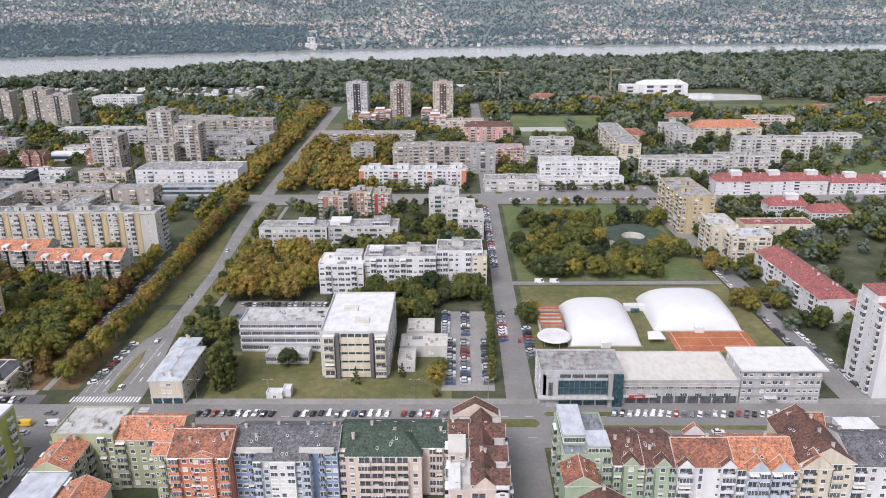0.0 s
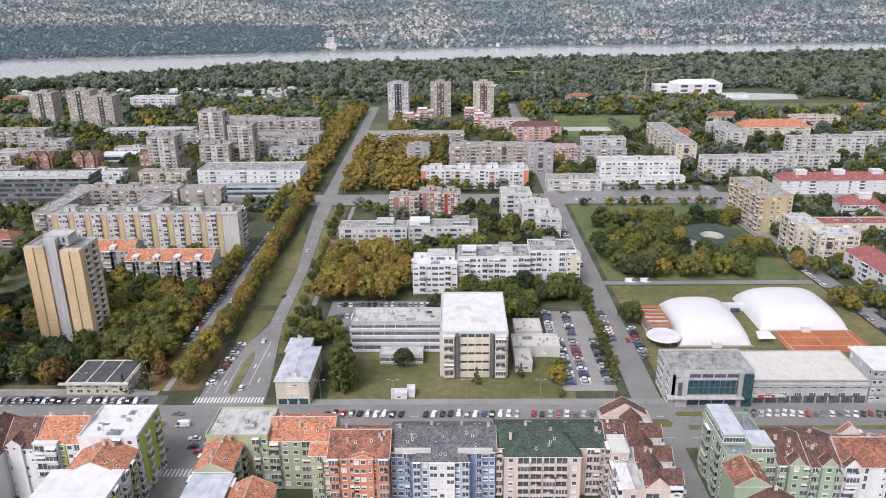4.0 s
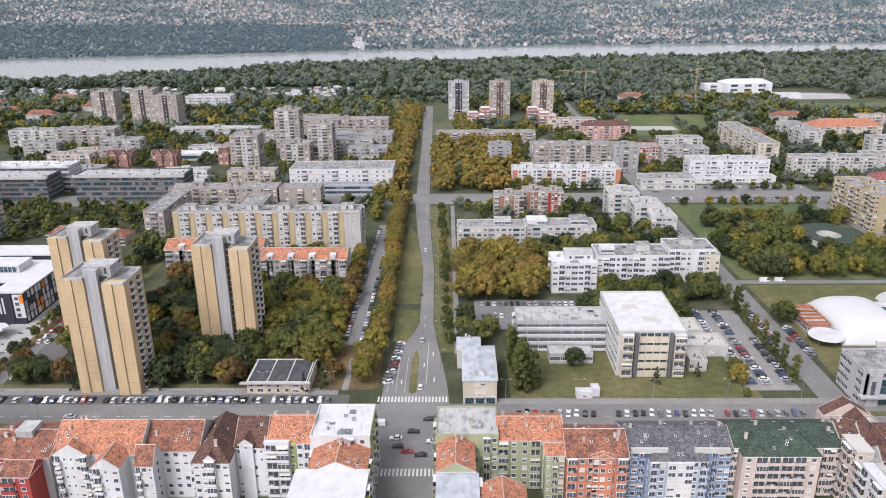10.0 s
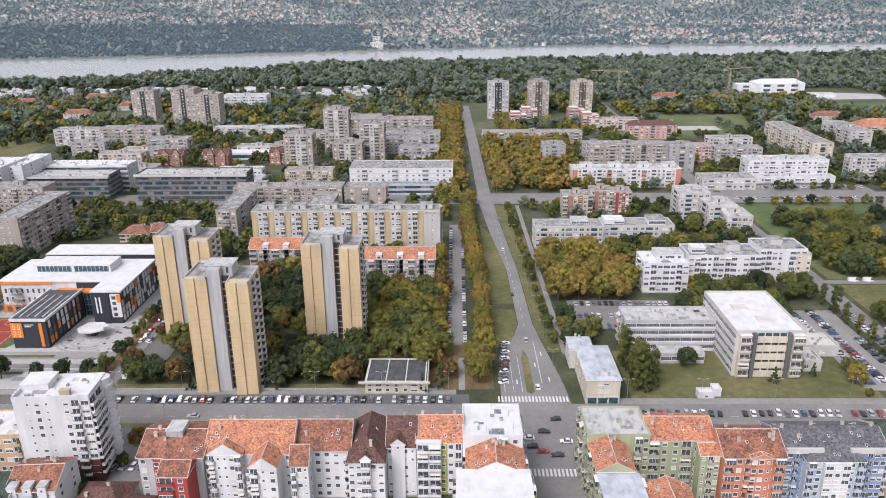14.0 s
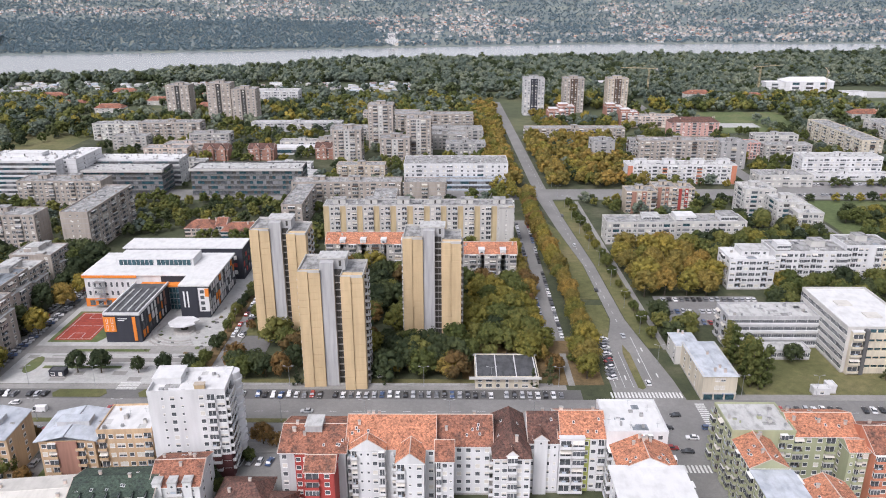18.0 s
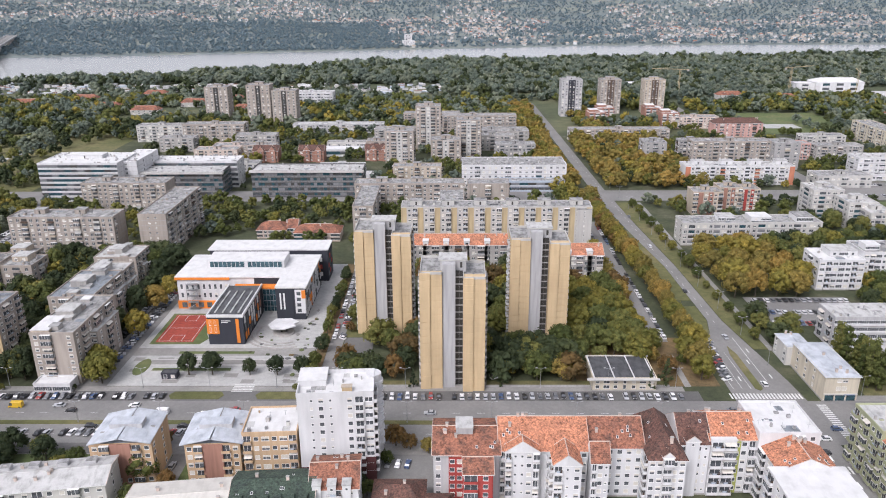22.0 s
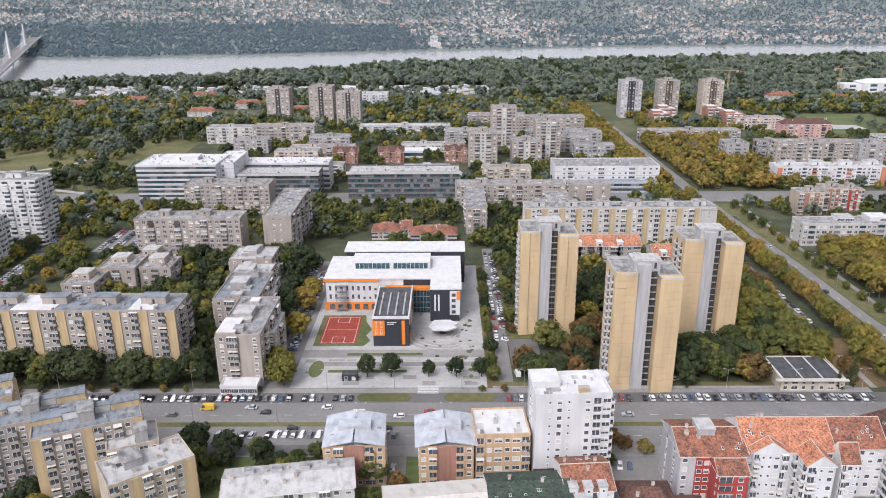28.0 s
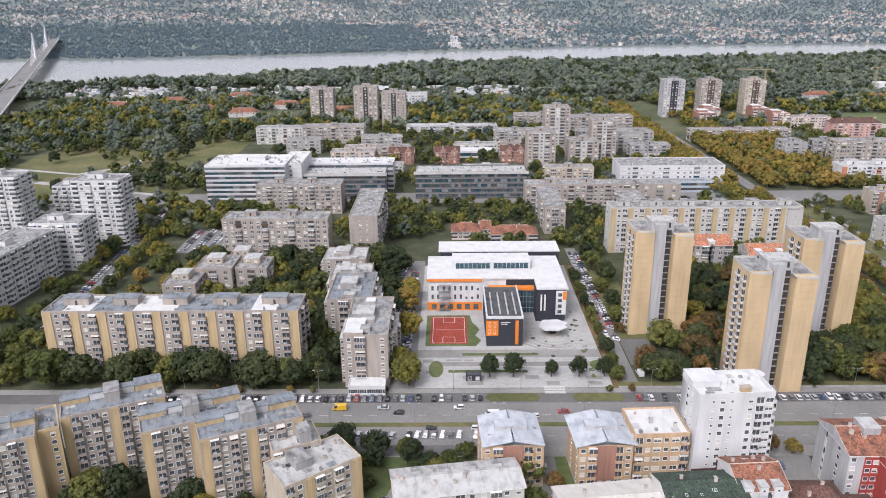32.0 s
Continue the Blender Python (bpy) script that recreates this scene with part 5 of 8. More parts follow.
for hx_, hy_ in ((-4, 4), (2, -8)):
    q = MB()
    q.box(hx_ - 3, hx_ + 3, hy_ - 2.4, hy_ + 2.4, 19.3, 19.9, M["feltcream"])
    part("roof_light", q, p)
p = building("college", "long white college wing with window bands", -93, -54.8, 290, 304.5, 14, 4, "lightgrey", {"S": "gggggggg", "W": "bb"}, felt="feltpale", mode="each", vents=2, rim=0.8, second="lightgrey")
for fl in range(4):
    q = MB()
    q.box(-19.1, 19.1, -7.8, -7.2, 0.5 + fl * 3.4, 1.5 + fl * 3.4, M["white"])
    part("sill_band", q, p)
building("pavilion", "small white flat pavilion under the college", -80, -62, 279, 287, 4.2, 1, "lightgrey", {"S": "gggg"}, felt="feltpale", mode="each", vents=0)
building("kiosk", "white garden kiosk on the lawn", -73, -67, 250.5, 254, 2.6, 1, "white", {"S": "w"}, felt="feltwhite", vents=0, mode="each")
building("kiosk", "small white shed behind the kiosk", -67, -64, 252, 256, 3.2, 1, "white", {}, felt="feltwhite", vents=0, mode="each")
for x0, x1, y0, y1 in ((-24, -4, 285, 297), (-22, -10, 300, 313), (-24, -17, 272, 283)):
    building("annex", "unfinished concrete annex with roof walls", x0, x1, y0, y1, 4.2, 1, "offwhite", {"S": "w.w."}, felt="feltcream", vents=3, rim=1.2)

# ---- offices along the street in the east ----
p = building("office", "grey office with teal glass front and stepped corner", 31, 61.6, 246, 263, 14.4, 4, "lightgrey", {"W": "gg.g"}, felt="felt", mode="each", vents=0, rim=0.7)
q = MB()
q.box(-8.5, 9.8, -8.9, -8.4, 5.2, 10.8, M["glassblue"])
part("glass_front", q, p)
for i in range(10):
    q = MB()
    q.box(-8.5 + i * 1.97, -8.38 + i * 1.97, -9.0, -8.9, 5.2, 10.8, M["rail"])
    part("mullion", q, p)
q = MB()
q.box(-8.6, 9.9, -9.05, -8.6, 7.9, 8.1, M["rail"])
part("transom", q, p)
for x0 in (-8, -3.4, 1.2, 5.8):
    q = MB()
    q.box(x0, x0 + 4, -8.8, -8.4, 0.6, 3.8, M["glassblue"])
    part("shop_window", q, p)
    q = MB()
    q.box(x0, x0 + 4, -8.62, -8.4, 12.0, 13.4, M["glass"])
    part("window_band", q, p)
q = MB()
q.box(11.5, 15.3, -9.6, -6, 0.3, 13.6, M["glassblue"])
part("glass_corner", q, p)
q = MB()
q.box(9.9, 11.6, -9.6, -8.2, 0, 14.2, M["grey"])
part("pier", q, p)
q = MB()
q.box(-13, -8.6, -9.4, -2, 0, 12.2, M["lightgrey"], M["felt"])
q.box(-14.2, -13, -8.5, 4, 3, 13.2, M["glassblue"])
q.box(-12.2, -10.6, -9.5, -9.3, 5, 10.5, M["glass"])
part("stepped_corner", q, p)
q = MB()
q.box(-16, 12, -11.2, -8.2, 4.1, 4.6, M["lightgrey"], M["feltpale"])
part("canopy", q, p)
q = MB()
q.box(-9, 9, -1, 3, 14.4, 16.2, M["felt"])
part("roof_house", q, p)
p = building("shopping_hall", "long low shop hall with a broad cream gravel roof", 62, 105.5, 247.5, 271, 9.6, 2, "lightgrey", {"S": "g.g.g.g.g.g.g.g.", "N": "...."}, felt="feltcream", mode="each", vents=0, rim=0.5, z0=1.5, second="offwhite")
for k in range(4):
    q = MB()
    q.box(-21.7, 21.7, -12.6 + 0.25 * k, -11.7 + 0.25 * k, 7.6 + 0.55 * k, 7.85 + 0.55 * k, M["offwhite"])
    part("fascia_slat", q, p)
for i in range(9):
    q = MB()
    q.box(-20.5 + i * 4.7, -16.6 + i * 4.7, -12.2, -11.7, 0.6, 3.4, M["glass"])
    part("shop_window", q, p)
q = MB()
q.box(-21.5, -9, -13.4, -11.8, 3.6, 4.1, M["feltpale"])
part("canopy", q, p)
q = MB()
q.box(-19.5, -13.5, -13.7, -13.4, 3.5, 4.7, M["redwall"])
part("shop_sign", q, p, "red shop sign with a pale bar")
q = MB()
q.box(-17.5, -14.5, -13.76, -13.7, 3.9, 4.3, M["white"])
part("sign_bar", q, p)
p = building("office", "grey four-storey office with a white overhanging roof", 106, 135.5, 247.5, 264.5, 14.2, 4, "lightgrey", {"S": "ww.wwdww.wwww", "W": "w.w.w", "E": "w.w."}, felt="feltwhite", mode="each", vents=0, rim=0.3)
q = MB()
q.box(-15.6, 16.2, -9.8, 9.2, 14.4, 15.0, M["feltwhite"])
part("roof_plate", q, p)
for fl in range(3):
    q = MB()
    q.box(-14.9, 14.9, -8.9, -8.4, 3.6 + fl * 3.4, 3.9 + fl * 3.4, M["grey"])
    part("floor_band", q, p)
q = MB()
q.box(-6, -1.5, -11, -8.4, 3.4, 3.8, M["white"])
part("canopy", q, p)

# ---- the white tower block in the east ----
p = building("tower_block", "tall cream-white tower block with red-brown roof caps", 157, 182, 250.5, 272, 36, 12, "white", {"W": "s.b.s.b.", "S": "..bw.bw."}, felt="tilered", mode="each", second="offwhite", vents=2, rim=0.2, group="tall towers")
wing(p, -12, 4, -2, 10, 39, 1, "white", {}, felt="tilered", z0=36)
wing(p, -2, 12, -10, -2, 37.6, 1, "white", {}, felt="tilered", z0=36)

# ---- domes and tennis ----
def dome(x0, x1, y0, y1, h, label):
    """An air-held hall: a cushion of membrane over a rectangle."""
    nx, ny, v, f = 28, 28, [], []
    for j in range(ny + 1):
        for i in range(nx + 1):
            u, w = 2 * i / nx - 1, 2 * j / ny - 1
            z = h * (max(0.0, 1 - abs(u) ** 3.2) ** 0.55) * (max(0.0, 1 - abs(w) ** 3.6) ** 0.5)
            z *= 1 - 0.012 * (i % 2)
            v.append((u * (x1 - x0) / 2, w * (y1 - y0) / 2, z))
    for j in range(ny):
        for i in range(nx):
            a = j * (nx + 1) + i
            f += [(a, a + 1, a + nx + 2), (a, a + nx + 2, a + nx + 1)]
    me = np_mesh("membrane", np.array(v), np.array(f), [M["membrane"]])
    me.polygons.foreach_set("use_smooth", np.ones(len(f), bool))
    p = thing("tennis_dome", (x0 + x1) / 2, (y0 + y1) / 2, 0, 0.1, label, "sports dome", "tennis domes")
    piece("membrane", me, p)
    q = MB()
    q.box((x0 - x1) / 2 - 0.4, (x1 - x0) / 2 + 0.4, (y0 - y1) / 2 - 0.4, (y0 - y1) / 2, -0.1, 0.5, M["concrete"])
    part("anchor_kerb", q, p)
    q = MB()
    q.box(-2.0, 2.0, (y0 - y1) / 2 - 1.6, (y0 - y1) / 2 + 1.5, 0, 2.6, M["white"])
    part("airlock", q, p)
    take(x0, x1, y0, y1)
    return p


dome(49, 81, 294.5, 336, 10.0, "white inflated tennis dome with rounded sides")
dome(90, 130, 309.5, 348, 9.5, "wide white inflated tennis dome beside a clay court")
sheet("clay_court", rect(95, 131, 289, 309), 0.12, "clay", "orange-red clay tennis court", "court")
take(95, 131, 289, 309)
p = thing("link_tunnel", 84, 334, 0, 0, "white air tunnel and machine between two domes", "tunnel")
q = MB()
q.box(-3, 8, -2, 1.5, 0, 3.0, M["white"])
part("tunnel", q, p)
q = MB()
q.box(0, 4, -4, -2.2, 0, 1.8, M["glassblue"])
part("blower", q, p)
p = thing("garden_canopy", 88, 300, 0, 0, "small white sail canopy on the tennis ground", "canopy")
q = MB()
q.solid([(-4, -3, 2.4), (4, -3, 2.4), (3, 3, 3.2), (-3, 3, 3.2)], [(-3, -2, 3.2), (3, -2, 3.2), (2, 2, 4.0), (-2, 2, 4.0)], M["membrane"])
part("sail", q, p)
for sx in (-3.4, 3.4):
    q = MB()
    q.bar((sx, -2.6, 0), (sx * 0.9, -2.4, 2.8), 0.08, M["steel"])
    part("pole", q, p)
p = building("club_house", "low club house with stepped orange shade slats", 38, 48, 305, 326, 5.2, 1, "brick", {"S": "gg", "W": "gggg"}, felt="feltpale", vents=0, mode="each")
for k in range(5):
    q = MB()
    q.box(-5.6, 5.2, -9 + 4 * k, -7.4 + 4 * k, 5.4 + 0.1 * k, 5.7 + 0.1 * k, M["clay"])
    part("shade_slat", q, p)
p = thing("round_canopy", 43, 298, 0, 0, "round white canopy roof over a terrace", "canopy")
q = MB()
q.cone(0, 0, 3.6, 4.3, 7.5, 6.8, M["white"], 28)
part("roof_disc", q, p)
for i in range(5):
    q = MB()
    q.cone(5.6 * math.cos(i * 1.257), 5.6 * math.sin(i * 1.257), 0, 3.7, 0.15, 0.15, M["steel"], 6)
    part("column", q, p)
take(34, 50, 290, 306)

# ---- white stepped slabs west of the middle street ----
T4 = "white stepped slabs"
p = building("apartment_block", "white stepped apartment block with window bands", -70, -47.3, 354, 372, 16, 5, "white", {"S": "dbdgdbd", "W": "dbd"}, felt="feltwhite", mode="each", group=T4, vents=4)
wing(p, -4, 10, -3, 7, 19, 1, "white", {"S": "wgw"}, felt="feltpale", z0=16)
p = building("apartment_block", "white apartment block with grey roof and dark loggias", -47, -10.3, 357, 375, 19, 6, "white", {"S": "dbgwbdbgwdbg"}, felt="felt", mode="each", group=T4, vents=8)
wing(p, -16, -9, -5, 2, 21.8, 1, "white", {"S": "g"}, felt="feltwhite", z0=19)
wing(p, 3, 10, -1, 5, 22.2, 1, "offwhite", {}, felt="felt", z0=19)
p = building("apartment_block", "tall white apartment block end with grey roof", -10, 13.5, 360, 378, 21, 7, "white", {"S": "gbdw.bwd"}, felt="felt", mode="each", group=T4, vents=6)
wing(p, -4, 2, -1, 5, 24, 1, "offwhite", {}, felt="felt", z0=21)
wing(p, 7, 14, -9.5, -2, 19, 6, "cream", {"S": "w.w", "E": "ww"}, felt="feltpale")
p = building("apartment_block", "white stepped apartment block behind amber trees", -118, -77.3, 423, 438, 13.5, 4, "offwhite", {"S": "wgwdwgwdwgw", "W": "w.w"}, felt="felt", mode="row", group=T4, vents=5)
wing(p, 2, 12, -2, 6, 16, 1, "white", {"S": "gg"}, felt="feltpale", z0=13)
p = building("apartment_block", "white stepped apartment block with roof terraces", -77, -35, 425, 441, 13.2, 4, "offwhite", {"S": "wgwwdwgwdw", "E": "w.w"}, felt="felt", mode="row", group=T4, vents=5)
wing(p, 6, 16, -6, 5, 16.5, 1, "white", {"S": "gg"}, felt="felt", z0=13)
wing(p, -20, -8, -4, 6, 15.6, 1, "white", {"S": "wg"}, felt="feltwhite", z0=13)
for i, (x0, y0, hh) in enumerate(((-18, 476, 19), (-6, 453, 17), (1, 440, 14))):
    building("apartment_block", "white stepped block along the middle street", x0, x0 + 20 - 2 * i, y0, y0 + 20, hh, 6 - i, "offwhite", {"S": "wgwdw", "E": "wgwg", "W": "wgw"}, felt="feltpale", mode="row", group=T4, vents=4, houses=((0, 2, 7, 5, 2.6),))
T5 = "brick and cream blocks"
for x0, x1, y0, hh, s2 in ((-93, -73, 485, 15.5, "brick"), (-73, -58, 492, 16.5, "brick"), (-58, -45, 494, 15, "redwall")):
    building("apartment_block", "cream apartment block with brick-red strips", x0, x1, y0, y0 + 14, hh, 5, "beige", {"S": "bkwKwb"}, felt="felt", second=s2, group=T5, houses=((0, 2, 5, 4, 2.4),))

# ---- the long slab west of the boulevard, and the red roofs before it ----
p = building("apartment_block", "long sand-striped apartment slab with grey roof houses", -283, -174, 412, 426, 26.8, 9, "offwhite", {"S": "kwb" * 11 + "k", "E": "w.bb", "W": ".w.w"}, felt="felt", second="yellow", mode="each", vents=8, houses=tuple((-46 + 18.5 * i, 1, 7, 5, 2.8) for i in range(6)))
wing(p, 46, 54.5, -8.2, -6.9, 26, 9, "offwhite", {"S": ".s."}, felt="felt")
for x0, x1, y0, lb in ((-219, -174, 364, "brick terrace with orange roof and white dormers"), (-275, -222, 380, "brick terrace with a long orange tiled roof")):
    p = building("terrace", lb, x0 - 2, x1 - 2, y0, y0 + 16, 15.6, 5, "concrete", {"S": "bwwbwwbwwbwwb", "E": "w.w"}, "gable", "tile", second="offwhite", mode="row", rise=3.8, lights=10, chimneys=5)
    for i in range(4):
        wing(p, -19 + 11 * i, -16 + 11 * i, -8.0, -3.5, 17.5, 1, "white", {"S": "w"}, felt="feltwhite", z0=15)

# ---- the school ----
p = thing("school", -356, 345, 0, 0, "white and charcoal school with orange panels and flat white roofs", "school")
take(-390, -318, 292, 384)
q = MB()
q.box(-31.5, 5.5, -13, 15.8, 0, 16, M["white"], M["feltwhite"])
part("main_wall", q, p)
q = MB()
q.box(18.5, 32, -26, 17, 0, 16, M["charcoal"], M["feltwhite"])
q.box(5.5, 18.5, -13, 17, 0, 16, M["charcoal"], M["feltwhite"])
part("east_wall", q, p)
q = MB()
q.box(-26, 35.2, 22, 37, 0, 17.2, M["charcoal"], M["feltwhite"])
part("rear_wall", q, p)
q = MB()
q.box(-27, 35.6, 21.8, 37.4, 17.2, 17.8, M["feltwhite"])
part("rear_roof", q, p)
q = MB()
q.box(-32.2, 33, -13.6, 17.2, 16, 16.7, M["feltwhite"])
q.box(18.5, 33, -26.6, -13.6, 16, 16.7, M["feltwhite"])
part("main_roof", q, p)
q = MB()
q.box(-20, 18, -2, 11, 16.7, 20.6, M["white"], M["feltwhite"])
part("roof_hall", q, p)
for i in range(2):
    q = MB()
    q.box(-18.5 + 18.5 * i, -1.5 + 18.5 * i, -2.2, -1.9, 17.2, 20.0, M["glassblue"])
    part("roof_window", q, p)
    for k in range(9):
        q = MB()
        q.box(-18.5 + 18.5 * i + 2.1 * k, -18.4 + 18.5 * i + 2.1 * k, -2.3, -2.18, 17.2, 20.0, M["frame"])
        part("mullion", q, p)
q = MB()
q.box(-32.4, -6, -13.7, -12.9, 15.0, 16.3, M["orange"])
part("orange_band", q, p)
q = MB()
q.box(-32, -6, -13.5, -12.9, 0, 4.2, M["orange"])
part("orange_base", q, p)
for i in range(9):
    for k in range(2):
        piece("window", window_mesh(1.3, 2.6, rnd.choice(LOOKS[:4])), p, Matrix.Translation((-29.5 + i * 2.7, -13, 7.0 + 4.4 * k)))
for i in range(6):
    q = MB()
    q.box(-30 + i * 4, -27.6 + i * 4, -13.6, -13.3, 0.8, 3.4, M["glass"])
    part("ground_window", q, p)
q = MB()
for i in range(5):
    q.box(-26.5, -21.5, -15.4, -13.2, 1.0 + 3.0 * i, 1.15 + 3.0 * i, M["steel"])
    q.bar((-26.5, -15.3, 1.0 + 3.0 * i), (-21.5, -15.3, 4.0 + 3.0 * min(i, 4)), 0.12, M["steel"])
for sx in (-26.5, -21.5):
    q.bar((sx, -15.4, 0), (sx, -15.4, 14), 0.12, M["steel"])
part("fire_stair", q, p)
q = MB()
q.box(-5.5, 10, -51.5, -17, 0, 13.5, M["charcoal"], M["feltdark"])
part("front_wing", q, p)
q = MB()
for a, b2, c, d in ((-5.7, 10.2, -51.7, -51.1), (-5.7, -5.1, -51.1, -16), (9.6, 10.2, -51.1, -16)):
    q.box(a, b2, c, d, 13.0, 14.2, M["white"])
part("front_parapet", q, p)
for i in range(4):
    q = MB()
    q.box(-3.2 + i * 3.4, -2.6 + i * 3.4, -48, -24, 13.5, 13.9, M["feltpale"])
    part("roof_rib", q, p)
q = MB()
q.box(-5.75, -0.5, -51.75, -51.4, 5.2, 12.2, M["orange"])
part("orange_panel", q, p)
for i in range(2):
    for k in range(2):
        piece("window", window_mesh(0.9, 2.2, "open"), p, Matrix.Translation((-4.2 + 2.2 * i, -51.7, 7.2 + 3.2 * k)))
q = MB()
q.box(6.8, 8.2, -51.72, -51.4, 1.0, 12.2, M["orange"])
part("orange_slot", q, p)
q = MB()
q.box(0.6, 4.6, -51.6, -51.45, 11.2, 11.5, M["frame"])
q.box(0.6, 3.4, -51.6, -51.45, 10.4, 10.7, M["frame"])
part("sign_bar", q, p, "pale lettering reduced to bars")
q = MB()
q.box(-3, 19, -17.5, -14, 12.0, 13.2, M["orange"])
part("orange_roof_edge", q, p)
q = MB()
q.box(10.3, 18.4, -16.8, -13.1, 0.4, 11.8, M["glassblue"])
part("atrium_glass", q, p)
for i in range(6):
    q = MB()
    q.box(10.2 + i * 1.6, 10.35 + i * 1.6, -16.98, -16.8, 0.4, 11.8, M["steel"])
    part("mullion", q, p)
for k in range(4):
    q = MB()
    q.box(10.2, 18.4, -16.95, -16.8, 2.8 + 2.9 * k, 3.0 + 2.9 * k, M["steel"])
    part("transom", q, p)
q = MB()
q.box(18.6, 26.5, -26.3, -25.8, 0, 15.6, M["charcoal"])
part("sign_wall", q, p)
for k in range(2):
    q = MB()
    q.box(20.4 + 1.7 * k, 21.1 + 1.7 * k, -26.45, -26.3, 5.5, 13.5, M["frame"])
    part("sign_bar", q, p)
q = MB()
q.box(27.5, 32.2, -26.5, -25.9, 3.5, 15.2, M["white"])
part("white_panel", q, p)
for k in range(4):
    q = MB()
    q.box(28.4, 30.2, -26.62, -26.4, 4.2 + 2.8 * k, 5.8 + 2.8 * k, M["glass"])
    part("window", q, p)
q = MB()
q.box(30.6, 32.35, -26.6, -25.9, 11.0, 15.0, M["orange"])
part("orange_corner", q, p)
for k in range(4):
    for i in range(13):
        q = MB()
        c = rnd.choice(("white", "white", "orange", "lightgrey", "glass", "white"))
        y = -25 + 3.2 * i
        q.box(32, 32.3, y, y + rnd.uniform(1.2, 2.4), 1.2 + 3.6 * k, 4.2 + 3.6 * k, M[c])
        part("fin_panel", q, p)
for k in range(3):
    for i in range(8):
        q = MB()
        c = rnd.choice(("white", "white", "orange", "brick", "glass"))
        y = -49.5 + 3.7 * i
        q.box(10, 10.25, y, y + rnd.uniform(1.0, 2.2), 1.6 + 3.8 * k, 4.8 + 3.8 * k, M[c])
        part("fin_panel", q, p)
for k in range(3):
    for i in range(3):
        q = MB()
        q.box(36.4 - 1.2, 36.4 - 1.0, 23 + 4.4 * i, 25 + 4.4 * i, 3 + 4 * k, 5.4 + 4 * k, M["redwall" if (i + k) % 2 else "glass"])
        part("window", q, p)
for k in range(3):
    for i in range(3):
        q = MB()
        q.box(22.6 + 4 * i, 24.4 + 4 * i, 20.75, 21.05, 3.4 + 4 * k, 5.6 + 4 * k, M["redwall" if (i + k) % 3 == 0 else "frame"])
        part("window", q, p)
# the round canopy on the forecourt
p = thing("forecourt_canopy", -331.5, 305, 0, 0, "angular white canopy on a round stand in the school forecourt", "canopy")
q = MB()
q.prism([(x * 0.92, y * 0.92) for x, y in ((-7, -2), (-4.5, -6), (2, -6.4), (6.6, -3), (5.2, -1.2), (7.4, 1.5), (3, 5.5), (-4.5, 5))], 4.4, 5.0, M["white"])
part("roof_plate", q, p)
q = MB()
q.cone(0, 0, 0, 1.0, 5.0, 4.6, M["concrete"], 20)
q.cone(0, 0, 1.0, 4.4, 1.5, 2.2, M["dark"], 14)
part("stand", q, p)
take(-342, -320, 292, 315)
for k in range(3):
    b_ = MB()
    r0 = 11.5 + 2.4 * k
    for i in range(14):
        a0, a1 = radians(160 + 10 * i), radians(170 + 10 * i)
        b_.prism([(r0 * math.cos(a0), r0 * math.sin(a0)), ((r0 + 0.9) * math.cos(a0), (r0 + 0.9) * math.sin(a0)), ((r0 + 0.9) * math.cos(a1), (r0 + 0.9) * math.sin(a1)), (r0 * math.cos(a1), r0 * math.sin(a1))], 0, 0.45, M["concrete"])
    solo("curved_bench", b_.weld(), "curved concrete seating step round the forecourt canopy", "bench", "seating steps", x=-331.5, y=306)

# ---- blocks north and west of the school ----
T6 = "grey panel blocks"
building("apartment_block", "long sand-striped grey apartment slab among tall trees", -538.5, -437, 271, 288, 27, 9, "brownbeige", {"S": "kwb" * 9 + "k", "E": "wbwb", "W": ".w.w"}, felt="feltblue", second="sand", mode="each", vents=10, group=T6, houses=tuple((-40 + 20 * i, 1, 10, 5, 3.0) for i in range(5)))
for x0, x1 in ((-531, -520), (-503, -486), (-456, -446)):
    q = MB()
    q.box(x0, x1, 271.4, 287.6, 27.05, 27.12, M["feltwhite"])
    solo("roof_sheet", q, "white roofing sheet laid on the slab roof", "roof sheet", "roof sheets")
building("apartment_block", "grey-brown panel block with rows of windows", -504, -445, 398, 414, 25.5, 9, "brownbeige", {"S": "wwbwwwbwwwbwwbww", "E": "w.."}, felt="felt", second="offwhite", mode="row", vents=8, group=T6, houses=((-15, 2, 6, 5, 2.6), (8, 2, 6, 5, 2.6)))
building("apartment_block", "grey-brown panel block beyond a lawn", -509, -451, 494, 512, 20, 7, "brownbeige", {"S": "wwbwwwbwwwbwwbww"}, felt="felt", second="offwhite", vents=8, group=T6, houses=((-15, 2, 6, 5, 2.6), (8, 2, 6, 5, 2.6)))
building("apartment_block", "narrow grey-brown panel block seen end on", -434, -418, 405, 466, 25, 8, "brownbeige", {"S": ".ss.", "E": "wbwwbwwbwwbwwb", "W": "wbwwbwwbwwbwwb"}, felt="felt", second="offwhite", vents=12, group=T6)
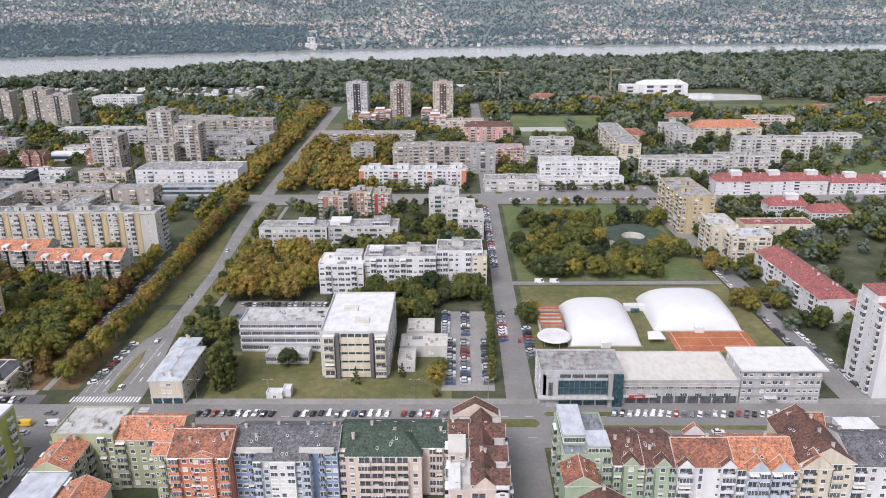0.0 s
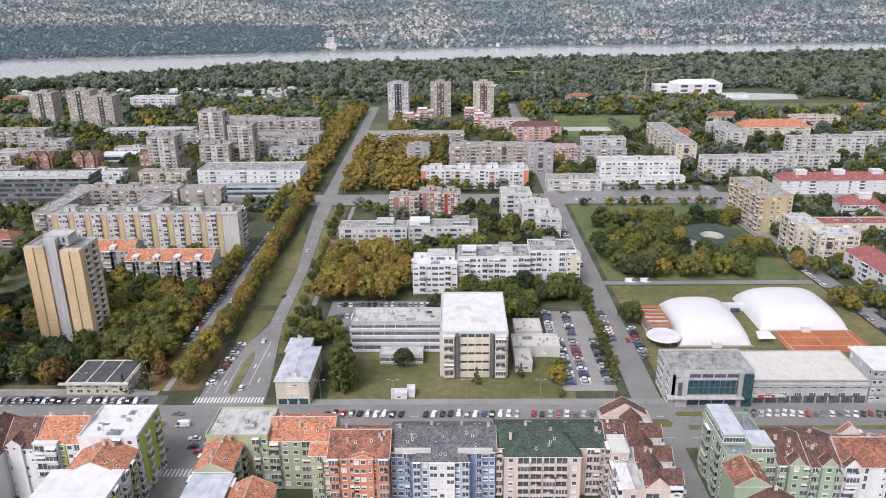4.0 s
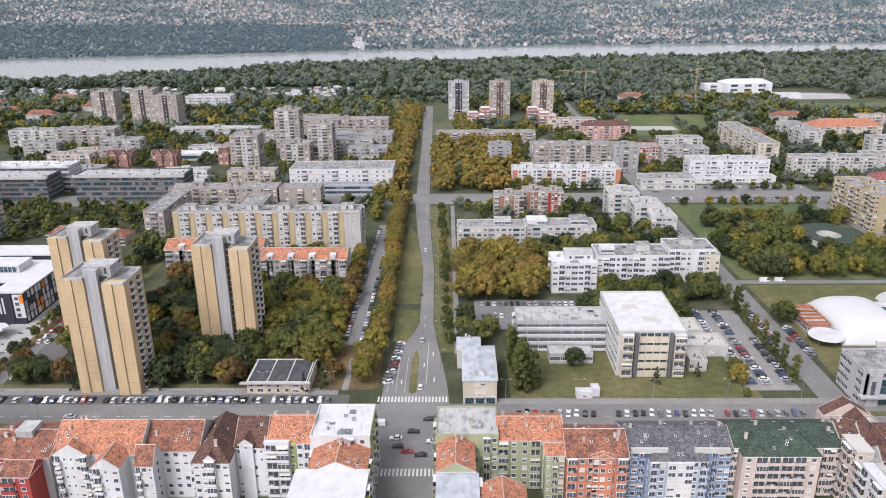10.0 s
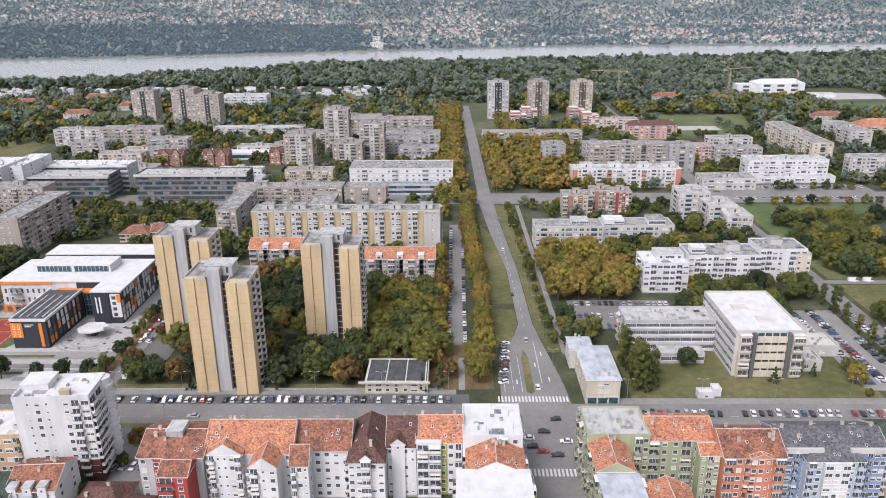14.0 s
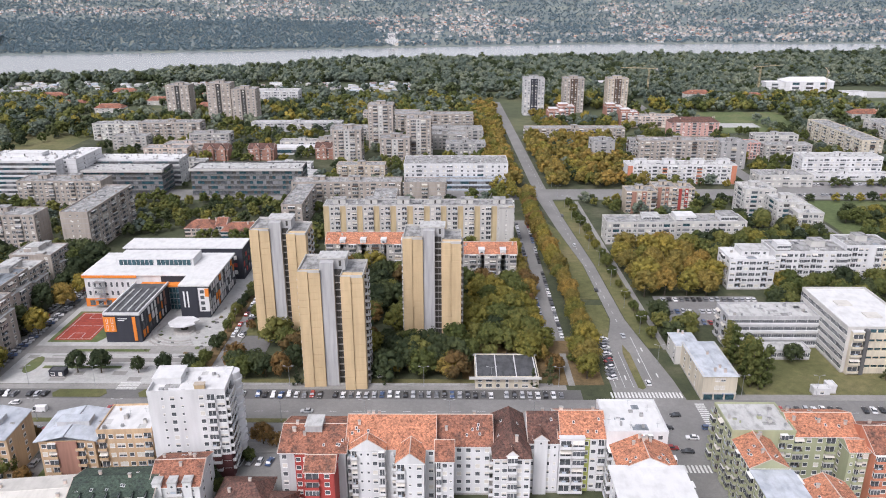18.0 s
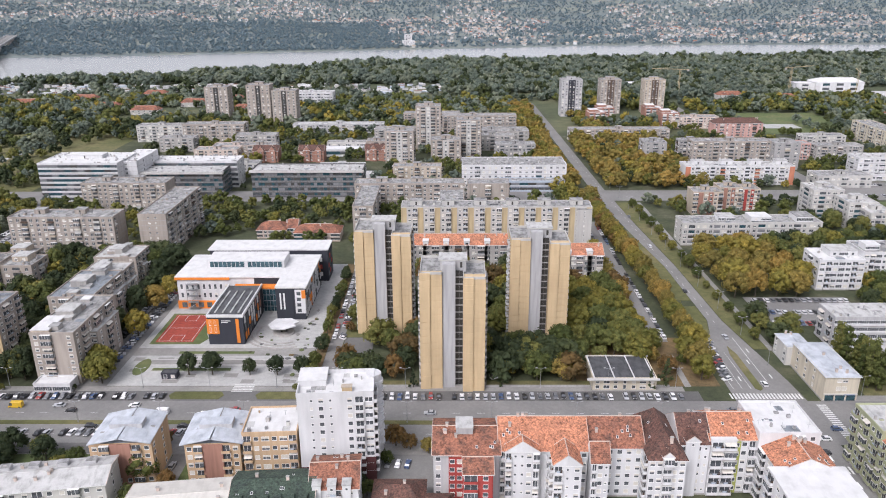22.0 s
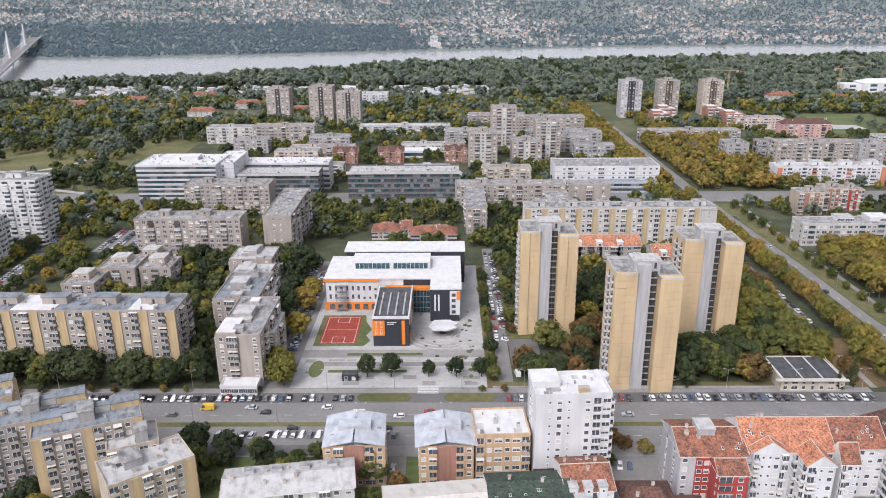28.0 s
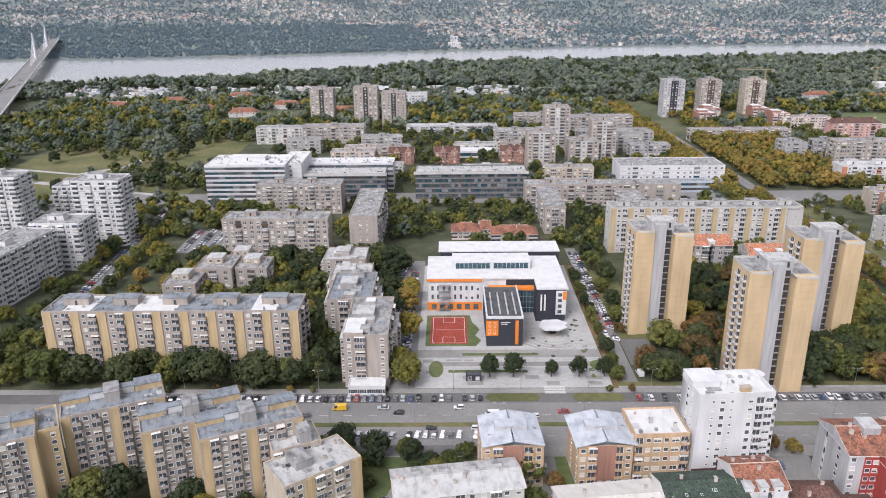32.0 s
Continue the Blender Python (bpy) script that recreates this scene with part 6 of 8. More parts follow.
for i, (x0, x1, y0, y1, hh, fl) in enumerate(((-418, -401, 259, 296, 22, 8), (-430, -411, 296, 328, 21, 7), (-434, -415, 328, 350, 17, 6), (-443, -421, 366, 385, 13.5, 5))):
    p = building("apartment_block", "stepped grey-brown panel block with pale roofs", x0, x1, y0, y1, hh, fl, "brownbeige", {"S": "wb.w", "E": "wbwbwbw", "W": "wbwbw"}, felt=("felt", "feltblue", "feltpale", "feltpale")[i], second="beige", mode="each", vents=6, group=T6)
    wing(p, -5, 2, -4, 4, hh + 2.8, 1, "concrete", {}, felt="feltpale", z0=hh)
    wing(p, -8, -1, -(y1 - y0) / 2 + 0.5, -5, hh - 2.6 if i else hh + 1.2, 1, "beige", {}, felt="feltwhite", z0=1)
    for k in range(4):
        u, v = rnd.uniform(-6, 3), -(y1 - y0) / 2 + (k + 0.5) * (y1 - y0) / 4
        wing(p, u, u + rnd.uniform(3, 6), v - 1.8, v + 1.8, hh + rnd.uniform(0.9, 2.4), 1, rnd.choice(("brownbeige", "offwhite", "concrete")), {}, felt=rnd.choice(("feltwhite", "feltpale", "felt")), z0=hh)
    wing(p, -(x1 - x0) / 2 - 1.8, -(x1 - x0) / 2 + 0.2, -(y1 - y0) / 2 + 4, 3, hh - 3.0, fl - 1, "brownbeige", {"S": "w", "W": "wbw"}, felt="feltpale")
    wing(p, (x1 - x0) / 2 - 0.3, (x1 - x0) / 2 + 2.2, -5, (y1 - y0) / 2 - 3, hh - 5.6, fl - 2, "brownbeige", {"E": "wbw", "S": "w"}, felt="feltpale")
building("shop", "small white corner shop with a green sign", -416, -402, 252, 258.6, 4.0, 1, "white", {"S": "gg"}, felt="feltwhite", vents=0, mode="each")
for x0, x1, y0, y1, hh in ((-506, -487, 352, 372, 14), (-495, -480, 372, 386, 12), (-516, -500, 335, 352, 12.5), (-486, -470, 355, 372, 13)):
    p = building("apartment_block", "low stepped grey block with roof terraces", x0, x1, y0, y1, hh, 4, "brownbeige", {"S": "wbw", "E": "wbw"}, felt="felt", vents=4, group=T6)
    wing(p, -5, 3, -2, 6, hh + 3, 1, "beige", {"S": "ww"}, felt="feltpale", z0=hh)
p = building("apartment_block", "brown-grey panel block beside the sand slab", -322, -245, 509, 524, 15.5, 5, "brownbeige", {"S": "wbwwbwwbwwbwwbwwbw"}, felt="felt", vents=8, second="beige", group=T6, houses=((-20, 2, 8, 5, 2.4), (5, 2, 8, 5, 2.4)))
for x0, x1, y0, y1, hh in ((-318, -305, 448, 500, 17), (-243, -214, 508, 522, 15.5), (-262, -246, 470, 500, 14)):
    building("apartment_block", "brown-grey panel block with stepped roof", x0, x1, y0, y1, hh, 5, "brownbeige", {"S": "wbw", "E": "wbwwbw", "W": "wbwwbw"}, felt="felt", vents=6, second="beige", group=T6)
for x0, x1, y0, lb in ((-376, -358, 437, "low school pavilion with red tiled hipped roof"), (-352, -324, 431, "low school pavilion with red tiled roof and brick walls"), (-358, -352, 441, "small link building with a red roof")):
    building("pavilion", lb, x0, x1, y0, y0 + 15, 5.5, 2, "rose", {"S": "gwgwg"}, "gable", "tilemix", rise=3.6, hip=6 if x1 - x0 > 10 else 0, chimneys=2)
building("house", "small brick house with an orange roof", -431, -421, 402, 411, 4, 1, "rose", {"S": "w.w"}, "gable", "tile", rise=2.4, chimneys=1)

# ---- offices on the far street ----
p = building("office", "long dark glass office with a white roof rim", -402, -321, 531, 553, 19.5, 5, "shaft", {"S": "g" * 34, "E": "ggggg"}, felt="feltpale", vents=6, rim=0.9, trim="rail")
q = MB()
q.box(-41.5, 41.5, -12.0, -9.5, 18.6, 20.3, M["offwhite"])
part("roof_rim", q, p)
p = building("office", "dark glass office with a pale flat roof", -498, -424, 533, 556, 18, 5, "shaft", {"S": "g" * 24, "E": "gggg"}, felt="feltpale", vents=6, rim=0.9, trim="rail")
q = MB()
q.box(-38, 38, -12.6, -9.5, 17.2, 18.8, M["offwhite"])
part("roof_rim", q, p)
building("office", "white office hall behind the dark glass front", -492, -420, 560, 580, 20, 5, "white", {"S": "gggggggg", "E": "wwww"}, felt="feltwhite", vents=4)
p = building("office", "broad white office with stacked white balconies", -551, -494, 520, 556, 28, 8, "white", {"S": "gggggggggggg", "E": ".ww.", "W": "gggg"}, felt="feltwhite", vents=4, houses=((-2, 4, 26, 10, 2.6),))
building("office", "white wing of the broad office", -500, -484, 530, 572, 27, 8, "white", {"S": ".w.", "E": ".w.w."}, felt="feltwhite", vents=2)
building("office", "white and grey office with a glazed stair", -246, -167, 556, 584, 17.5, 5, "white", {"S": "wwbwwwwbwwwwgwwww"}, felt="felt", second="lightgrey", vents=6)
building("office", "low blue-grey office before the white one", -222, -172, 545, 555, 8, 2, "paleblue", {"S": "gggggggg"}, felt="felt", vents=2)
T7 = "far grey towers"
for x0, x1, y0, hh, fl in ((-310, -286, 622, 31, 11), (-287, -264, 690, 41, 14), (-250, -228, 655, 34.5, 12), (-272, -246, 640, 20, 7)):
    building("tower_block", "grey-brown tower block with pale balcony strips", x0, x1, y0, y0 + 20, hh, fl, "brownbeige", {"S": "wbKbw", "E": "wbw"}, felt="felt", second="offwhite", vents=3, houses=((0, 1, 8, 6, 2.8),), group=T7)
for x0, y0, hh in ((-531, 847, 39), (-480, 832, 43), (-448, 815, 39)):
    building("tower_block", "grey-brown tower block with a dark central slot", x0, x0 + 26, y0, y0 + 20, hh, 13, "brownbeige", {"S": "wwKww", "E": "w.w"}, felt="felt", second="dark", vents=2, houses=((0, 1, 9, 6, 2.8),), group=T7)
for x0, y0, c, hh in ((-127, 878, "lightgrey", 42), (-78, 898, "brownbeige", 39.5), (-27, 895, "beige", 39.5)):
    building("tower_block", "slim tower block with a dark central window strip", x0, x0 + 24, y0, y0 + 20, hh, 14, c, {"S": "wwKKww", "E": "ww", "W": "ww"}, felt="felt", second="charcoal" if c == "lightgrey" else "umber", vents=2, houses=((0, 0, 10, 7, 3),), group="slim far towers")
for x0, y0, hh in ((-106, 812, 15), (-92, 838, 16), (-39, 836, 16), (-29, 806, 15)):
    p = building("apartment_block", "red and white banded block with a stepped white roof", x0, x0 + 19, y0, y0 + 20, hh, 5, "brick", {"S": "ccc"}, felt="feltwhite", second="white", vents=1, group="banded blocks")
    wing(p, -8, 2, -3, 8, hh + 2.4, 1, "brick", {}, felt="feltwhite", z0=hh, mode="row")
T8 = "far grey slabs"
for x0, x1, y0, y1, hh, fl, c, lb in (
    (-53, 12, 620, 636, 22, 7, "brownbeige", "grey-brown slab behind the red and white one"), (12, 33, 612, 632, 22, 7, "grey", "grey end block of a long slab"),
    (-90, -71, 632, 652, 19, 6, "grey", "grey stepped block between trees"), (-138, -40, 733, 748, 11.5, 4, "brownbeige", "long low grey block before the slim towers"),
    (-52, -30, 660, 672, 15, 5, "grey", "grey block with a low roof"), (-305, -245, 806, 822, 16, 5, "brownbeige", "far grey-brown slab"), (-277, -188, 765, 782, 20, 6, "brownbeige", "far grey-brown slab with uneven roof"),
    (-250, -180, 726, 744, 12.5, 4, "grey", "low grey slab with stepped roof"), (-210, -180, 712, 726, 14, 4, "concrete", "grey stepped block by the boulevard"),
    (-566, -520, 736, 752, 16, 5, "offwhite", "far pale slab"), (-520, -459, 736, 754, 17, 5, "brownbeige", "far grey-brown slab with balconies"), (-527, -495, 690, 706, 12.5, 4, "concrete", "far stepped block"),
    (-458, -420, 700, 716, 13, 4, "concrete", "far low grey block"), (-420, -325, 780, 796, 9, 3, "lightgrey", "long low pale school"), (-478, -440, 640, 655, 12, 4, "rose", "low pinkish block"), (-440, -410, 655, 668, 13, 4, "brownbeige", "low brown-grey block"),
    (-460, -403, 948, 972, 19, 5, "white", "far white hall with a flat roof"), (-330, -290, 735, 752, 12, 4, "concrete", "far low grey block"), (-370, -330, 690, 702, 8, 2, "offwhite", "far low pale hall"),
    (67, 130, 584, 602, 16, 4, "white", "white slab with dark window bays"), (62, 132, 574, 583, 5, 1, "white", "low white shop row under the slab"), (22, 63, 554, 572, 9, 2, "offwhite", "low hall with tall columns"),
    (142, 160, 640, 745, 18, 6, "cream", "long cream slab seen end on"), (148, 214, 584, 597, 18, 6, "offwhite", "pale slab with many balconies"), (214, 264, 602, 616, 16, 5, "offwhite", "pale slab continuing the row"),
    (-470, -430, 668, 682, 10, 3, "rose", "low pinkish row"), (-366, -328, 604, 616, 6, 1, "white", "low white hall"), (-236, -196, 690, 704, 14, 4, "concrete", "grey stepped block"), (-215, -180, 655, 670, 13, 4, "grey", "grey stepped block"), (-330, -312, 660, 676, 15, 5, "brownbeige", "grey-brown block"), (-440, -415, 600, 614, 9, 3, "offwhite", "low pale hall"), (-345, -318, 575, 590, 5, 1, "white", "low white hall"), (-300, -262, 575, 588, 12, 4, "beige", "beige block"), (70, 110, 690, 704, 13, 4, "offwhite", "pale block"), (60, 100, 640, 655, 14, 5, "concrete", "grey block"), (330, 380, 700, 715, 13, 4, "offwhite", "far pale slab"), (310, 360, 800, 815, 13, 4, "rose", "far pinkish slab"), (-20, 30, 800, 815, 12, 4, "rose", "far pinkish slab"),
    (205, 226, 702, 760, 16, 5, "offwhite", "pale block seen at an angle"), (247, 312, 655, 670, 19, 6, "offwhite", "pale slab with grey roof"),
):
    we = "wbw" * max(1, int((x1 - x0) / 11))
    building("apartment_block", lb + " among trees", x0, x1, y0, y1, hh, fl, c, {"S": we, "W": "wbw" * max(1, int((y1 - y0) / 14)), "E": "wbw"}, felt="felt" if c not in ("white", "lightgrey") else "feltpale", second="offwhite", vents=4, group=T8, houses=((0, 0, 6, 5, 2.4),))
p = building("apartment_block", "white slab with orange-red end panels and loggias", -75, 8, 563, 580, 14.5, 5, "white", {"S": "kwbwwbwcwbwwbwcwbwwbwk"}, felt="feltpale", second="salmon", vents=4, houses=((-30, 2, 9, 6, 3), (-8, 2, 9, 6, 3), (14, 2, 9, 6, 3), (34, 2, 9, 6, 3)))
for x0, x1, y0, c in ((9, 58, 752, "pink"), (34, 59, 649, "pink")):
    building("apartment_block", "pink apartment house with a brown-red roof", x0, x1, y0, y0 + 16, 14, 5, c, {"S": "wbwwbwwbw"}, "gable" if x1 - x0 > 30 else "flat", "tilebrown" if x1 - x0 > 30 else "felt", second="white", rise=4.5, hip=7, chimneys=3)
building("apartment_block", "broad cream house with an orange hipped roof", 237, 304, 744, 768, 13, 4, "cream", {"S": "wwbwwwbwwwbww"}, "gable", "tile", second="offwhite", rise=6, hip=9, chimneys=6)
building("house", "house with a brown-orange hipped roof", 162, 192, 745, 765, 6, 2, "rose", {"S": "www"}, "gable", "tilemix", rise=5, hip=9, chimneys=2)
T9 = "red-roofed blocks"
for x0, x1, y0, y1, hh, fl in ((193, 275, 541, 558, 10.5, 4), (277, 330, 541, 556, 9, 3), (208, 234, 480, 494, 9.5, 3), (231, 256, 468, 482, 8, 3), (300, 330, 440, 456, 9, 3)):
    p = building("apartment_block", "white apartment block with a red sheet-tile roof", x0, x1, y0, y1, hh, fl, "white", {"S": "wwbwwwbww", "W": "w.w"}, "gable", "tilered", second="white", rise=4.5, hip=4, chimneys=4, lights=6, group=T9)
    for i in range(int((x1 - x0) / 26)):
        wing(p, -(x1 - x0) / 2 + 12 + 28 * i, -(x1 - x0) / 2 + 20 + 28 * i, -3, 3, hh + 6, 1, "white", {}, felt="feltwhite", z0=hh, mode="row")
p = building("apartment_block", "white block with a long red roof along the east street", 164, 182, 318, 384, 12.5, 4, "white", {"W": "wbwwbwwbwwbwwbw", "S": "w.w"}, "gable", "tilered", second="grey", mode="each", rise=4.2, hip=4, ridge="y", chimneys=5, lights=6, yaw=4, group=T9)
building("apartment_block", "white block with a red roof behind trees", 182, 202, 292, 325, 10.5, 3, "white", {"W": "wbwwbw", "S": "w.w"}, "gable", "tilered", rise=4, hip=4, ridge="y", chimneys=3, lights=3, yaw=10, group=T9)
p = building("apartment_block", "tall pale yellow slab along the east street", 139, 160, 450, 498, 24, 8, "yellow", {"W": "wbwbwwbwbwwbwb", "S": "w.ww.w"}, felt="felt", second="cream", mode="row", yaw=3, vents=8, houses=((-4, -8, 6, 6, 2.6), (3, 8, 6, 6, 2.6)))
p = building("apartment_block", "cream block with grey-blue roofs", 146, 160, 406, 430, 19, 6, "cream", {"W": "wbwbw", "S": "w.w"}, felt="feltpale", second="yellow", mode="row", vents=3)
building("apartment_block", "cream block with a pale blue roof and balconies", 152, 174, 392, 406, 17.5, 6, "cream", {"S": "wbwwbw", "W": "wbw"}, felt="metal", second="white", mode="row", vents=3)
building("apartment_block", "low block with red flat roof beside the cream one", 175, 218, 436, 450, 10, 3, "cream", {"S": "wwbwwbww"}, felt="tilered", second="white", vents=4)
# the round-yard kindergarten in the park
p = thing("kindergarten", 110, 437, 0, 0, "low kindergarten with a green roof round an open yard", "kindergarten")
take(91, 129, 416, 459)
for i in range(16):
    a0, a1 = 2 * math.pi * i / 16, 2 * math.pi * (i + 1) / 16
    ring = [(7 * math.cos(a0) - 2, 8 * math.sin(a0) - 2), (18 * math.cos(a0), 20 * math.sin(a0)), (18 * math.cos(a1), 20 * math.sin(a1)), (7 * math.cos(a1) - 2, 8 * math.sin(a1) - 2)]
    q = MB()
    q.prism(ring, 0, 4.0, M["offwhite"], M["roofgreen"])
    part("segment", q, p)
    q = MB()
    q.prism([(x * 1.03, y * 1.03) for x, y in ring], 4.0, 4.4, M["roofgreen"])
    part("roof_segment", q, p)
# gabled brick houses behind the dark office
for x0, y0 in ((-428, 645), (-388, 646), (-330, 650)):
    p = building("house", "brick house with pointed brown gables and pale ornament", x0, x0 + 22, y0, y0 + 14, 10, 3, "brick", {"S": "wwwww"}, "gable", "tilebrown", rise=4, chimneys=2, group="gabled houses")
    for k in (-6, 4):
        wing(p, k, k + 5, -9, -6, 11, 3, "brick", {"S": "w"}, roof="gable", felt="tilebrown", rise=3.6, mode="row")
building("hall", "low white hall behind the gabled houses", -375, -335, 668, 684, 6, 1, "white", {"S": "gggg"}, felt="feltwhite", vents=0)
# towers and slabs at the western edge
T10 = "western pale towers"
for x0, x1, y0, y1, hh, fl in ((-668, -640, 440, 458, 40, 14), (-640, -618, 480, 498, 24, 8), (-600, -572, 428, 446, 40.5, 14), (-606, -579, 388, 406, 27, 9)):
    building("tower_block", "pale tower block with rows of white balconies", x0, x1, y0, y1, hh, fl, "white", {"S": "bwbwbwb", "E": "bwbwb"}, felt="felt", second="white", vents=3, houses=((-2, 1, 9, 6, 3),), group=T10)
building("apartment_block", "long white slab with continuous balconies seen at an angle", -616, -594, 290, 384, 26, 9, "white", {"S": "wbw", "E": "bwb" * 11}, felt="felt", vents=5, yaw=-6, houses=((0, 20, 8, 6, 3), (0, -15, 8, 6, 3)), group=T10)
# halls and works near the river
building("hall", "long low white hall near the river", -5, 60, 1130, 1145, 7, 1, "white", {"S": "gggggggggg"}, felt="feltwhite", vents=0)
building("hall", "white sports hall with a low hipped roof near the woods", 262, 330, 1082, 1112, 13, 2, "white", {"S": ".g.g.g."}, "gable", "feltwhite", rise=5, hip=10, chimneys=0)
building("hall", "low white annex of the sports hall", 236, 262, 1086, 1106, 11, 2, "white", {"S": ".g."}, felt="feltwhite", vents=0)
building("hall", "low white storage hall near the building site", 270, 350, 1030, 1045, 5, 1, "white", {"S": "...."}, felt="feltpale", vents=0)
for x0, y0 in ((-700, 930), (-640, 900), (-560, 990), (-760, 1000), (-520, 910), (100, 1010), (160, 985), (420, 900), (520, 960), (240, 850), (320, 830), (-600, 960), (-680, 1040), (-820, 960)):
    building("house", "low house with a faded red roof among trees", x0, x0 + 34, y0, y0 + 15, 6, 2, "offwhite", {"S": "wwwww"}, "gable", "tilemix", rise=4.5, hip=6, chimneys=2, group="low houses near the river")

# ---- the cable bridge, cranes and riverside things ----
p = thing("cable_bridge", -985, 1048, 0, 0, "pale cable-stayed bridge with slim masts over the river", "bridge")
LEAN = -0.437
def deck_x(y):
    return LEAN * y
q = MB()
q.solid([(deck_x(-260) - 12, -260, 8), (deck_x(-260) + 12, -260, 8), (deck_x(1020) + 12, 1020, 19), (deck_x(1020) - 12, 1020, 19)], [(deck_x(-260) - 14, -260, 11.5), (deck_x(-260) + 14, -260, 11.5), (deck_x(1020) + 14, 1020, 22.5), (deck_x(1020) - 14, 1020, 22.5)], M["lightgrey"], M["asphalt"])
part("deck", q, p)
for sx in (-13.6, 13.6):
    q = MB()
    q.bar((deck_x(-260) + sx, -260, 13), (deck_x(1020) + sx, 1020, 24), 0.5, M["white"], 4)
    part("railing", q, p)
for ym in (450, 760):
    q = MB()
    q.cone(deck_x(ym), ym, -2, 30, 3.4, 2.6, M["white"], 8)
    q.cone(deck_x(ym), ym, 30, 68, 2.6, 1.2, M["white"], 8)
    part("mast", q, p)
    for k in range(9):
        for sg in (-1, 1):
            q = MB()
            yy = ym + sg * (18 + 15 * k)
            q.bar((deck_x(ym), ym, 36 + 3.4 * k), (deck_x(yy), yy, 13.7 + 0.0086 * yy), 0.22, M["white"], 4)
            part("cable", q, p)
for ym in (-220, -110, 20, 140, 900, 980):
    q = MB()
    q.box(deck_x(ym) - 8, deck_x(ym) + 8, ym - 2, ym + 2, -3, 10.2 + 0.0086 * ym, M["concrete"])
    part("pier", q, p)
for x, y, zt, rot in ((62, 1060, 34, 175), (215, 1060, 36, 20), (308, 1060, 30, 70)):
    p = thing("tower_crane", x, y, rot, 0, "yellow lattice tower crane on a building site", "crane", "cranes")
    q = MB()
    for sx in (-0.8, 0.8):
        for sy in (-0.8, 0.8):
            q.bar((sx, sy, 0), (sx, sy, zt), 0.2, M["yellow"], 4)
    for k in range(int(zt / 3)):
        q.bar((-0.8, -0.8, 3 * k), (0.8, -0.8, 3 * k + 3), 0.14, M["yellow"], 4)
    part("mast", q, p)
    q = MB()
    q.bar((-12, 0, zt), (38, 0, zt + 1), 0.45, M["yellow"], 4)
    q.bar((-12, 0, zt), (0, 0, zt + 5), 0.15, M["yellow"], 4)
    q.bar((0, 0, zt + 5), (30, 0, zt + 1), 0.15, M["yellow"], 4)
    part("jib", q, p)
    q = MB()
    q.box(-12, -9, -0.8, 0.8, zt - 2.4, zt, M["concrete"])
    part("counterweight", q, p)
p = building("riverside_block", "tall white riverside hotel across the water", -371, -353, 1935, 1950, 27, 8, "white", {"S": "wbwbw"}, felt="feltwhite")
wing(p, -15, 16, -12, 6, 13, 4, "white", {"S": "wwwwwww"}, felt="feltwhite", mode="row")
hut = MB()
hr = random.Random(21)
for _ in range(330):
    x, y, a, b_, h_ = hr.uniform(-950, -240), hr.uniform(1075, 1175), hr.uniform(2, 6), hr.uniform(2, 4), hr.uniform(2, 4)
    if y < along(NEAR, x) - 20:
        hut.box(x - a, x + a, y - b_, y + b_, 0, h_, M[hr.choice(("white", "offwhite", "paleblue", "lightgrey"))], M[hr.choice(("feltwhite", "feltwhite", "feltpale", "metal", "tilemix"))])
solo("riverside_huts", hut, "small pale huts and boats in the riverside marina", "huts", kind="stuff")

# ---- ground pieces ----
take(-172, -120, 20, 1000)
take(-900, 600, 213, 250)
take(-760, 420, 516, 550)
take(17, 33, 20, 1000)
take(12, 31, 20, 219)
for box_ in ((-98, -2, 250, 290), (-6, 16, 255, 334), (-110, -60, 312, 343), (30, 140, 364, 372), (-402, -391, 257, 400), (-309, -303, 257, 420), (-302, -288, 276, 300), (-540, -509, 416, 458), (-349, -343, 170, 214), (-425, -355, 213, 220)):
    take(*box_)
sheet("median", [(-150, 341), (-136.6, 341), (-137.3, 388), (-143.3, 450), (-149, 470), (-152, 400)], 0.16, "grass", "dry grass median beside the boulevard", "lawn")
sheet("median_end", [(-147, 300), (-141, 298), (-136.4, 318), (-136.7, 334), (-148, 334)], 0.16, "grass", "dry grass end of the median", "lawn")
sheet("boulevard_verge", [(-125.6, 289), (-119, 289), (-120, 388), (-125, 515), (-137.4, 515), (-135.6, 475), (-130.6, 388), (-129.1, 318)], 0.15, "grass", "narrow grass verge with trees", "lawn")
sheet("boulevard_path", [(-119.5, 288), (-117, 288), (-120, 515), (-122.5, 515)], 0.17, "paving", "pale footpath beside the boulevard", "pavement")
sheet("service_road", rect(-169, -160, 296, 470), 0.14, "asphalt", "narrow service road with parked cars", "road")
sheet("front_median", rect(-480, -165, 231.0, 233.6), 0.20, "grass", "grass strip between the carriageways", "lawn")
sheet("front_median_east", rect(35, 600, 230, 232.6), 0.20, "grass", "grass strip between the carriageways", "lawn")
sheet("pavement_north", rect(-112, 600, 247, 251), 0.22, "paving", "pale concrete pavement along the street", "pavement")
sheet("pavement_north_west", rect(-560, -165, 254, 257.5), 0.20, "paving", "pale concrete pavement along the street", "pavement")
sheet("parking_strip", rect(-560, -160, 247, 254), 0.15, "asphaltdark", "dark asphalt parking strip", "car park")
sheet("pavement_south", rect(-120, 12, 213, 219), 0.22, "paving", "concrete pavement before the terrace", "pavement")
sheet("pavement_south_west", rect(-480, -165, 213, 219), 0.22, "paving", "concrete pavement before the terrace", "pavement")
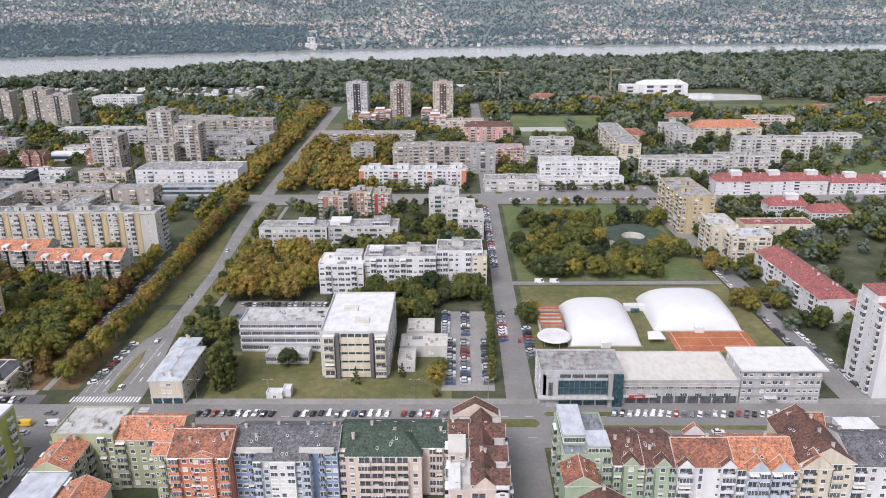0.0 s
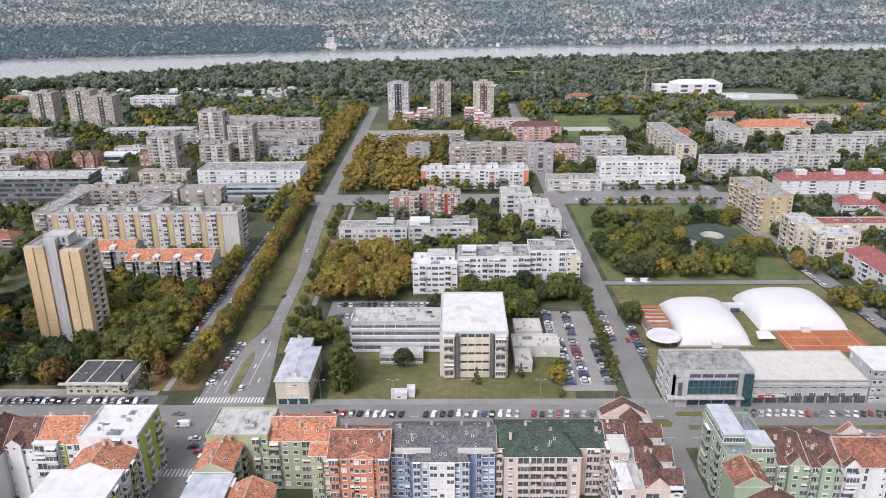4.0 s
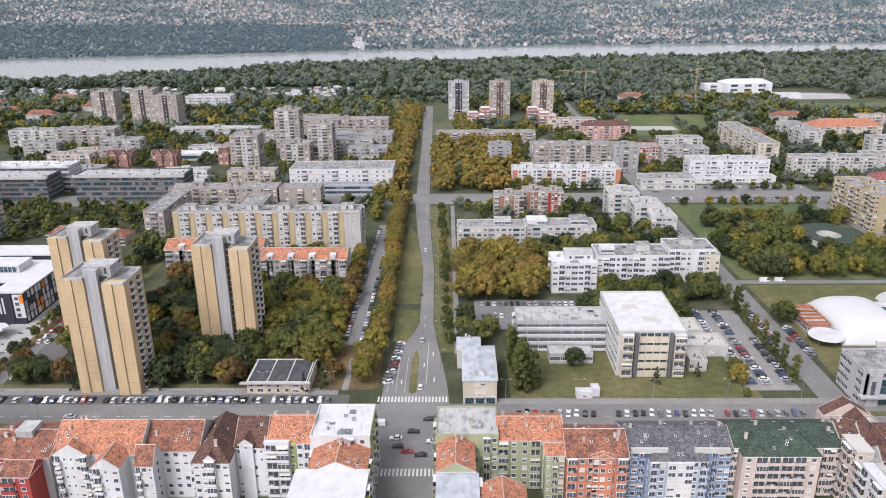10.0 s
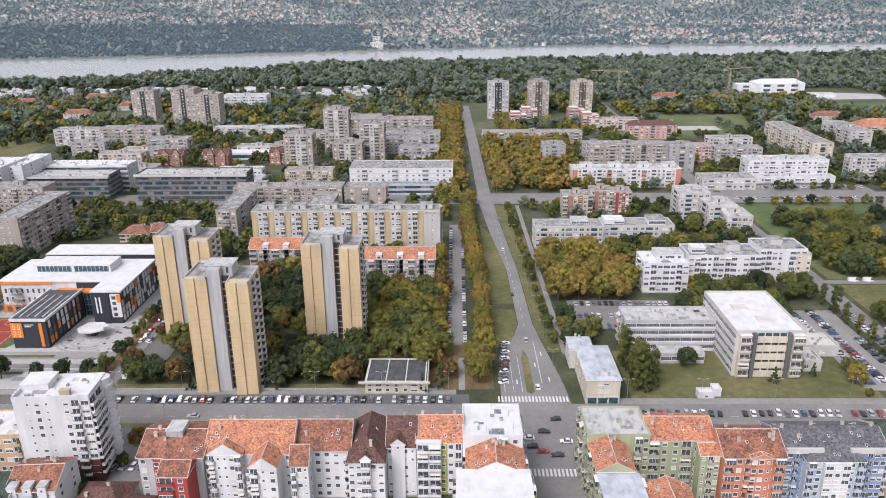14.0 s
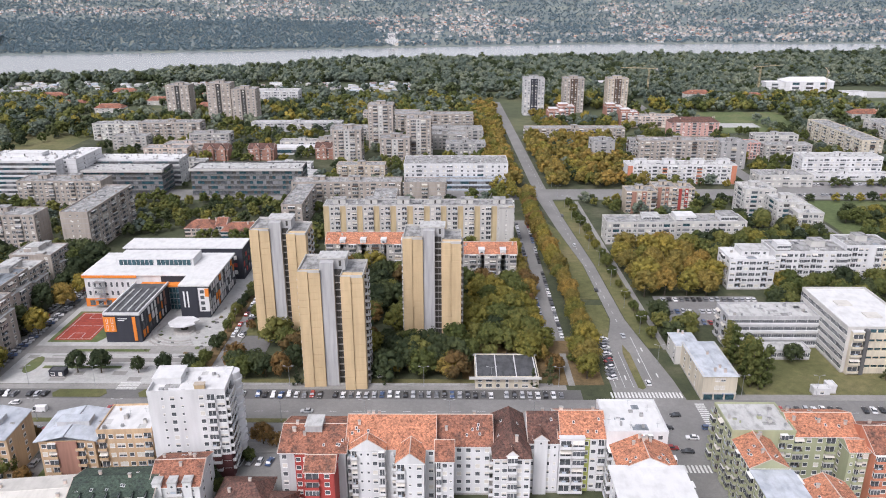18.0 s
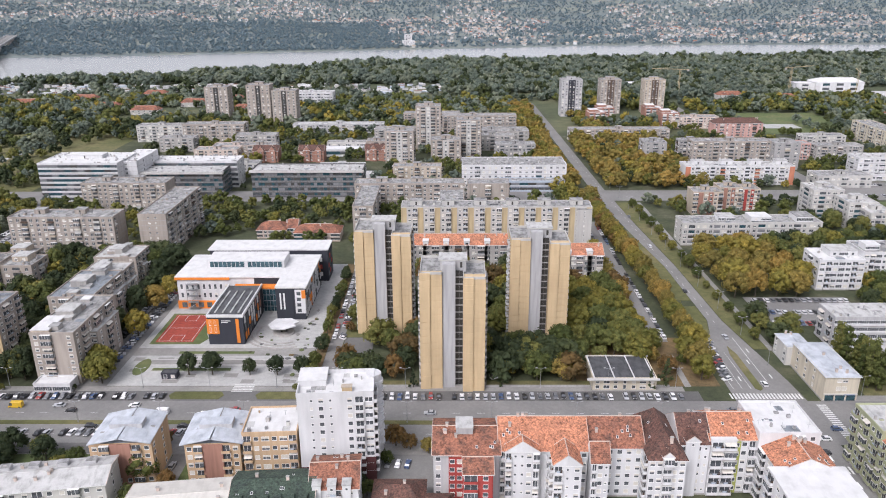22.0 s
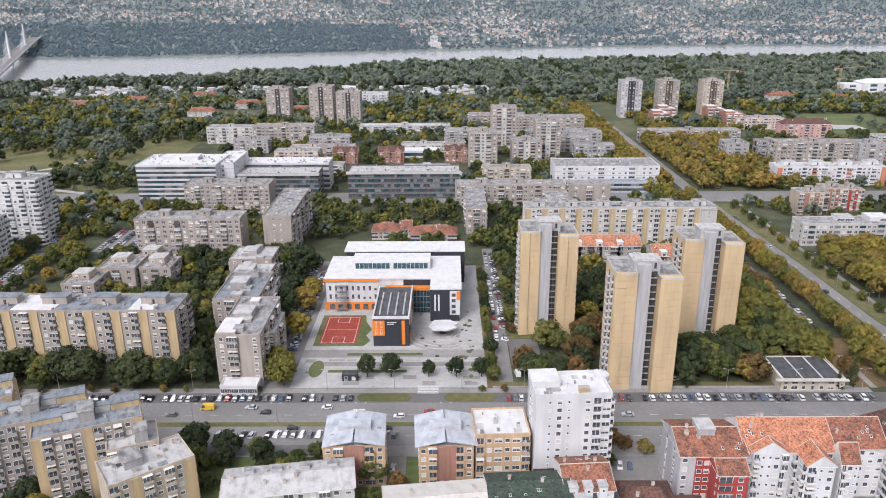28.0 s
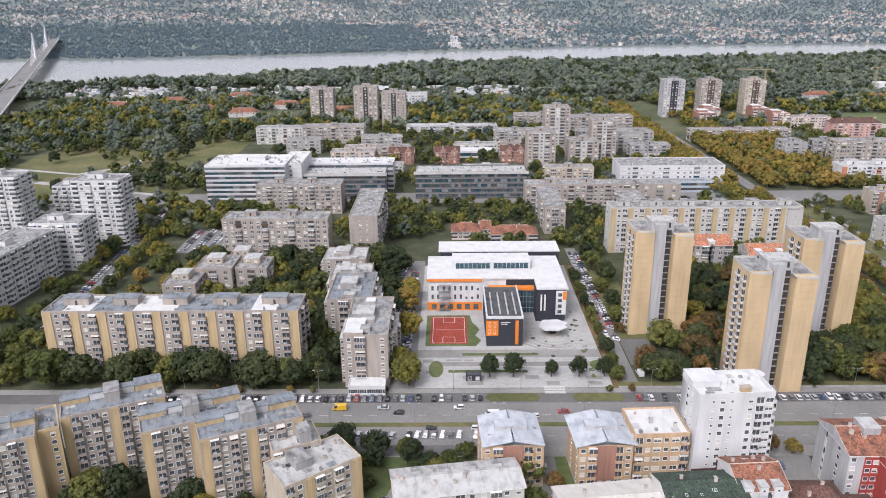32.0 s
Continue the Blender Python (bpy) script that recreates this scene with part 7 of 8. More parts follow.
sheet("college_lawn", rect(-98, -2, 251, 290), 0.14, "grass", "dry autumn lawn before the college", "lawn")
sheet("car_park", rect(-6, 15, 257, 332), 0.16, "paving", "pale car park with rows of cars", "car park")
sheet("car_park_north", rect(-110, -60, 312, 345), 0.16, "asphalt", "car park behind the college", "car park")
sheet("park_lawn", rect(33, 134, 372, 516), 0.13, "lawn", "green park lawn with scattered trees", "lawn")
sheet("park_path", rect(30, 140, 366, 371), 0.17, "asphalt", "asphalt lane through the park", "road")
sheet("tennis_lawn", rect(33, 140, 266, 364), 0.11, "grass", "dry grass round the tennis domes", "lawn")
sheet("east_verge", [(136, 264), (146, 264), (138, 440), (131, 440)], 0.14, "grass", "dry verge along the east street", "lawn")
sheet("far_car_park", rect(35, 150, 520, 570), 0.15, "asphalt", "car park on the far street", "car park")
sheet("boulevard_junction", [(-148, 240), (-121, 240), (-122.5, 262), (-125.8, 288), (-129, 312), (-136.2, 312), (-142, 298), (-147.5, 262)], 0.145, "asphalt", "wide boulevard mouth at the crossing", "road")
sheet("hall_lawn", rect(-205, -150, 258, 300), 0.10, "litter", "lawn covered in brown fallen leaves round the low hall", "lawn")
sheet("school_plaza", rect(-391, -314, 258, 392), 0.17, "pale", "pale stone school forecourt", "pavement")
sheet("school_drive", rect(-391, -314.2, 283, 290), 0.20, "paving", "grey drive across the forecourt", "pavement")
sheet("school_lane", rect(-402, -391, 257, 400), 0.15, "asphalt", "asphalt lane with angled parking", "road")
sheet("school_east_strip", rect(-313.9, -309.5, 258, 392), 0.22, "litter", "planted strip with low trees beside the school lane", "lawn")
sheet("tower_lawn", rect(-302.5, -287, 300.5, 400), 0.12, "grass", "worn lawn between the lane and the towers", "lawn")
sheet("school_east_lane", rect(-309.4, -302.6, 257, 420), 0.15, "asphalt", "asphalt lane beside the school", "road")
sheet("ball_court", rect(-386, -369.5, 295.5, 324), 0.24, "court", "red rubber basketball court with white lines", "court")
sheet("court_verge", [(-388, 293.5), (-366, 293.5), (-363.5, 299), (-366, 304), (-363.8, 310), (-367, 318), (-368, 325.5), (-388, 325.5)], 0.205, "lawn", "grass frame round the ball court", "lawn")
sheet("west_pad", rect(-302, -288, 276, 300), 0.20, "asphaltdark", "dark asphalt ball pitch with a wall", "court")
sheet("west_lane", [(-564, 300), (-555, 300), (-568, 505), (-577, 505)], 0.13, "asphalt", "asphalt road with parked cars among trees", "road")
sheet("west_car_park", rect(-540, -509, 416, 458), 0.14, "asphalt", "car park by the panel blocks", "car park")
sheet("west_meadow", rect(-760, -575, 520, 780), 0.12, "grass", "dry meadow with paths", "lawn")
sheet("tram_road", rect(-760, -540, 500, 519), 0.11, "asphalt", "wide road at the edge of the meadow", "road")
sheet("meadow_path", [(-735, 600), (-730, 590), (-600, 545), (-598, 549)], 0.16, "pale", "pale winding path", "pavement")
sheet("meadow_path_west", [(-760, 640), (-758, 634), (-690, 612), (-655, 640), (-650, 700), (-654, 701), (-660, 643), (-691, 617)], 0.165, "pale", "pale winding path over the meadow", "pavement")
sheet("sports_field", rect(58, 175, 770, 900), 0.13, "lawn", "green sports field beyond the blocks", "lawn")
sheet("sports_pitch", rect(70, 120, 800, 825), 0.16, "pale", "pale hard pitch", "court")
sheet("site_ground", [(228, 1012), (410, 1016), (425, 1060), (380, 1078), (232, 1076)], 0.12, "pale", "pale sandy ground of a building site", "ground")
sheet("far_field", rect(300, 900, 942, 982), 0.12, "lawn", "long green field before the river woods", "lawn")
sheet("east_meadow", rect(300, 420, 560, 760), 0.12, "lawn", "green meadow at the edge of town", "lawn")
sheet("south_yard", rect(-420, -275, 150, 213), 0.09, "lawn", "lawn and yards behind the street", "lawn")
sheet("tower_yard", [(-281, 187), (-257, 187), (-257, 213), (-281, 213)], 0.14, "asphalt", "asphalt parking yard beside the white tower house", "car park")
sheet("south_lane", [(-395, 200), (-388, 200), (-398, 150), (-408, 150)], 0.14, "asphalt", "narrow lane between low blocks", "road")
sheet("south_lane_east", rect(-349, -343, 170, 214), 0.14, "asphalt", "narrow lane between low blocks", "road")
sheet("street_parking_south", rect(-425, -355, 213.5, 219.5), 0.24, "asphaltdark", "parking bays on the south side", "car park")
sheet("yards", rect(-282, -120, 150, 188), 0.10, "paving", "paved yards behind the terrace", "pavement")
sheet("yards_east", rect(-120, 150, 150, 186), 0.10, "paving", "paved yards behind the terrace", "pavement")
sheet("retaining_lawn", rect(-312, -170, 257.5, 262), 0.24, "grass", "grass strip above a low wall", "lawn")
w = MB()
w.box(-312, -170, 257.2, 257.7, 0, 0.9, M["grey"])
solo("low_wall", w, "long low concrete retaining wall along the pavement", "wall", kind="structure")

sheet("hall_path", rect(-164, -161.5, 257.5, 284), 0.15, "paving", "narrow paved path beside the fallen leaves", "pavement")
# court lines and road paint
def lines(name, label, boxes, z, x=0, y=0, yaw=0):
    b_ = MB()
    for x0, x1, y0, y1 in boxes:
        b_.box(x0, x1, y0, y1, z, z + 0.012, M["line"])
    return solo(name, b_, label, "road marking", kind="structure", x=x, y=y, yaw=yaw)


lines("court_lines", "white lines of the ball court", [(-385, -370.5, 296.4, 296.6), (-385, -370.5, 322.9, 323.1), (-385, -384.8, 296.4, 323), (-370.7, -370.5, 296.4, 323), (-385, -370.5, 309.6, 309.8), (-380.5, -380.3, 296.5, 302.3), (-375.2, -375.0, 296.5, 302.3), (-380.4, -375, 302.2, 302.4), (-380.5, -380.3, 317.2, 323), (-375.2, -375.0, 317.2, 323), (-380.4, -375, 317.1, 317.3)], 0.24)
lines("clay_lines", "white lines of the clay court", [(97, 128, 295, 295.15), (97, 128, 303, 303.15), (97, 97.2, 291, 309), (128, 128.2, 291, 309), (112, 112.15, 295, 303)], 0.13)
lines("zebra_crossing", "white zebra crossing over the boulevard mouth", [(-149 + 1.3 * i, -148.3 + 1.3 * i, 248.5, 252.5) for i in range(21)], 0.15)
lines("zebra_crossing", "white zebra crossing south of the junction", [(-145 + 1.3 * i, -144.3 + 1.3 * i, 203, 207) for i in range(15)], 0.135)
lines("zebra_crossing", "white zebra crossing over the street by the school", [(-341, -333, 253.5 + 1.2 * i, 254.1 + 1.2 * i) for i in range(5)], 0.22)
lines("zebra_crossing", "white zebra crossing west of the junction", [(-162, -158.5, 220.5 + 1.3 * i, 221.2 + 1.3 * i) for i in range(8)], 0.14)
lines("zebra_crossing", "white zebra crossing east of the junction", [(-119.5, -116, 220.5 + 1.3 * i, 221.2 + 1.3 * i) for i in range(19)], 0.14)
lines("lane_dashes", "white lane dashes along the front street", [(x, x + 3, y - 0.07, y + 0.07) for x in range(-560, 200, 9) for y in (225, 238.5) if not -162 < x < -116], 0.14)
lines("lane_dashes", "white lane dashes along the boulevard", [(-133.6 - 0.035 * max(0, y - 330), -133.45 - 0.035 * max(0, y - 330), y, y + 3) for y in range(306, 700, 9)], 0.112)
lines("lane_arrows", "white arrows and lane lines at the boulevard mouth", [(x, x + 0.15, 256, 286) for x in (-146, -142.6, -139.2)] + [(-131, -130.8, 262, 300)] + [(x, x + 0.5, y, y + 3.5) for x, y in ((-144.5, 262), (-141, 262), (-132.5, 276), (-128, 264), (-129, 286))], 0.15)
island = MB()
island.prism([(-137.5, 256), (-136, 254.5), (-134.5, 256), (-134.5, 284), (-136, 292), (-137.5, 284)], 0.1, 0.28, M["grass"])
solo("traffic_island", island, "narrow grassed traffic island in the boulevard", "traffic island", kind="structure")
for x0, x1, y0, y1 in ((-331, -311, 248, 253.4), (-364, -343, 248, 253.4), (-344, -318, 231.2, 233.4), (13.5, 30, 231.5, 236.5), (32, 60, 238.5, 241.5), (-155, -151, 212, 217.5)):
    island = MB()
    island.prism([(x0, (y0 + y1) / 2), (x0 + 1.5, y0), (x1 - 1.5, y0), (x1, (y0 + y1) / 2), (x1 - 1.5, y1), (x0 + 1.5, y1)], 0.1, 0.3, M["grass"])
    solo("traffic_island", island, "grassed traffic island with a stone kerb", "traffic island", kind="structure")
for x0, x1, y0, y1 in ((-386, -380, 266, 280), (-320, -313, 272, 280)):
    b_ = MB()
    b_.prism([((x0 + x1) / 2 + (x1 - x0) / 2 * math.cos(i * 0.5236), (y0 + y1) / 2 + (y1 - y0) / 2 * math.sin(i * 0.5236)) for i in range(12)], 0.1, 0.35, M["lawn"])
    solo("planting_bed", b_, "oval planting bed in the forecourt", "planting bed", kind="structure")
for x0, x1, y0, y1, mt in ((-381, -318, 274, 275.2, "kerb"), (-381, -318, 279, 280, "kerb"), (-381, -318, 275.2, 279, "paving")):
    sheet("forecourt_strip", rect(x0, x1, y0, y1), 0.26, mt, "paved strip with a stone edge in the forecourt", "pavement")

br = random.Random(33)
for k in range(14):
    x, y, a, c = br.uniform(-325, -319), 262 + 5.2 * k + br.uniform(-1, 1), br.uniform(0.7, 1.9), br.uniform(0.6, 1.6)
    b_ = MB()
    b_.prism([(x + a * math.cos(i * 0.7854) * br.uniform(0.7, 1.1), y + c * math.sin(i * 0.7854) * br.uniform(0.7, 1.1)) for i in range(8)], 0.1, 0.32, M[br.choice(("lawn", "earth", "litter", "paving"))])
    solo("planting_bed", b_, "small uneven planting bed edged in stone on the forecourt", "planting bed", kind="structure")
for k in range(9):
    for i in range(5):
        if br.random() < 0.55:
            x, y = -388 + 8.2 * k + br.uniform(-1, 1), 260 + 4.6 * i
            sheet("paving_field", rect(x, x + br.uniform(3, 7), y, y + br.uniform(1.6, 3.4)), 0.178 + 0.002 * (k % 2), br.choice(("paving", "paving", "kerb")), "darker rectangular field of forecourt paving", "pavement", 0.05)
for k in range(26):
    x, y, a = br.uniform(-343, -318), br.uniform(278, 330), br.uniform(0.5, 1.3)
    if math.hypot(x + 331.5, y - 305) > 8.5 and not (-342 < x < -324 and y > 318):
        b_ = MB()
        b_.prism([(x + a * math.cos(0.9 * i + k) * br.uniform(0.7, 1.1), y + a * 0.8 * math.sin(0.9 * i + k) * br.uniform(0.7, 1.1)) for i in range(7)], 0.1, br.uniform(0.3, 0.6), M[br.choice(("grey", "shaft", "lawn", "earth"))])
        solo("planting_bed", b_, "small dark planter or seat block on the forecourt", "planting bed", kind="structure")
p = building("kiosk", "small dark kiosk with a flat roof on the forecourt", -371, -365, 262.5, 266, 3.0, 1, "charcoal", {"S": "ww"}, felt="feltdark", vents=0, mode="each", rim=0.2)
for x0, x1, y0 in ((-378, -346, 270), (-372, -340, 284.6)):
    sheet("planting_strip", rect(x0, x1, y0, y0 + 2.2), 0.24, "lawn", "narrow planted strip in the forecourt paving", "planting bed")

# ---- trees as things ----
for k in range(27):
    y = 286 + 8.6 * k
    tree(-153.2 - 0.035 * max(0, y - 360) + tr.uniform(-0.8, 0.8), y, tr.choice(("amber", "yellowgreen", "yellowgreen", "amber")), "round", tr.uniform(11, 14), 0.85, "boulevard trees")
for k in range(15):
    y = 298 + 14.5 * k
    tree(-122.5 - 0.03 * (y - 300) + tr.uniform(-1, 1), y, tr.choice(("green", "yellowgreen", "green")), "round", tr.uniform(5.5, 9), 0.9, "boulevard trees")
grove(-214, -176, 276, 302, 18, ("green", "green", "darkgreen", "yellowgreen", "rust"), (9, 14), 7)
grove(-212, -176, 304, 350, 26, ("yellowgreen", "green", "yellowgreen", "green"), (11, 16), 7.5)
for x, y, lf, h_ in ((-156, 263, "yellowgreen", 11), (-154.5, 272, "amber", 12), (-157, 281, "yellowgreen", 12), (-168, 268, "rust", 8), (-173, 277, "amber", 10), (-171, 287, "yellowgreen", 12), (-176, 290, "green", 11), (-160, 276, "green", 5)):
    tree(x, y, lf, "round", h_, 1.0, "garden trees")
grove(-236, -205, 262, 290, 14, ("amber", "yellowgreen", "green", "darkgreen"), (10, 14), 5)
grove(-300, -236, 262, 300, 16, ("darkgreen", "green", "rust"), (7, 11), 5)
grove(-268, -232, 300, 378, 14, ("darkgreen", "green", "darkgreen"), (9, 13), 5)
for x, y in ((-178, 255.5), (-171, 259), (-234.5, 258), (-269, 257)):
    tree(x, y, "darkgreen", "cone", tr.uniform(8, 11), 0.9, "conifers")
grove(-116, -74, 344, 412, 26, ("amber", "amber", "yellowgreen"), (12, 16), 9.5)
for x, y in ((-94.5, 257), (-92, 255), (-89, 257), (-94.5, 262), (-95, 267), (-91, 263), (-95.5, 273), (-96, 279), (-92, 270), (-93, 259), (-96, 276), (-90.5, 260), (-93.5, 265)):
    tree(x, y, "green", "tall", tr.uniform(15, 19), 0.85, "poplars")
for k in range(8):
    tree(14.5 + tr.uniform(-0.5, 0.5), 262 + 11 * k, "green", "tall", tr.uniform(11, 15), 1.0, "poplars")
for x, y, lf, h_ in ((-70, 277, "darkgreen", 9), (-40, 262, "darkgreen", 8), (-22, 268, "darkgreen", 7), (-8, 262, "yellowgreen", 9), (-6, 272, "green", 8), (-8, 252, "green", 4), (33, 318, "green", 11), (36, 326, "yellowgreen", 10)):
    tree(x, y, lf, "cone" if lf == "darkgreen" and h_ < 9 and h_ > 6 else "round", h_, 1.0, "garden trees")
grove(-44, 12, 340, 355, 14, ("darkgreen", "green", "green"), (9, 13), 5)
grove(34, 132, 374, 424, 12, ("yellowgreen", "green", "yellowgreen", "green"), (8, 14), 6)
grove(34, 128, 458, 476, 5, ("green", "yellowgreen"), (8, 12), 7)
grove(136, 165, 330, 400, 12, ("yellowgreen", "green", "amber"), (9, 12), 6)
grove(160, 200, 270, 330, 8, ("darkgreen", "green"), (10, 14), 5)
grove(-534, -436, 259, 268, 11, ("darkgreen", "darkgreen", "green", "darkgreen"), (10, 18), 7.5)
grove(-440, -416, 262, 300, 8, ("darkgreen", "green"), (9, 13), 5)
for x, y, lf in ((-396, 262, "yellowgreen"), (-393.5, 260, "yellowgreen"), (-397, 268, "yellowgreen"), (-395, 300, "yellowgreen"), (-398, 330, "amber"), (-396, 345, "yellowgreen")):
    tree(x, y, lf, "round", 13.5, 0.95, "lane trees")
for x in (-361.5, -352, -337, -326, -316):
    tree(x, 266.5, "darkgreen", "round", 11.5 if x < -340 else 9, 0.8, "forecourt trees")
for x, y, lf, h_ in ((-412, 205, "green", 10), (-402, 208, "darkgreen", 9), (-390, 210, "darkgreen", 10), (-378, 206, "green", 8), (-372, 212, "green", 7), (-345, 196, "rust", 6), (-476, 189, "darkgreen", 14), (-485, 188, "green", 13), (-489, 184, "darkgreen", 11), (-454.5, 187, "darkgreen", 13), (-449, 182, "yellowgreen", 11), (-438, 185, "darkgreen", 8), (-413, 213, "darkgreen", 12), (-402, 213, "darkgreen", 12), (-418, 210, "green", 10), (-392, 212, "green", 9), (-353, 199, "green", 11), (-357, 204, "rust", 8), (-334, 204, "green", 8), (-284, 195, "darkgreen", 8), (-280, 192, "green", 7), (-273, 218, "rust", 8), (-291, 262, "green", 12), (-295, 266, "green", 11), (-283, 264, "darkgreen", 10), (-354, 218, "rust", 7), (-497, 172, "green", 12), (-470, 176, "green", 12), (-352, 186, "green", 9), (-330, 190, "green", 6), (-334, 192, "maple", 5), (-290, 196, "darkgreen", 5), (-268, 216, "rust", 6), (-262, 214, "amber", 6), (-275, 208, "green", 5)):
    tree(x, y, lf, "round", h_, 1.0, "street trees")
for k in (0, 1, 2, 4, 5, 7, 8, 10, 11, 20, 21):
    tree(-505 + 9.4 * k + tr.uniform(-1, 1), 254.6, tr.choice(("rust", "green", "darkgreen", "amber")), "round", tr.uniform(3.0, 4.6), 0.9, "young street trees")
for k in range(15):
    tree(-311.7 + tr.uniform(-0.5, 0.5), 263 + 8 * k + tr.uniform(-1.5, 1.5), tr.choice(("darkgreen", "darkgreen", "green")), "round", tr.uniform(3.5, 9), tr.uniform(0.7, 1.1), "lane trees")
for x, y, lf, h_ in ((-299, 318, "green", 9), (-297, 334, "darkgreen", 11), (-299, 352, "green", 10), (-294, 366, "darkgreen", 12), (-298, 384, "green", 12), (-300, 306, "rust", 6)):
    tree(x, y, lf, "round", h_, 1.0, "yard trees")

# ---- woods nobody could count ----
wr = random.Random(3)


def in_sight(x, y):
    """Inside the stretch of land that the flight looks over."""
    return -395 - 0.64 * y < x < 20 + 0.64 * y


def field_of(x0, x1, y0, y1, n_, keep=None, m=2.0, gap=5.5):
    """Free places strewn over a rectangle, each with room of its own."""
    out, cells = [], {}
    for _ in range(n_):
        x, y = wr.uniform(x0, x1), wr.uniform(y0, y1)
        if not (in_sight(x, y) and free(x, y, m) and (keep is None or keep(x, y))):
            continue
        if gap:
            i, j = int(x // gap), int(y // gap)
            if any((x - a) ** 2 + (y - b_) ** 2 < gap * gap for u in (-1, 0, 1) for v in (-1, 0, 1) for a, b_ in cells.get((i + u, j + v), ())):
                continue
            cells.setdefault((i, j), []).append((x, y))
        out.append((x, y))
    return out


def closed_wood(x0, x1, y0, y1, step, keep, m=3.0):
    """A closed canopy: one tree to each cell of an uneven grid."""
    out = []
    for i in range(int((x1 - x0) / step)):
        for j in range(int((y1 - y0) / step)):
            x, y = x0 + (i + wr.uniform(0.05, 0.95)) * step, y0 + (j + wr.uniform(0.05, 0.95)) * step
            if in_sight(x, y) and keep(x, y) and free(x, y, m):
                out.append((x, y))
    return out


def patchy(x, y):
    return noise.noise((x * 0.02, y * 0.02, 1.0)) > -0.3


OPEN = ((58, 175, 770, 900), (300, 420, 560, 760), (-760, -640, 560, 700), (300, 470, 900, 1010), (33, 134, 372, 516), (-540, -509, 416, 458), (35, 150, 516, 572), (225, 420, 1010, 1125), (300, 900, 940, 985))


def wooded(x, y):
    if -950 < x < -240 and 1070 < y < 1178 and noise.noise((x * 0.03, y * 0.03, 3.0)) < 0.25:
        return False
    return noise.noise((x * 0.006, y * 0.012, 8.0)) > (-0.26 if y < 1080 else -0.6) and y < along(NEAR, x) - 12 and not any(a < x < b_ and c < y < d for a, b_, c, d in OPEN)


take(-392, -300, 256, 420)
town = field_of(-600, 330, 400, 800, 4300, lambda x, y: patchy(x, y) and wooded(x, y), 3.5)
woods("courtyard_trees", "green courtyard trees between the far blocks", town[: len(town) * 6 // 10], ("green", "darkgreen", "green"), (7, 12), SMALL)
woods("courtyard_trees", "yellowing courtyard trees between the far blocks", town[len(town) * 6 // 10:], ("yellowgreen", "green", "green", "wood"), (7, 13), SMALL)
woods("amber_avenue", "amber avenue trees beside the far boulevard", field_of(-116, -60, 552, 735, 380, None, 3, 7) + [(x + wr.uniform(-2, 2) - 0.02 * (y - 552), y + wr.uniform(-2, 2)) for x in (-132, -124) for y in range(556, 735, 9)] + [(-163 - 0.02 * (y - 552) + wr.uniform(-1.5, 1.5), y) for y in range(556, 940, 8)] + field_of(-185, -160, 560, 940, 130, None, -20) + field_of(-140, -95, 740, 900, 90, None, 2), ("amber", "amber", "yellowgreen"), (11, 16), SMALL)
woods("street_side_trees", "small street trees along the far cross street", [(x + wr.uniform(-1.5, 1.5), y) for x in range(-560, 330, 9) for y in (513.5, 553.5) if wr.random() < 0.6 and not -168 < x < -118 and not 15 < x < 34 and free(x, y, 1.5)], ("green", "yellowgreen", "darkgreen"), (6, 10), SMALL)
woods("park_trees", "yellow-green park trees on the lawn", field_of(36, 132, 374, 474, 260, lambda x, y: noise.noise((x * 0.04, y * 0.04, 2.0)) > -0.15, 3, 7), ("green", "green", "darkgreen", "yellowgreen"), (9, 15), NEARCROWN)
woods("tower_trees", "tall dark and green trees round the towers", field_of(-304, -206, 262, 330, 90, None, 2.5, 7.5) + field_of(-270, -222, 330, 374, 60, None, 2.5, 7.5) + field_of(-222, -176, 330, 352, 20, None, 2.5, 8) + field_of(-320, -285, 384, 410, 20, None, 2), ("darkgreen", "green", "darkgreen", "yellowgreen", "rust"), (10, 16), NEARCROWN)
woods("slab_dark_trees", "dark trees round the stepped grey blocks", field_of(-440, -392, 258, 410, 70, None, 2.5) + field_of(-545, -440, 258, 269, 9, None, 2) + field_of(-600, -541, 257, 300, 34, None, 2, 7) + field_of(-520, -440, 292, 408, 60, None, 2.5), ("darkgreen", "green", "darkgreen"), (11, 17), NEARCROWN)
woods("college_trees", "green trees behind the college and the white slabs", field_of(-60, 14, 310, 356, 40, None, 2.5) + field_of(-70, 12, 378, 424, 60, None, 2.5) + field_of(-40, 14, 380, 470, 70, None, 2.5) + field_of(-118, -97, 290, 340, 14, None, 2.5), ("green", "darkgreen", "green", "yellowgreen"), (9, 15), NEARCROWN)
woods("yard_trees", "small trees and shrubs in the southern yards", field_of(-425, -345, 196, 214, 26, None, 2) + field_of(-500, -440, 170, 186, 10, None, 1) + field_of(-300, -255, 206, 216, 6, None, 1), ("green", "darkgreen", "green", "yellowgreen"), (4, 9), NEARCROWN)
woods("east_trees", "dark trees round the red-roofed blocks", field_of(150, 420, 270, 620, 560, wooded, 3) + field_of(420, 900, 400, 900, 500, wooded, 3), ("green", "darkgreen", "wood", "wood"), (8, 13), SMALL)
woods("west_trees", "green trees along the western lanes", field_of(-760, -640, 270, 520, 90, patchy, 3, 9) + field_of(-1050, -560, 500, 800, 900, wooded, 3, 8.5), ("wood", "green", "wood", "darkgreen", "green"), (11, 18), SMALL)
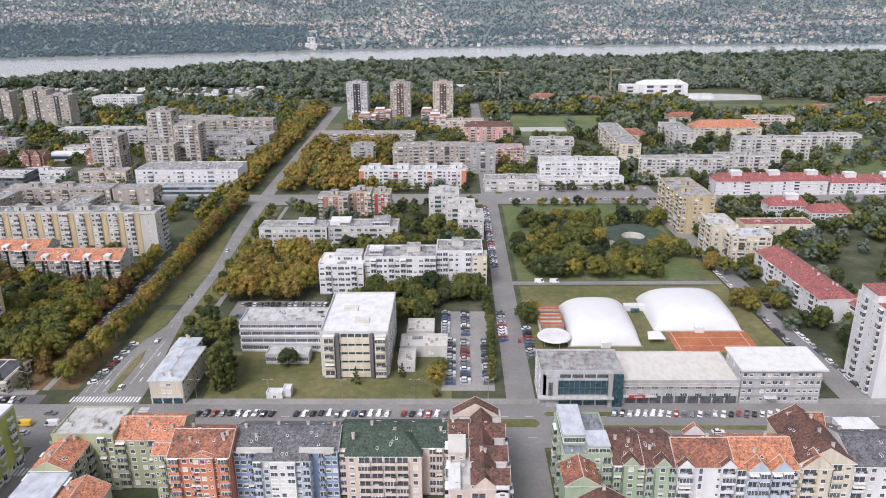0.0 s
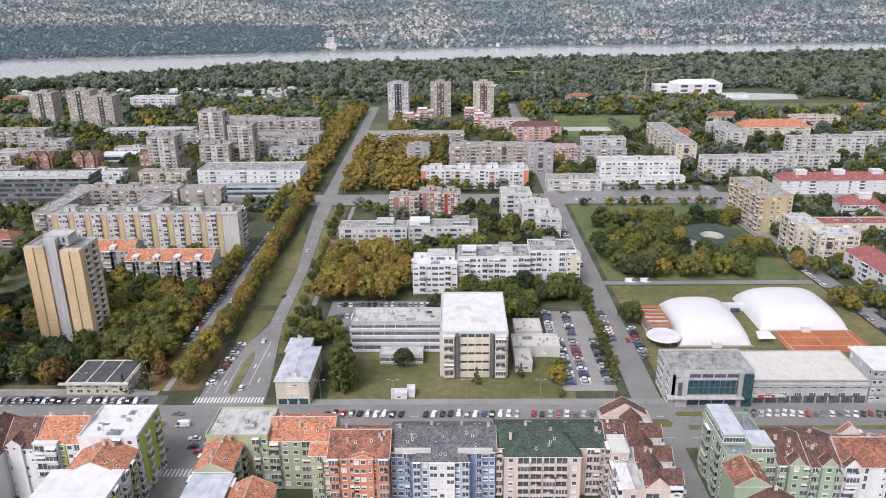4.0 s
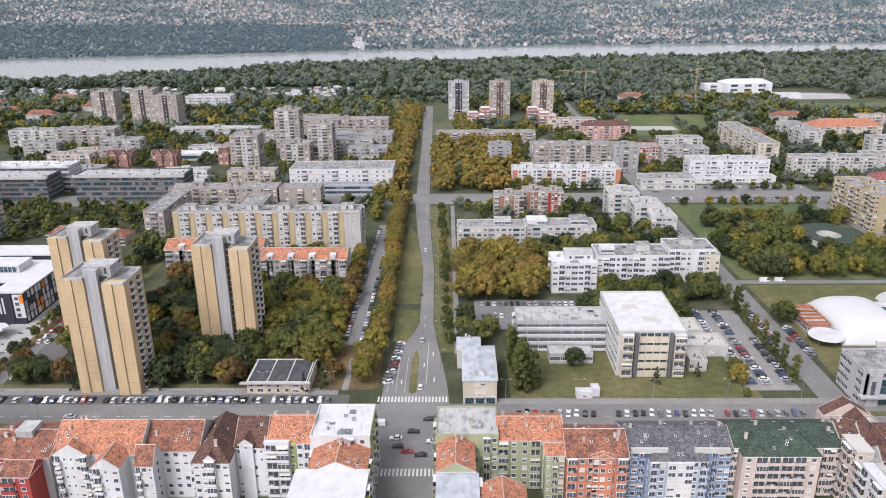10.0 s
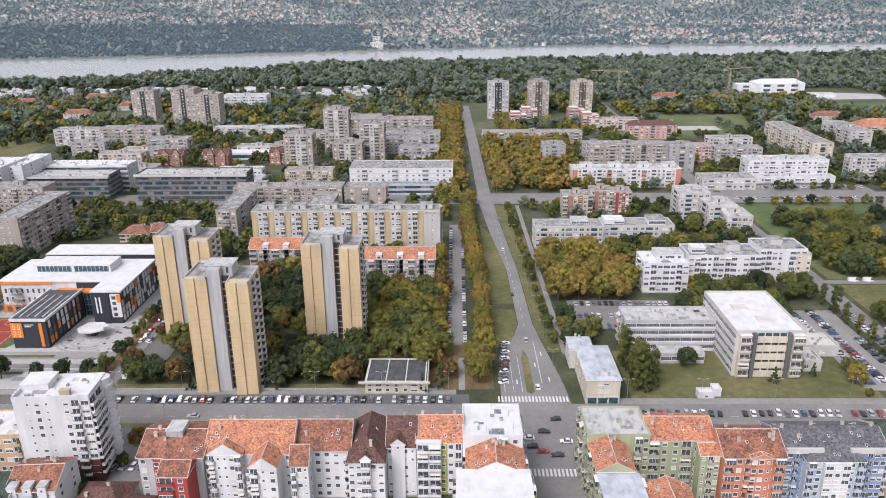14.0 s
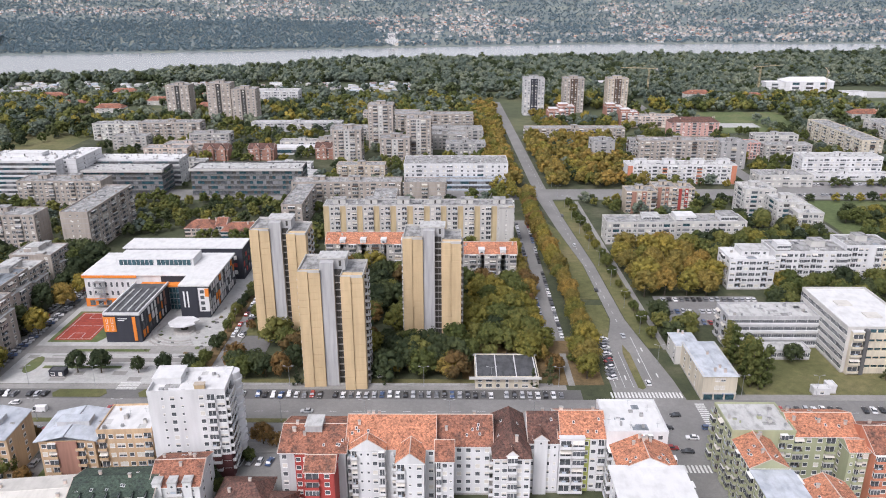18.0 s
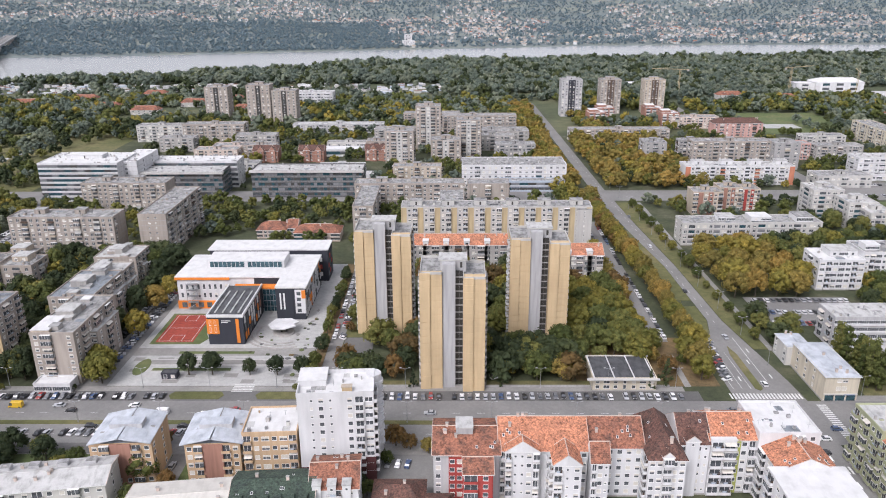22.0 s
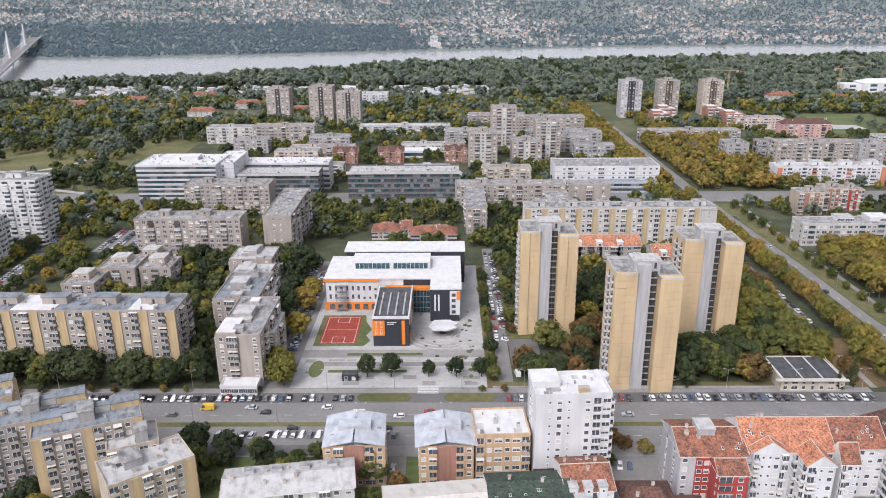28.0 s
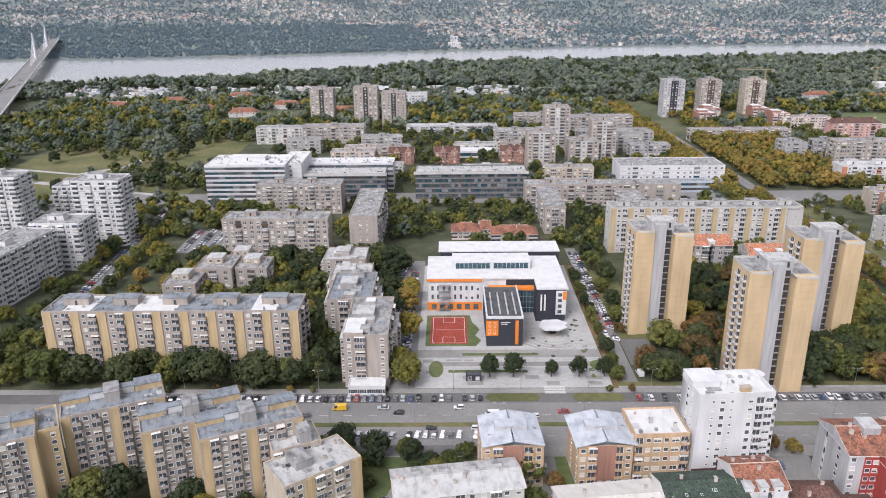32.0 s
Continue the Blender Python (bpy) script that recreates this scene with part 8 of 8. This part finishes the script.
woods("east_garden_trees", "green garden trees between the eastern blocks", field_of(120, 470, 556, 830, 420, lambda x, y: noise.noise((x * 0.013, y * 0.013, 6.0)) > -0.25, 3, 8), ("wood", "green", "wood", "darkgreen"), (9, 15), SMALL)
take(-580, -552, 300, 505)
woods("west_yard_trees", "green trees in the yards beside the western lane", field_of(-640, -505, 290, 505, 150, patchy, 3, 9.5), ("green", "darkgreen", "green", "yellowgreen"), (8, 14), NEARCROWN)
woods("slab_trees", "green trees in the courtyards by the long slab", field_of(-518, -440, 296, 404, 75, None, 3), ("green", "darkgreen", "green", "yellowgreen"), (9, 14), SMALL)
woods("boulevard_far_trees", "yellowing boulevard trees farther along", [(-158 - 0.03 * (y - 300) + wr.uniform(-1.5, 1.5), y) for y in range(520, 960, 7)] + [(-168 - 0.03 * (y - 300) + wr.uniform(-1.5, 1.5), y) for y in range(480, 960, 8)], "yellowgreen", (9, 12), SMALL)
woods("west_yellow_trees", "yellowing trees along the western lanes", field_of(-700, -440, 290, 500, 45, None, 3, 9), "yellowgreen", (8, 13), SMALL)
woods("lane_row", "yellowing trees beside the service road", [(-173.5 + wr.uniform(-1.5, 1.5), y) for y in range(286, 410, 9)] + [(-156.5 + wr.uniform(-1.5, 1.5), y) for y in range(410, 520, 9)], ("yellowgreen", "amber", "yellowgreen", "rust"), (9, 14), NEARCROWN)
woods("slab_grove", "amber and yellow trees north-west of the long slab", field_of(-505, -440, 292, 350, 26, None, 2) + field_of(-548, -505, 300, 400, 10, None, 2, 9), ("amber", "yellowgreen", "green"), (9, 13), NEARCROWN)
woods("lane_green", "round green trees along the western lane", [(-570 - (y - 300) * 0.06 + wr.uniform(-2, 2), y) for y in range(296, 505, 12)] + [(-550 - (y - 300) * 0.06 + wr.uniform(-2, 2), y) for y in range(300, 505, 10)], ("green", "darkgreen", "green", "yellowgreen"), (7, 11), NEARCROWN)
woods("meadow_trees", "scattered trees and bushes on the dry meadow", field_of(-770, -575, 524, 780, 150, lambda x, y: noise.noise((x * 0.015, y * 0.015, 4.0)) > -0.1, 2, 7), ("green", "darkgreen", "wood"), (6, 14), SMALL)
def bank_height(x, y):
    """Trees grow tall along the bank east of the marina."""
    near = max(0.0, 1 - (along(NEAR, x) - y) / 260)
    tall = min(1.0, max(0.0, (x + 520) / 120))
    return wr.uniform(10, 17) + 4 * noise.noise((x * 0.01, y * 0.01, 2.0)) + near * (3 + 9 * tall) * wr.uniform(0.7, 1.15)


wood_near = closed_wood(-900, 640, 800, 1010, 10.5, wooded)
wood_far = closed_wood(-1350, 1010, 1010, 1560, 11.5, wooded)
woods("river_woods", "mixed green woods and gardens behind the town", wood_near, ("wood", "green", "wood", "darkgreen", "green", "yellowgreen"), (8, 17), FARCROWN)
woods("river_woods", "dense tall green river woods before the water", wood_far, ("wood", "wood", "wood", "darkgreen"), bank_height, FARCROWN)


def settled(x, y):
    """Villages: a strip along the water in the east, the upper slopes behind the woods in the west."""
    d = y - along(FAR, x)
    edge = min(1.0, max(0.0, (-390 - x) / 120))
    if d < 35 + 830 * edge:
        return 0.0
    clump = noise.noise((x * 0.003, y * 0.0045, 5.0)) + 0.6 * noise.noise((x * 0.011, y * 0.014, 7.0))
    return max(0.0, min(1.0, 0.42 + 1.9 * clump - (max(0.0, d - 700 - 700 * edge) / 900)))


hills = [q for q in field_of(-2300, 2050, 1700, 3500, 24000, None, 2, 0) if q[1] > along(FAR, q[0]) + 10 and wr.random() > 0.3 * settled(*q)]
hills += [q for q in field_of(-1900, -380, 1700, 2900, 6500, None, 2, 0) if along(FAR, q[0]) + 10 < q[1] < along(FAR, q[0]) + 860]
woods("hill_woods", "green woods on the far hills, haze put into their blue tint", hills, "hillwood", (5, 11), HILLCROWN)
hm, hk = MB(), 0
while hk < 2700:
    x, y = wr.uniform(-2200, 1950), wr.uniform(1760, 3450)
    if not in_sight(x, y) or wr.random() > settled(x, y):
        continue
    hk += 1
    z, a, b_, h_ = hill(x, y) - 1, wr.uniform(2.4, 4.6), wr.uniform(2.2, 3.6), wr.uniform(4.5, 8)
    hm.box(x - a, x + a, y - b_, y + b_, z, z + h_, M[wr.choice(("white", "offwhite", "white", "offwhite", "offwhite", "lightgrey"))])
    rt = M[wr.choice(("brownbeige", "brownbeige", "beige", "felt", "felt", "brick"))]
    hm.poly([(x - a - 0.5, y - b_ - 0.5, z + h_), (x + a + 0.5, y - b_ - 0.5, z + h_), (x + a, y, z + h_ + 2.4), (x - a, y, z + h_ + 2.4)], rt)
    hm.poly([(x + a + 0.5, y + b_ + 0.5, z + h_), (x - a - 0.5, y + b_ + 0.5, z + h_), (x - a, y, z + h_ + 2.4), (x + a, y, z + h_ + 2.4)], rt)
solo("hill_houses", hm, "scattered pale houses with red roofs on the far hills", "houses", kind="stuff")

# ---- cars ----
parked(-96, 239.8, 8, 239.8, 3.0, 80, 0.85)
parked(-148.3, 180, -147.6, 211, 2.7, 15, 0.9)
parked(-500, 249.5, -366, 249.5, 2.9, 90, 0.9)
parked(-309, 249.5, -168, 249.5, 2.9, 90, 0.85)
parked(-278, 207, -262, 208, 2.8, 80, 0.9)
parked(-276, 196, -262, 197, 2.8, 80, 0.7)
parked(58, 239.7, 126, 239.7, 2.75, 68, 0.97)
parked(-412, 225.2, -345, 225.2, 2.8, 80, 0.85)
parked(-396, 266, -396, 380, 2.8, 20, 0.95, False)
parked(-308, 300, -308, 410, 5.5, 92, 0.6, False)
parked(-303.6, 296, -303.6, 410, 2.9, 150, 0.75, False)
for x in (-2.5, 3.5, 12.5):
    parked(x, 262, x, 300, 2.8, 0, 0.92, False)
parked(-5, 306, -5, 330, 2.8, 0, 0.8, False)
parked(4, 306, 4, 330, 2.8, 0, 0.9, False)
parked(21, 300, 21, 330, 2.9, 30, 0.9, False)
parked(32, 284, 32, 312, 2.9, 30, 0.9, False)
parked(21.5, 392, 20.5, 512, 3.2, 30, 0.9, False)
parked(157, 252, 150, 360, 4.6, 95, 0.8, False)
parked(146, 290, 139, 430, 4.8, 95, 0.85, False)
parked(-106, 314, -62, 314, 2.9, 90, 0.85, False)
parked(-106, 326, -62, 326, 2.9, 90, 0.8, False)
parked(-106, 340, -62, 340, 2.9, 90, 0.8, False)
parked(-146.2, 263, -143.2, 297, 2.7, 25, 0.95)
parked(-168, 296, -168, 460, 5.4, 90, 0.85, False)
parked(-161, 300, -161, 460, 5.6, 90, 0.6, False)
parked(40, 560, 145, 560, 3.2, 90, 0.8, False)
parked(40, 530, 145, 530, 3.2, 90, 0.6, False)
for x in (-536, -528, -520, -512):
    parked(x, 419, x, 456, 3.2, 0, 0.9, False)
parked(-563, 310, -575.5, 500, 3.0, 30, 0.85, False)
parked(-556, 310, -569, 500, 5.2, 94, 0.7, False)
parked(-402.5, 300, -402.5, 395, 2.8, -20, 0.9, False)
cm = MB()
for x, y, yw, c in FARCARS:
    ca, sa = math.cos(radians(yw)), math.sin(radians(yw))
    for (a0, a1, w_, z0, z1, mt) in ((-2.1, 2.1, 0.88, 0.3, 0.85, "car " + c), (-1.6, 0.9, 0.76, 0.85, 1.35, "glass"), (-1.4, 0.4, 0.72, 1.35, 1.45, "car " + c)):
        cm.prism([(x + u * ca - v_ * sa, y + u * sa + v_ * ca) for u, v_ in ((a0, -w_), (a1, -w_), (a1, w_), (a0, w_))], z0, z1, M[mt])
solo("distant_cars", cm, "rows of parked cars of many colours farther off", "cars", kind="stuff", z=0.12)
for x, y, yw, c, st in ((-151.5, 240, 0, "grey", None), (-139, 219, 180, "black", None), (-131, 214, 180, "black", "saloon"), (-135.6, 216, 0, "red", None), (-127, 222, 180, "white", None), (-140, 224, 180, "white", None), (-134, 228, 0, "black", "saloon"), (-155, 227, 180, "silver", None), (-129, 236, 180, "black", None), (-120, 228, 0, "blue", "hatch"), (-157, 232.5, 180, "yellow", "van"), (-147, 232.5, 180, "white", "van"), (-133, 259, 90, "white", None), (-134, 300, 90, "silver", None), (-136.5, 352, 90, "black", None), (-137, 420, 90, "white", None), (-136, 480, 90, "grey", None),
                       (-402, 243, 180, "silver", None), (-396, 239.5, 180, "black", None), (-374, 243, 180, "white", None), (-362, 238, 180, "white", "van"), (-347, 237, 180, "white", None), (-336, 240, 180, "red", None), (-418, 242.5, 180, "yellow", "van"), (-430, 238, 180, "grey", None), (-384, 229.3, 0, "black", None), (-368, 229.3, 0, "white", None), (-351, 229.3, 0, "black", None), (-300, 226, 0, "silver", None), (-276, 224, 0, "white", None), (-262, 238, 180, "silver", None), (-322, 228, 0, "black", None),
                       (-237, 264, 30, "white", None), (-347, 206, 88, "silver", None), (-345.5, 199, 88, "blue", None), (-346, 190, 88, "red", None), (-398, 190, 80, "black", None), (-400, 182, 80, "red", None), (92, 228, 0, "white", None), (28, 300, 90, "red", None), (-300, 268, 95, "white", "van"), (44, 369, 0, "white", "van"), (52, 369, 0, "white", "van")):
    car(x, y, yw, c, st, moving=True)

p = thing("bus", -618, 509, 4, 0.11, "long pale city bus with a blue end on the wide road", "bus")
q = MB()
q.box(-8, 4, -1.25, 1.25, 0.4, 3.0, M["paleblue"])
q.box(4, 8, -1.25, 1.25, 0.4, 3.0, M["car yellow"])
part("body", q, p)
q = MB()
q.box(-7.6, 7.6, -1.3, 1.3, 1.5, 2.5, M["glass"])
part("window_band", q, p)
for sx in (-5.5, 5.2):
    for sy in (-1.15, 1.15):
        piece("wheel", CACHE["wheel"], p, Matrix.Translation((sx, sy, 0.42)) @ Matrix.Diagonal((1.4, 1.0, 1.4, 1)))

# ---- street lamps ----
def lamp_mesh():
    b_, h_ = MB(), MB()
    b_.cone(0, 0, 0, 8.6, 0.12, 0.06, M["steel"], 6)
    b_.cone(0, 0, 0, 0.5, 0.2, 0.2, M["steel"], 6)
    for s in (-1, 1):
        b_.bar((0, 0, 8.3), (s * 1.5, 0, 8.8), 0.05, M["steel"], 4)
        h_.box(s * 1.3, s * 1.3 + s * 0.8, -0.15, 0.15, 8.72, 8.88, M["lightgrey"]) if s > 0 else h_.box(-2.1, -1.3, -0.15, 0.15, 8.72, 8.88, M["lightgrey"])
    return b_.mesh("pole"), h_.mesh("lamp_head")


POLE, HEAD = lamp_mesh()
for x, y in [(-480 + 26 * i, 256.5) for i in range(13)] + [(-480 + 30 * i, 232.3) for i in range(11)] + [(-126 - 0.03 * (y - 300), y) for y in range(275, 560, 28)] + [(-100 + 28 * i, 250.5) for i in range(9)]:
    lp = thing("street_lamp", x, y, 0, 0.1, "slim grey street lamp with two arms", "street lamp", "street lamps")
    piece("pole", POLE, lp)
    piece("lamp_head", HEAD, lp)
